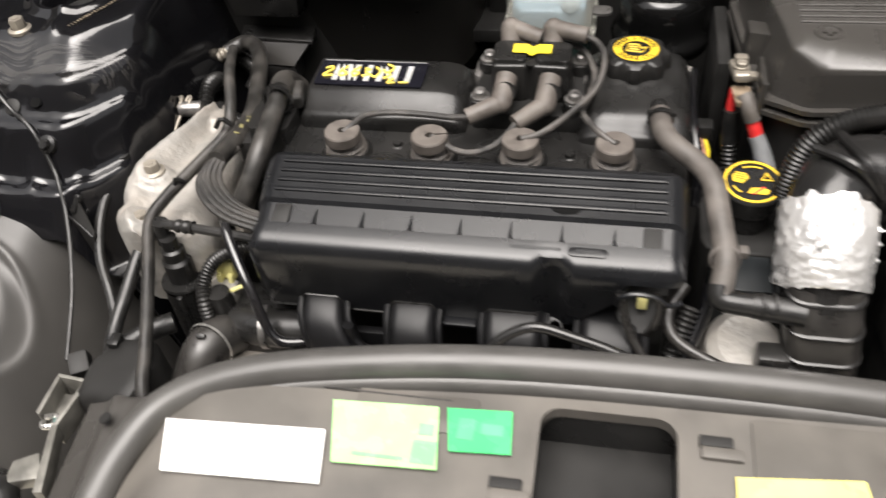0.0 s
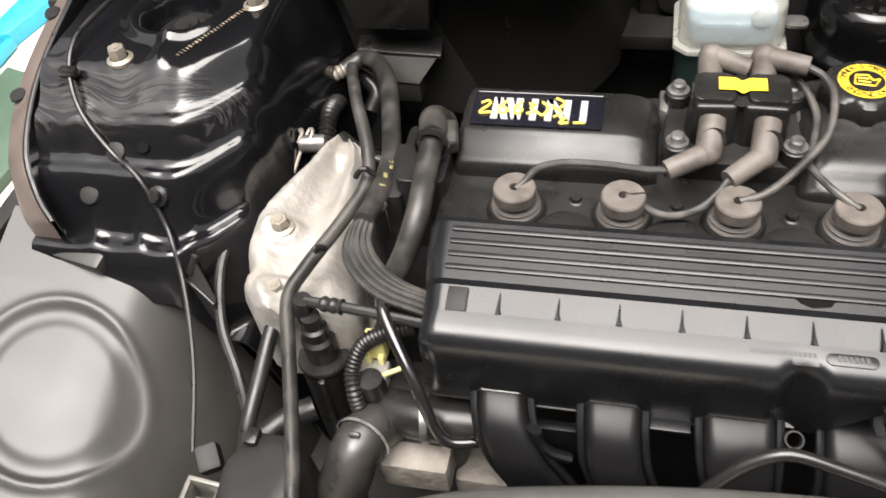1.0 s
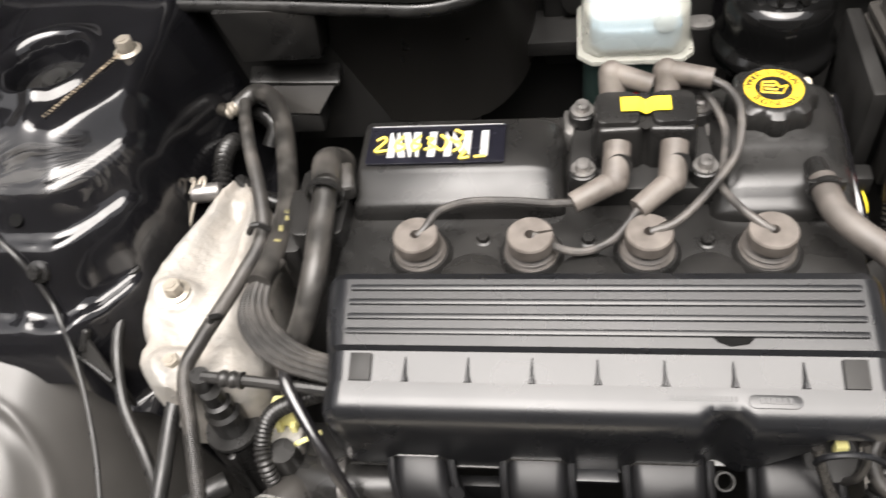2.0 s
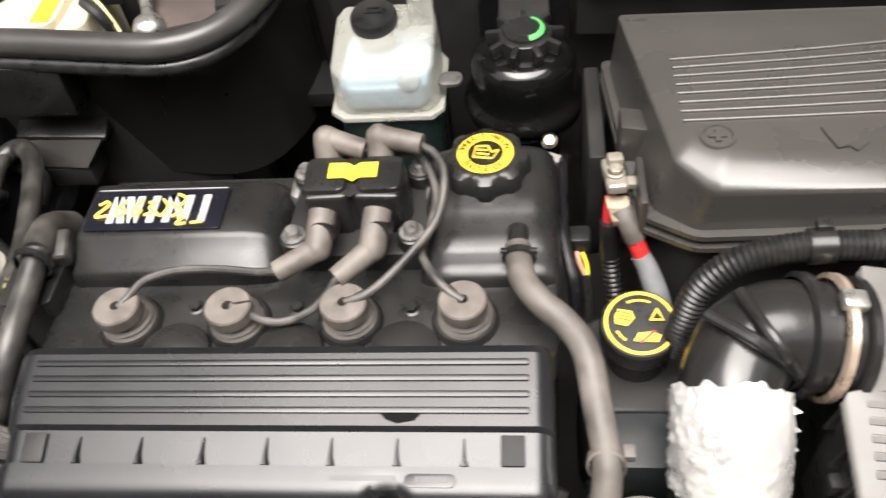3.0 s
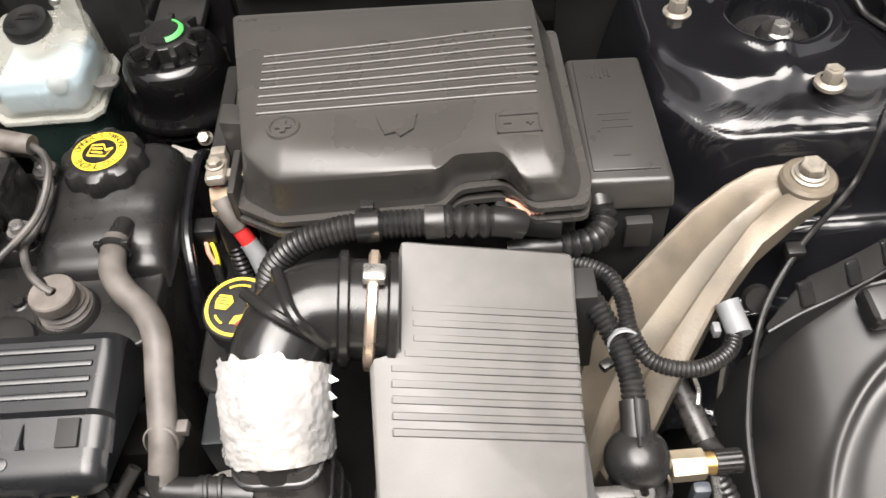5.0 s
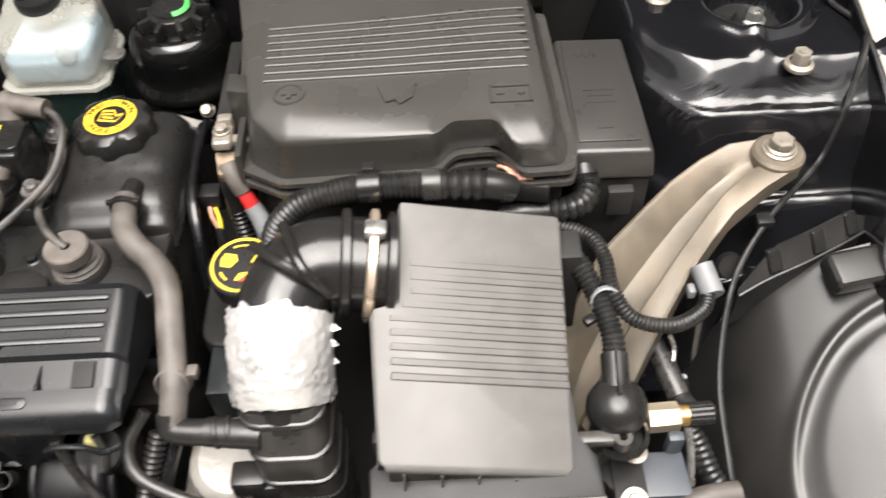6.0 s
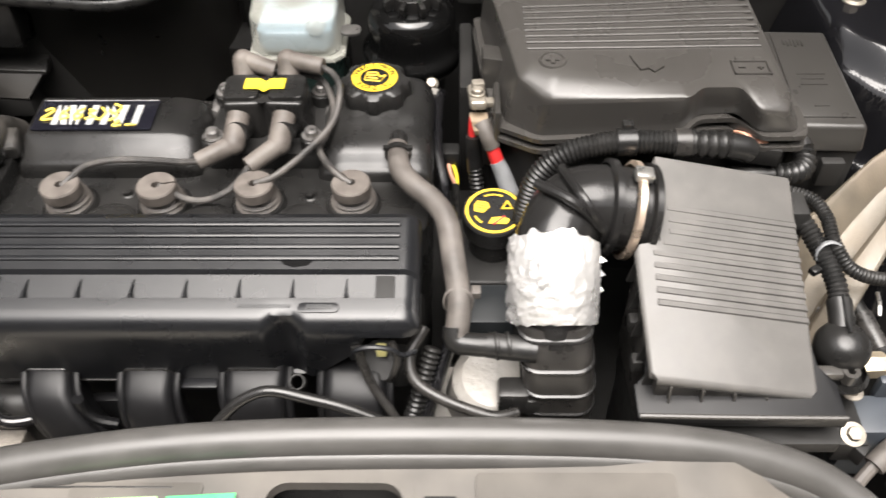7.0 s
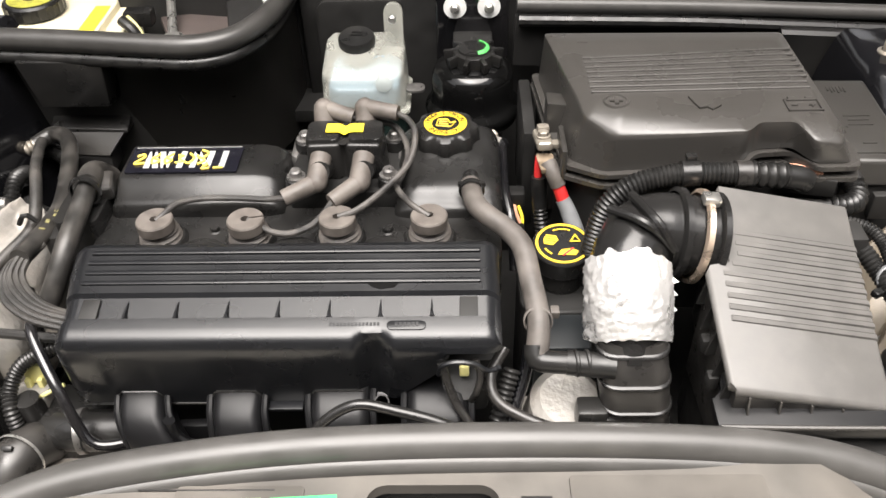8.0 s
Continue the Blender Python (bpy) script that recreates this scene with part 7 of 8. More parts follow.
def build_left_box():
    t = thing("plastic_box", (-0.34, -0.21, 0.55), "dark blue-black plastic end box beside the front panel", "plastic box")
    b = slab([(-0.362, -0.262), (-0.290, -0.268), (-0.276, -0.225), (-0.288, -0.186), (-0.345, -0.180), (-0.366, -0.215)], 0.56, 0.672, 0.020, 4, top=lambda x, y: 0.672 + 0.22 * (x + 0.34) + 0.05 * (y + 0.2), inset=0.004)
    part("body", b, M_DARK, t)
    part("boss", box((-0.337, -0.196, 0.675), (0.012, 0.016, 0.010), 0.003), M_PLASTIC, t)
    # flat black disc painted in place of the hole's shade
    part("hole", lathe([(0, 0), (0.006, 0), (0.006, 0.001), (0, 0.001)], (-0.296, -0.290, 0.6885), 18, rot(0, -16, 0)), M_DARK, t)
    def corner(u, v):
        # u from the outer edge to the seal, v from the rear to the front
        x = -0.352 + 0.020 * v + 0.125 * u
        y = -0.238 - 0.21 * v - 0.01 * u
        z = 0.655 + 0.045 * u + 0.02 * v * u
        z -= 0.05 * max(0.0, 1 - u / 0.10) ** 2
        z += 0.006 * math.exp(-((u - 0.36 - 0.10 * v) / 0.07) ** 2) + 0.004 * math.exp(-((u - 0.70) / 0.05) ** 2)
        z -= 0.03 * max(0.0, 1 - v / 0.10) ** 2
        return (x, y, z)
    solo("corner_panel", sheet(corner, 40, 40, 0.004), M_BOX, "dusty dark grey plastic corner panel below the seal", "corner panel", kind="structure", smooth=60)
    t = thing("latch_bracket", (-0.37, -0.27, 0.60), "bare zinc steel latch bracket with torn edges", "bracket")
    zinc = mat("dull_zinc", (0.15, 0.145, 0.13), 0.42, 0.5, scale=60, vary=0.5, bump=0.5, fine=300)
    part("upright", slab([(-0.387, -0.231), (-0.353, -0.234), (-0.353, -0.238), (-0.387, -0.235)], 0.61, 0.661, 0.001), zinc, t)
    part("side", slab([(-0.356, -0.235), (-0.351, -0.235), (-0.358, -0.292), (-0.363, -0.292)], 0.635, 0.662, 0.001), zinc, t)
    part("side", slab([(-0.388, -0.233), (-0.384, -0.233), (-0.383, -0.278), (-0.388, -0.276)], 0.63, 0.660, 0.001), zinc, t)
    part("arm", slab([(-0.364, -0.288), (-0.357, -0.288), (-0.334, -0.356), (-0.342, -0.358)], 0.645, 0.664, 0.001, top=lambda x, y: 0.662 + 0.05 * (-0.285 - y)), zinc, t)
    part("foot", slab([(-0.389, -0.323), (-0.368, -0.311), (-0.354, -0.336), (-0.386, -0.346)], 0.635, 0.650, 0.002), zinc, t)
    part("plate", slab([(-0.386, -0.240), (-0.360, -0.240), (-0.364, -0.290), (-0.384, -0.280)], 0.630, 0.640, 0.002), mat("dark_zinc", (0.16, 0.155, 0.14), 0.45, 0.6, scale=60, vary=0.4, bump=0.6, fine=300), t)
    part("spring", tube([(-0.382, -0.280, 0.650), (-0.375, -0.288, 0.655), (-0.366, -0.282, 0.652), (-0.371, -0.272, 0.650), (-0.378, -0.278, 0.656)], 0.0028, 8, 0.003), M_STEEL, t)
    part("pivot", lathe([(0, 0), (0.006, 0), (0.006, 0.010), (0, 0.010)], (-0.366, -0.276, 0.640), 16), mat("teal_paint", (0.02, 0.16, 0.16), 0.5), t)
    part("connector", box((-0.385, -0.205, 0.640), (0.020, 0.024, 0.022), 0.003, r=rot(20, 0, 30)), M_DARK, t)
    hose("drain_pipe", [(-0.420, -0.335, 0.60), (-0.405, -0.340, 0.628), (-0.392, -0.350, 0.638), (-0.375, -0.385, 0.63)], 0.017, M_RUBBER, "short black rubber drain pipe at the corner", "pipe")


build_engine_mount()
build_left_hoses()
build_left_box()


# ---- between valve cover and filter box; right flank ----
def build_coolant_tank():
    x, y, z = 0.2685, 0.010, 0.754
    t = thing("coolant_tank", (0.27, 0.03, 0.55), "black coolant expansion tank with a yellow-ringed cap", "coolant tank")
    part("body", slab(rrect(0.225, -0.04, 0.315, 0.05, 0.02), 0.55, 0.705, 0.01, 3), M_DARK, t)
    part("neck", lathe([(0.024, 0), (0.024, 0.03), (0, 0.03)], (x, y, 0.70), 28), M_PLASTIC, t)
    tilt = rot(6, 0, 0)
    cap = part("cap", lathe([(0, -0.024), (0.029, -0.024), (0.0305, -0.020), (0.0305, -0.002), (0.0290, 0.0), (0, 0.0)], (x, y, z), 48, tilt), M_PLASTIC, t)
    ring_print((x, y, z + 0.0003), 0.0248, 0.0275, M_YELLOW, cap, "printed_ring", 0.0006, tilt)
    m0 = Matrix.Translation((x, y, z + 0.0008)) @ tilt
    part("book_symbol", slab([(-0.019, -0.001), (-0.010, -0.003), (-0.004, 0.004), (-0.006, 0.010), (-0.016, 0.012), (-0.019, 0.006)], 0, 0.0005, 0, m=m0), M_YELLOW, cap)
    for k in range(3):
        part("symbol_line", slab([(-0.017, 0.0035 + 0.003 * k), (-0.007, 0.001 + 0.003 * k), (-0.007, 0.0018 + 0.003 * k), (-0.017, 0.0043 + 0.003 * k)], 0.0006, 0.0009, 0, m=m0), M_DARK, cap)
    part("hand_symbol", slab([(-0.006, -0.016), (0.012, -0.017), (0.015, -0.011), (0.008, -0.008), (-0.002, -0.009)], 0, 0.0005, 0, m=m0), M_YELLOW, cap)
    part("cross_bar", slab([(-0.002, -0.017), (0.000, -0.018), (0.011, -0.008), (0.009, -0.007)], 0.0006, 0.0009, 0, m=m0), M_RED, cap)
    for tri in ([(0.007, 0.0015), (0.0185, 0.0015), (0.0175, 0.003), (0.0085, 0.003)], [(0.007, 0.0015), (0.009, 0.0025), (0.0145, 0.0115), (0.0130, 0.0125)], [(0.0185, 0.0015), (0.0172, 0.003), (0.0125, 0.0105), (0.0140, 0.0125)]):
        part("warning_triangle", slab(tri, 0, 0.0005, 0, m=m0), M_YELLOW, cap)
    for k in range(5):
        a = radians(112 - 11 * k)
        part("print_dash", box((x + 0.0195 * math.cos(a), y + 0.0195 * math.sin(a), z + 0.0028), (0.0032, 0.0018, 0.0004), 0, r=tilt @ rot(0, 0, math.degrees(a) - 90)), M_YELLOW, cap)
    for k in range(3):
        a = radians(206 + 11 * k)
        part("print_dash", box((x + 0.0195 * math.cos(a), y + 0.0195 * math.sin(a), z + 0.0002), (0.0030, 0.0018, 0.0004), 0, r=tilt @ rot(0, 0, math.degrees(a) - 90)), M_YELLOW, cap)


def build_breather():
    t = thing("crankcase_hose", (0.21, -0.03, 0.76), "dusty grey-brown rubber breather hose with spring clips", "hose")
    pts = [(0.176, 0.050, 0.801), (0.177, 0.036, 0.801), (0.181, 0.016, 0.801), (0.194, -0.003, 0.800), (0.210, -0.018, 0.797), (0.2235, -0.041, 0.794), (0.230, -0.080, 0.783), (0.2345, -0.110, 0.773), (0.234, -0.126, 0.762), (0.232, -0.138, 0.752)]
    part("hose", tube(pts, 0.0104, 18, 0.005), M_HOSE, t)
    part("clip", lathe([(0.0104, -0.003), (0.0132, -0.002), (0.0132, 0.002), (0.0118, 0.003)], (0.177, 0.040, 0.801), 24, rot(90, 0, 0)), M_PLASTIC, t)
    part("clip_ear", box((0.166, 0.040, 0.808), (0.006, 0.004, 0.005), 0.001), M_PLASTIC, t)
    part("clip_ear", box((0.188, 0.040, 0.808), (0.006, 0.004, 0.005), 0.001), M_PLASTIC, t)
    part("clip", lathe([(0.0118, -0.006), (0.0132, -0.005), (0.0132, 0.005), (0.0118, 0.006)], (0.2343, -0.113, 0.770), 24, rot(58, 0, -6)), M_HOSE, t)
    part("clip_tag", box((0.249, -0.108, 0.775), (0.008, 0.010, 0.008), 0.0015), M_HOSE, t)
    t = thing("breather_elbow", (0.26, -0.145, 0.73), "black plastic breather elbow joining the intake duct", "pipe elbow")
    part("elbow", tube([(0.231, -0.132, 0.758), (0.232, -0.141, 0.750), (0.246, -0.144, 0.749), (0.262, -0.145, 0.749)], 0.0102, 18, 0.004), M_PLASTIC, t)
    part("stub", tube([(0.258, -0.1445, 0.749), (0.300, -0.149, 0.748)], 0.0112, 18, 0.004), M_RUBBER, t)
    for x in (0.266, 0.276):
        part("band", lathe([(0.0112, -0.002), (0.0124, -0.001), (0.0124, 0.001), (0.0112, 0.002)], (x, -0.1455, 0.749), 24, rot(0, 90, 6)), M_RUBBER, t)


def build_terminal():
    t = thing("battery_terminal", (0.255, 0.105, 0.77), "pale zinc battery cable terminal with a hexagon bolt", "cable terminal")
    b = box((0.253, 0.112, 0.812), (0.017, 0.038, 0.010), 0.004, 3, r=rot(-8, 0, 4))
    b = box((0.254, 0.124, 0.817), (0.013, 0.012, 0.010), 0.003, r=rot(-8, 0, 4), bm=b)
    part("block", b, M_BOLT, t)
    part("lug", slab([(0.245, 0.098), (0.263, 0.098), (0.266, 0.076), (0.250, 0.074)], 0.800, 0.806, 0.002, top=lambda x, y: 0.806 - 0.5 * (0.10 - y)), mat("tarnished_lug", (0.20, 0.15, 0.10), 0.45, 0.4), t)
    part("arm", box((0.272, 0.106, 0.810), (0.026, 0.010, 0.006), 0.0015), M_BOLT, t)
    part("bolt", hexbolt((0.253, 0.109, 0.818), 0.0060, 0.006, 1.3, rot(-8, 0, 0)), M_BOLT, t)
    part("stud", tube([(0.266, 0.103, 0.80), (0.266, 0.100, 0.77)], 0.002, 8), M_STEEL, t)
    t = thing("battery_cable", (0.27, 0.07, 0.70), "thick battery cable with red sleeve and grey tape", "cable")
    part("crimp", tube([(0.257, 0.086, 0.801), (0.2625, 0.077, 0.793), (0.268, 0.0725, 0.781)], 0.0085, 14, 0.004), M_HOSE, t)
    part("red_sleeve", tube([(0.267, 0.073, 0.782), (0.270, 0.0705, 0.775), (0.2735, 0.068, 0.766)], 0.0070, 14, 0.004), M_RED, t, "red shrink sleeve")
    part("grey_tape", tube([(0.273, 0.068, 0.766), (0.279, 0.062, 0.755), (0.286, 0.052, 0.738), (0.290, 0.045, 0.722)], 0.0088, 14, 0.004, radius=lambda s: 0.0078 + 0.003 * s), M_GREYTAPE, t, "grey cloth tape")
    t = thing("red_cable", (0.252, 0.09, 0.68), "red battery cable running into a black conduit", "cable")
    part("wire", tube([(0.250, 0.104, 0.796), (0.249, 0.100, 0.785), (0.249, 0.097, 0.772), (0.250, 0.095, 0.765)], 0.0045, 12, 0.004), M_RED, t)
    part("sleeve", tube([(0.250, 0.0965, 0.775), (0.251, 0.092, 0.750), (0.252, 0.088, 0.735)], 0.0085, 12, 0.004), M_RUBBER, t)
    part("conduit", tube([(0.252, 0.089, 0.740), (0.255, 0.080, 0.715), (0.258, 0.072, 0.690)], 0.0085, 12, 0.004, 0.005, 0.002), M_PLASTIC, t)
    t = thing("loose_wires", (0.228, 0.09, 0.70), "thin salmon and yellow wires at a connector", "wires")
    part("connector", box((0.226, 0.104, 0.742), (0.020, 0.018, 0.020), 0.003), M_PLASTIC, t)
    part("wire", tube([(0.224, 0.098, 0.738), (0.226, 0.088, 0.732), (0.231, 0.082, 0.722)], 0.0022, 8), M_COPPER, t)
    part("wire", tube([(0.229, 0.096, 0.736), (0.233, 0.086, 0.728), (0.233, 0.080, 0.718)], 0.0018, 8), M_TAPE, t)
    part("tail", tube([(0.231, 0.083, 0.722), (0.233, 0.07, 0.70), (0.232, 0.05, 0.67)], 0.004, 8), M_PLASTIC, t)
    t = thing("steel_bracket_rod", (0.213, 0.10, 0.70), "black steel rod between valve cover and battery", "rod")
    part("rod", tube([(0.218, 0.190, 0.755), (0.214, 0.170, 0.768), (0.213, 0.100, 0.762), (0.220, 0.056, 0.742), (0.222, 0.03, 0.70)], 0.0052, 10), M_PAINT, t)
    part("nut", hexbolt((0.204, 0.232, 0.738), 0.006, 0.010, 1.3, rot(40, 0, 0)), M_BOLT, t)
    part("braid", slab([(0.186, 0.176), (0.214, 0.168), (0.214, 0.178), (0.188, 0.190)], 0.765, 0.772, 0.002), M_CAST, t)


def build_conduits():
    t = thing("wiring_conduit", (0.42, 0.055, 0.77), "thick black corrugated wiring conduit along the battery box", "conduit")
    part("conduit", tube([(0.296, -0.002, 0.735), (0.298, 0.000, 0.770), (0.307, 0.008, 0.800), (0.328, 0.015, 0.820), (0.358, 0.019, 0.829), (0.390, 0.020, 0.832), (0.440, 0.019, 0.832)], 0.0112, 16, 0.005, 0.0042, 0.0018), M_RUBBER, t)
    part("clip", tube([(0.377, 0.020, 0.8315), (0.394, 0.020, 0.832)], 0.0130, 18, 0.004), M_PLASTIC, t)
    part("clip_ear", box((0.386, 0.027, 0.846), (0.010, 0.008, 0.006), 0.001), M_PLASTIC, t)
    part("coupler", tube([(0.428, 0.019, 0.832), (0.442, 0.019, 0.832)], 0.0130, 18, 0.004), M_PIPE, t)
    part("fat_conduit", tube([(0.440, 0.019, 0.832), (0.478, 0.019, 0.829)], 0.0132, 18, 0.004, 0.009, 0.0028), M_RUBBER, t)
    part("end_cap", tube([(0.476, 0.019, 0.829), (0.490, 0.019, 0.826), (0.498, 0.020, 0.821)], 0.0118, 16, 0.004), M_PLASTIC, t)
    t = thing("fuse_box_conduit", (0.56, 0.05, 0.75), "black corrugated conduit bending into the fuse box", "conduit")
    part("collar", tube([(0.566, 0.074, 0.792), (0.567, 0.064, 0.786)], 0.0125, 16, 0.003), M_PLASTIC, t)
    part("conduit", tube([(0.567, 0.066, 0.787), (0.569, 0.052, 0.783), (0.562, 0.038, 0.781), (0.548, 0.030, 0.783), (0.530, 0.027, 0.785)], 0.0115, 16, 0.004, 0.007, 0.003), M_RUBBER, t)
    part("tail", tube([(0.532, 0.027, 0.785), (0.510, 0.026, 0.786), (0.490, 0.028, 0.784)], 0.0085, 14, 0.004), M_RUBBER, t)
    t = thing("frayed_wires", (0.50, 0.06, 0.79), "copper coloured wires in an open wiring boot", "wires")
    part("boot", slab([(0.480, 0.030), (0.530, 0.020), (0.535, 0.050), (0.482, 0.058)], 0.80, 0.820, 0.003), M_DARK, t)
    for k in range(5):
        part("wire", tube([(0.490 + 0.004 * k, 0.044, 0.824), (0.496 + 0.004 * k, 0.036, 0.828), (0.504 + 0.003 * k, 0.028, 0.823)], 0.0014, 6), M_COPPER, t)
    # sensor loom beside the filter box
    t = thing("sensor_loom", (0.57, -0.05, 0.70), "black corrugated sensor loom with a pale cable tie", "wiring loom")
    part("conduit", tube([(0.530, 0.012, 0.770), (0.543, -0.006, 0.771), (0.554, -0.022, 0.767), (0.566, -0.047, 0.756), (0.573, -0.074, 0.747), (0.573, -0.094, 0.740)], 0.0095, 14, 0.004, 0.0045, 0.0016), M_RUBBER, t)
    part("conduit", tube([(0.540, 0.020, 0.772), (0.563, 0.004, 0.776), (0.573, -0.016, 0.773), (0.577, -0.044, 0.763), (0.592, -0.063, 0.750), (0.624, -0.067, 0.743), (0.652, -0.052, 0.740), (0.662, -0.032, 0.741)], 0.0068, 12, 0.004, 0.0036, 0.0013), M_RUBBER, t)
    part("cable_tie", lathe([(0.0118, -0.003), (0.0132, -0.002), (0.0132, 0.002), (0.0118, 0.003)], (0.571, -0.050, 0.758), 24, rot(65, 0, 0)), M_GREYTAPE, t, "pale grey cable tie")
    part("tie_head", box((0.556, -0.064, 0.752), (0.010, 0.008, 0.007), 0.002, r=rot(0, 0, 30)), M_PLASTIC, t)
    sb = part("sensor_boot", tube([(0.573, -0.090, 0.741), (0.572, -0.108, 0.735), (0.571, -0.118, 0.730)], 0.011, 16, 0.004), M_RUBBER, t)
    part("rib", tube([(0.5725, -0.092, 0.752), (0.5715, -0.110, 0.7475), (0.571, -0.128, 0.744)], 0.0016, 6), M_RUBBER, t)
    part("ball", lathe([(0, -0.024), (0.010, -0.022), (0.018, -0.016), (0.0235, -0.006), (0.0245, 0.002), (0.022, 0.011), (0.016, 0.018), (0.008, 0.0215), (0, 0.0225)], (0.5715, -0.126, 0.720), 32), M_PLASTIC, t, "smooth black rubber ball cover")
    part("skirt", lathe([(0.020, 0), (0.024, -0.006), (0.020, -0.012), (0, -0.012)], (0.574, -0.138, 0.706), 24), M_PLASTIC, t)
    part("connector", tube([(0.664, -0.038, 0.741), (0.662, -0.026, 0.744), (0.658, -0.012, 0.750)], 0.0098, 16, 0.004), M_GREYTAPE, t, "pale grey sensor connector")
    part("connector_latch", box((0.648, -0.030, 0.738), (0.006, 0.010, 0.010), 0.002), M_GREYTAPE, t)
    part("grip", box((0.544, -0.010, 0.735), (0.02, 0.03, 0.10), 0.003), M_DARK, t)


def build_strut_bracket():
    t = thing("bonnet_hinge_bracket", (0.66, 0.02, 0.58), "beige cast metal channel bracket bolted to the tower", "bracket")
    left_edge = [(0.730, 0.097, 0.788), (0.701, 0.096, 0.785), (0.676, 0.088, 0.776), (0.648, 0.074, 0.764), (0.624, 0.058, 0.750), (0.581, 0.029, 0.722), (0.550, -0.015, 0.690), (0.532, -0.060, 0.655)]
    right_edge = [(0.758, 0.066, 0.785), (0.726, 0.053, 0.773), (0.698, 0.038, 0.760), (0.677, 0.019, 0.746), (0.656, -0.003, 0.731), (0.616, -0.055, 0.690), (0.598, -0.078, 0.655), (0.575, -0.108, 0.615)]
    depth = [0.003, 0.012, 0.022, 0.031, 0.037, 0.041, 0.040, 0.038]
    rim = [0.62, 0.62, 0.68, 0.73, 0.74, 0.70, 0.66, 0.62]
    secs = []
    for a, c, d, q in zip(left_edge, right_edge, depth, rim):
        A, C = Vector(a), Vector(c) + Vector((-0.0055, -0.0104, 0.012)) * min(1.0, d / 0.022)
        w = C - A
        def at(k, down, extra=0.0):
            return tuple(A + w * k + Vector((0, 0, -d * down - extra)))
        secs.append([at(0.0, 0.03), at(0.035, -0.02), at(0.09, 0.06), at(0.26, 0.62), at(0.34, 0.94), at(0.40, 1.0), at(q - 0.09, 1.0), at(q - 0.05, 0.9), at(q - 0.012, 0.08), at(q + 0.02, 0.0), at(0.96, 0.0), at(1.0, 0.06),
                     at(1.0, 0.6, 0.014), at(0.8, 1.4, 0.014), at(0.1, 1.4, 0.014), at(0.0, 0.5, 0.012)])
    part("channel", loft(secs), M_BEIGE, t, smooth=26)
    part("eye", lathe([(0, -0.012), (0.0215, -0.012), (0.0235, -0.004), (0.0230, 0.0), (0.0205, 0.0025), (0, 0.0025)], (0.741, 0.081, 0.786), 40), M_BEIGE, t)
    part("washer", lathe([(0.0150, 0), (0.0150, 0.002), (0.0135, 0.003), (0, 0.003)], (0.741, 0.081, 0.7887), 32), M_BOLT, t)
    part("bolt", hexbolt((0.741, 0.081, 0.7915), 0.0105, 0.011, 1.25), M_BOLT, t)
    part("rivet", lathe([(0.010, 0), (0.009, 0.004), (0, 0.005)], (0.600, -0.045, 0.665), 20, rot(-30, 0, 0)), M_GREYTAPE, t)


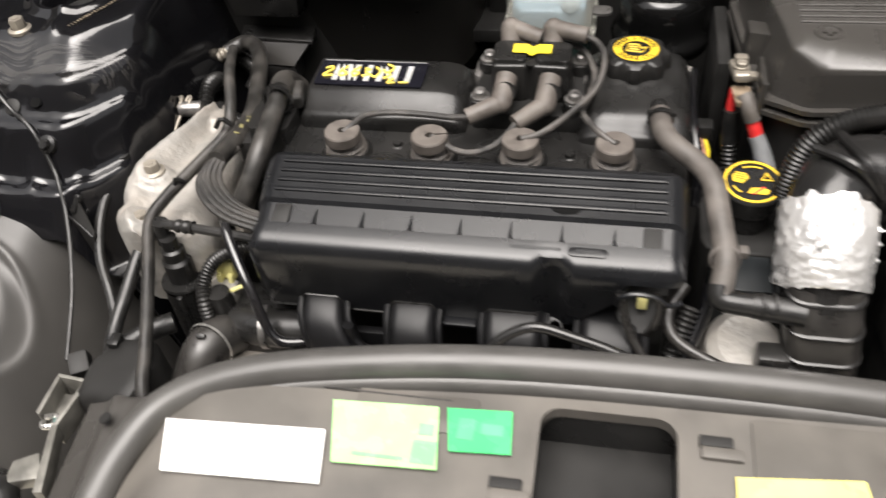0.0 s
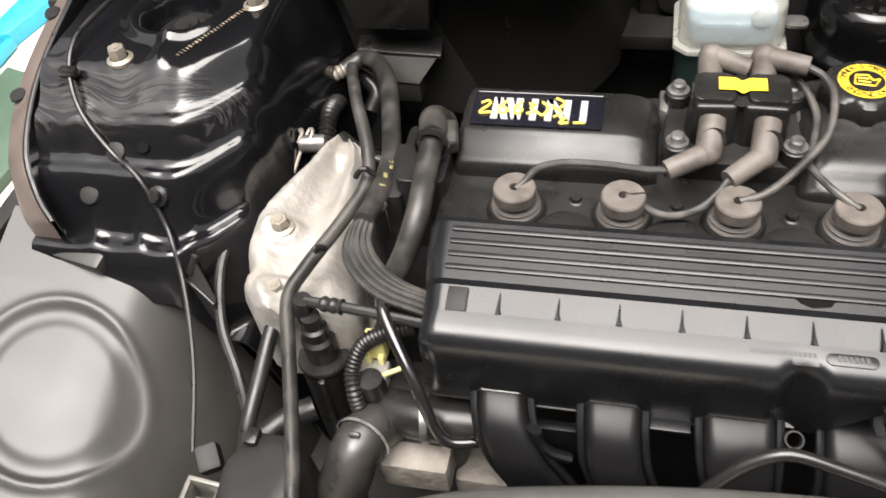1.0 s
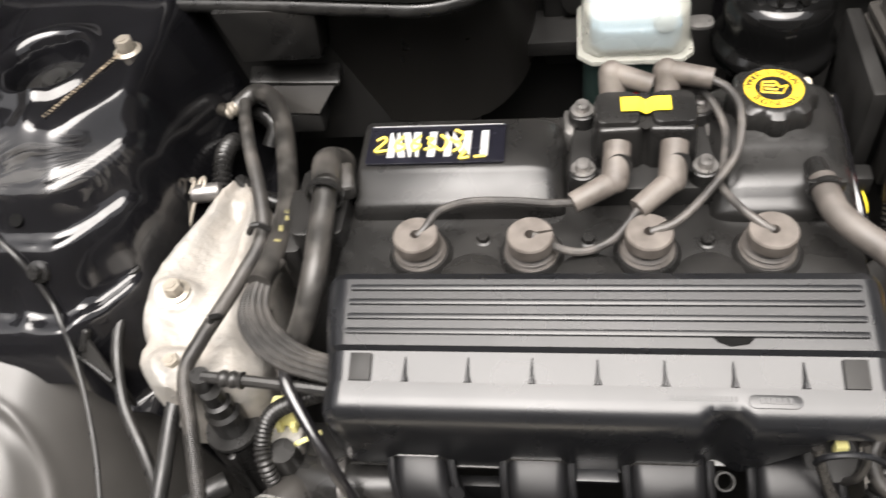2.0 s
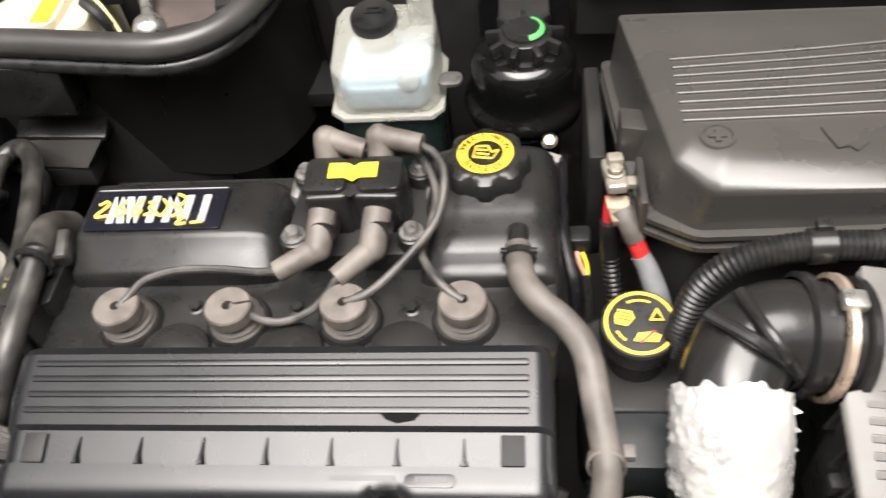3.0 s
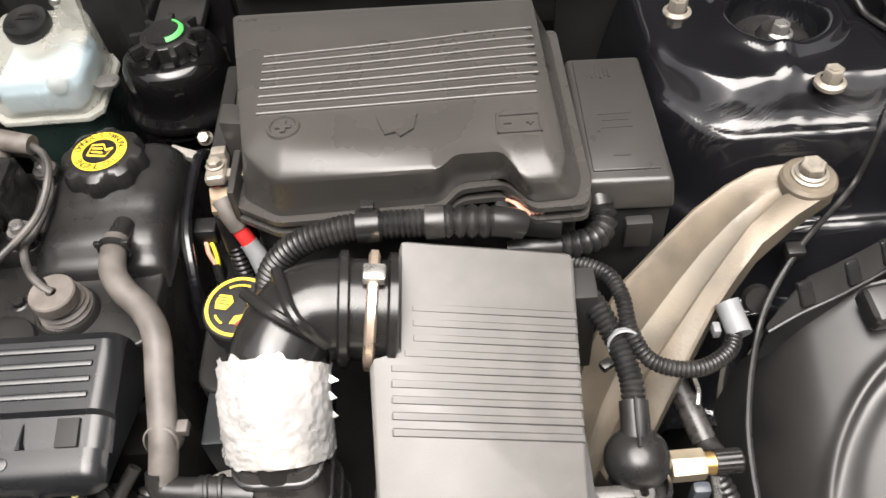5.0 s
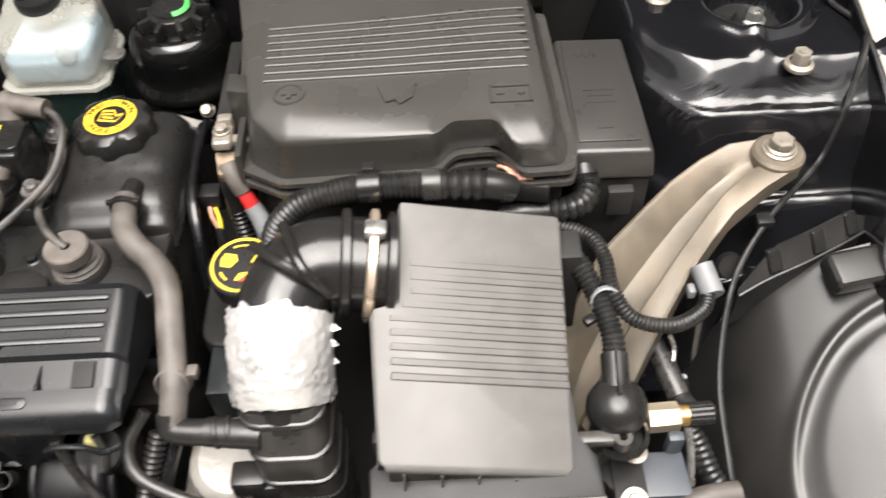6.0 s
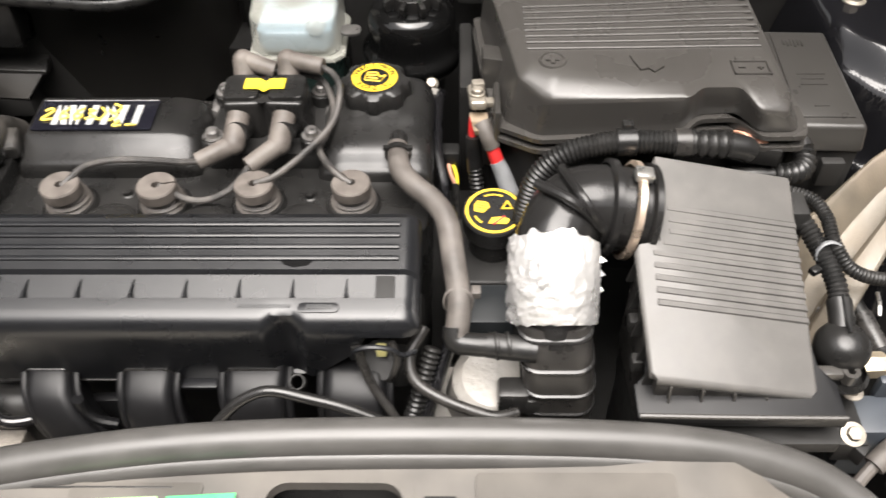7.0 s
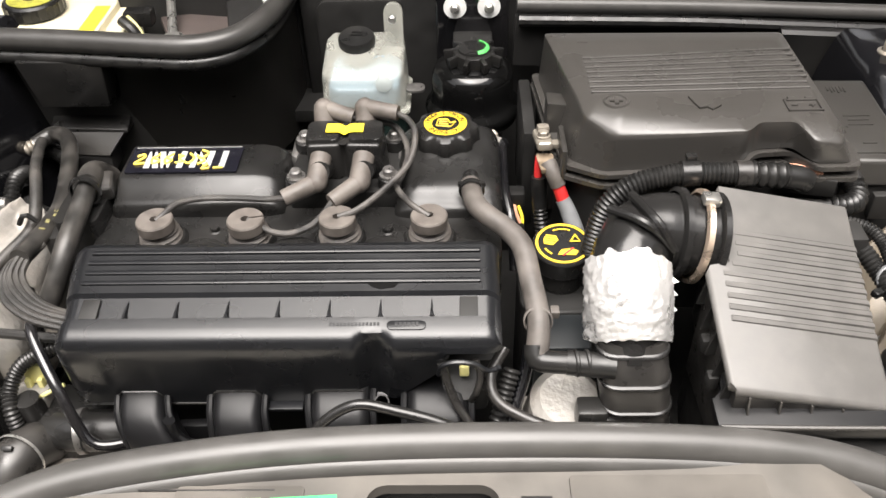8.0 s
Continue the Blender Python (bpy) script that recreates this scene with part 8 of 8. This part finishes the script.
def build_right_low():
    t = thing("brass_coupling", (0.63, -0.11, 0.64), "hexagonal brass pipe coupling with a ribbed black cap", "coupling")
    part("hexagon", lathe([(0, 0), (0.0118, 0), (0.0125, 0.001), (0.0125, 0.026), (0.0118, 0.027), (0, 0.027)], (0.605, -0.112, 0.672), 6, rot(0, 90, 2)), M_BRASS, t)
    part("thread", lathe([(0.009, 0), (0.009, 0.010), (0, 0.010)], (0.632, -0.111, 0.672), 20, rot(0, 90, 2)), mat("raw_brass", (0.62, 0.40, 0.16), 0.3, 0.9), t)
    part("cap", lathe([(0, 0), (0.0100, 0), (0.0100, 0.020), (0.008, 0.022), (0, 0.022)], (0.640, -0.1105, 0.672), 40, rot(0, 90, 2), None, 20, 0.03, (1, 2)), M_PLASTIC, t)
    part("pipe", tube([(0.646, -0.104, 0.665), (0.640, -0.088, 0.662), (0.634, -0.066, 0.668), (0.626, -0.043, 0.672), (0.618, -0.02, 0.68)], 0.0095, 14, 0.005), M_RUBBER, t)
    part("wrap", tube([(0.629, -0.052, 0.672), (0.639, -0.088, 0.663)], 0.0102, 14, 0.004), mat("black_cloth_tape", (0.035, 0.033, 0.031), 0.32, 0.0, scale=200, vary=0.5, bump=1.0, fine=200), t)
    part("stalk", tube([(0.640, -0.118, 0.665), (0.642, -0.132, 0.65), (0.644, -0.15, 0.62)], 0.0035, 8), M_STEEL, t)
    part("pin", tube([(0.630, -0.055, 0.71), (0.634, -0.062, 0.70), (0.632, -0.072, 0.695)], 0.0018, 6), M_STEEL, t)
    hose("ribbed_conduit", [(0.640, -0.110, 0.660), (0.650, -0.125, 0.648), (0.660, -0.150, 0.634), (0.680, -0.172, 0.622), (0.690, -0.20, 0.60)], 0.0095, M_RUBBER, "black ribbed conduit dropping beside the wing cover", "conduit", 0.006, 0.0012)
    t = thing("relay_bracket", (0.61, -0.16, 0.58), "blue-grey plastic relay with a white-washered screw", "relay")
    grey = mat("blue_grey_plastic", (0.045, 0.052, 0.062), 0.45, scale=30, vary=0.15)
    part("body", slab([(0.590, -0.176), (0.634, -0.176), (0.632, -0.136), (0.592, -0.136)], 0.58, 0.660, 0.004, 2), grey, t)
    part("tab", box((0.624, -0.134, 0.668), (0.014, 0.010, 0.030), 0.004), grey, t)
    part("screw", hexbolt((0.588, -0.146, 0.680), 0.0055, 0.006, 1.8), M_BOLT, t)
    part("screw", hexbolt((0.584, -0.180, 0.664), 0.0065, 0.006, 1.7, rot(20, 0, 0)), M_BOLT, t)
    part("mount", box((0.583, -0.165, 0.648), (0.028, 0.050, 0.030), 0.004), M_DARK, t)
    part("arm", slab([(0.556, -0.150), (0.570, -0.140), (0.600, -0.188), (0.590, -0.200)], 0.64, 0.66, 0.003), M_DARK, t)
    t = thing("wiring_harness", (0.64, -0.20, 0.58), "dark wiring harness with connectors and coloured wires", "wiring harness")
    part("sleeve", tube([(0.605, -0.198, 0.640), (0.622, -0.186, 0.648), (0.640, -0.176, 0.652), (0.672, -0.172, 0.652)], 0.010, 12), M_HOSE, t)
    part("cable", tube([(0.575, -0.225, 0.620), (0.595, -0.206, 0.634), (0.612, -0.192, 0.644)], 0.0058, 10), M_HOSE, t)
    part("wire", tube([(0.572, -0.216, 0.624), (0.580, -0.222, 0.626), (0.590, -0.214, 0.628)], 0.0022, 8), M_RED, t)
    part("connector", box((0.645, -0.205, 0.618), (0.034, 0.026, 0.024), 0.004, r=rot(0, 0, 20)), M_DARK, t)
    part("connector", box((0.575, -0.228, 0.610), (0.040, 0.030, 0.026), 0.004, r=rot(0, 10, -20)), M_PLASTIC, t)
    part("connector", box((0.678, -0.215, 0.610), (0.018, 0.050, 0.024), 0.004, r=rot(0, 0, 12)), M_CREAM, t)
    part("connector", box((0.655, -0.192, 0.630), (0.020, 0.012, 0.016), 0.003), M_GREYTAPE, t)
    t = thing("wing_cable", (0.72, 0.05, 0.70), "thin black release cable clipped along the wing", "cable")
    lift = [(0.800, 0.34, 0.865), (0.806, 0.280, 0.852), (0.818, 0.225, 0.838), (0.834, 0.180, 0.806), (0.800, 0.106, 0.766), (0.734, 0.044, 0.738), (0.696, -0.006, 0.708), (0.676, -0.074, 0.668), (0.672, -0.143, 0.645), (0.675, -0.19, 0.62)]
    route = []
    for p in spline(lift, 0.02):
        zz = tower_height(p.x - 0.635, p.y, 0.833, 0.148, 0.112, 0.238, 0.043, 0.075) if p.y > 0.0 else p.z
        route.append((p.x, p.y, max(p.z, zz + 0.004)))
    part("cable", tube(route, 0.0028, 8, 0.006), M_RUBBER, t)
    part("clip", box((0.832, 0.178, 0.802), (0.016, 0.012, 0.012), 0.003), M_PLASTIC, t)
    part("clip", box((0.731, 0.044, 0.735), (0.016, 0.014, 0.014), 0.003), M_PLASTIC, t)
    part("grommet", lathe([(0, 0.006), (0.011, 0.006), (0.013, 0)], (0.700, 0.020, 0.705), 20, rot(50, 0, 0)), M_PLASTIC, t)


def build_throttle():
    t = thing("throttle_body", (0.25, -0.12, 0.55), "rough pale aluminium throttle body casting", "throttle body")
    part("casting", lathe([(0, 0.07), (0.028, 0.07), (0.036, 0.062), (0.038, 0.03), (0.036, -0.06), (0, -0.06)], (0.258, -0.125, 0.625), 32, rot(12, 6, 0)), M_CASTP, t)
    part("flange", box((0.245, -0.120, 0.610), (0.07, 0.06, 0.06), 0.008), M_CASTP, t)
    part("sensor", box((0.282, -0.160, 0.695), (0.028, 0.022, 0.030), 0.005), M_PLASTIC, t)
    part("sensor_cap", box((0.300, -0.162, 0.690), (0.020, 0.018, 0.022), 0.004), M_PLASTIC, t)
    t = thing("dark_plate", (0.26, -0.05, 0.55), "dark slate plastic plate beside the intake duct", "plate")
    part("plate", slab([(0.236, -0.085), (0.290, -0.085), (0.290, -0.020), (0.236, -0.020)], 0.60, 0.702, 0.003), mat("slate_plastic", (0.016, 0.019, 0.021), 0.45, scale=30, vary=0.2), t)
    # small hoses in front of the runners
    hose("sleeved_cable", [(0.018, -0.216, 0.704), (0.034, -0.208, 0.724), (0.052, -0.200, 0.742), (0.070, -0.195, 0.752), (0.086, -0.194, 0.754), (0.112, -0.198, 0.750), (0.142, -0.203, 0.744), (0.176, -0.210, 0.732)], 0.0048, M_DUCT, "shiny black sleeved cable arching in front of the runners", "cable")
    hose("vacuum_pipe", [(0.148, -0.150, 0.756), (0.150, -0.153, 0.748), (0.160, -0.166, 0.722), (0.176, -0.180, 0.700), (0.190, -0.19, 0.675)], 0.0040, M_PIPE, "thin grey-black vacuum pipe below the cover", "pipe")
    hose("vacuum_pipe", [(0.228, -0.112, 0.735), (0.224, -0.128, 0.716), (0.214, -0.150, 0.692), (0.205, -0.17, 0.67)], 0.0058, M_PAINT, "thin shiny black pipe slanting down by the elbow", "pipe")
    hose("vacuum_pipe", [(0.178, -0.148, 0.758), (0.182, -0.154, 0.742), (0.178, -0.158, 0.724), (0.172, -0.15, 0.70)], 0.0030, M_PIPE, "thin grey vacuum pipe below the cover", "pipe")
    hose("taped_loom", [(0.205, -0.120, 0.742), (0.192, -0.140, 0.728), (0.196, -0.158, 0.716), (0.220, -0.172, 0.708), (0.262, -0.184, 0.700), (0.285, -0.178, 0.696)], 0.0052, M_PIPE, "dusty taped wiring loom running to the throttle sensor", "wiring loom")
    hose("corrugated_conduit", [(0.212, -0.128, 0.722), (0.204, -0.146, 0.704), (0.196, -0.164, 0.682), (0.19, -0.17, 0.66)], 0.0085, M_PLASTIC, "black corrugated wiring conduit below the cover", "conduit", 0.005, 0.002)
    t = thing("injector_connector", (0.168, -0.14, 0.70), "pale yellow injector connector under a wire clip", "connector")
    part("plug", box((0.168, -0.142, 0.738), (0.009, 0.007, 0.013), 0.002), M_PALEY, t)
    part("cap", lathe([(0.018, 0), (0.020, 0.006), (0.018, 0.010), (0, 0.010)], (0.166, -0.135, 0.712), 24, rot(30, 0, 0)), M_DARK, t)
    part("body", box((0.168, -0.132, 0.700), (0.044, 0.030, 0.030), 0.006), M_DARK, t)


build_coolant_tank()
build_breather()
build_terminal()
build_conduits()
build_strut_bracket()
build_right_low()
build_throttle()
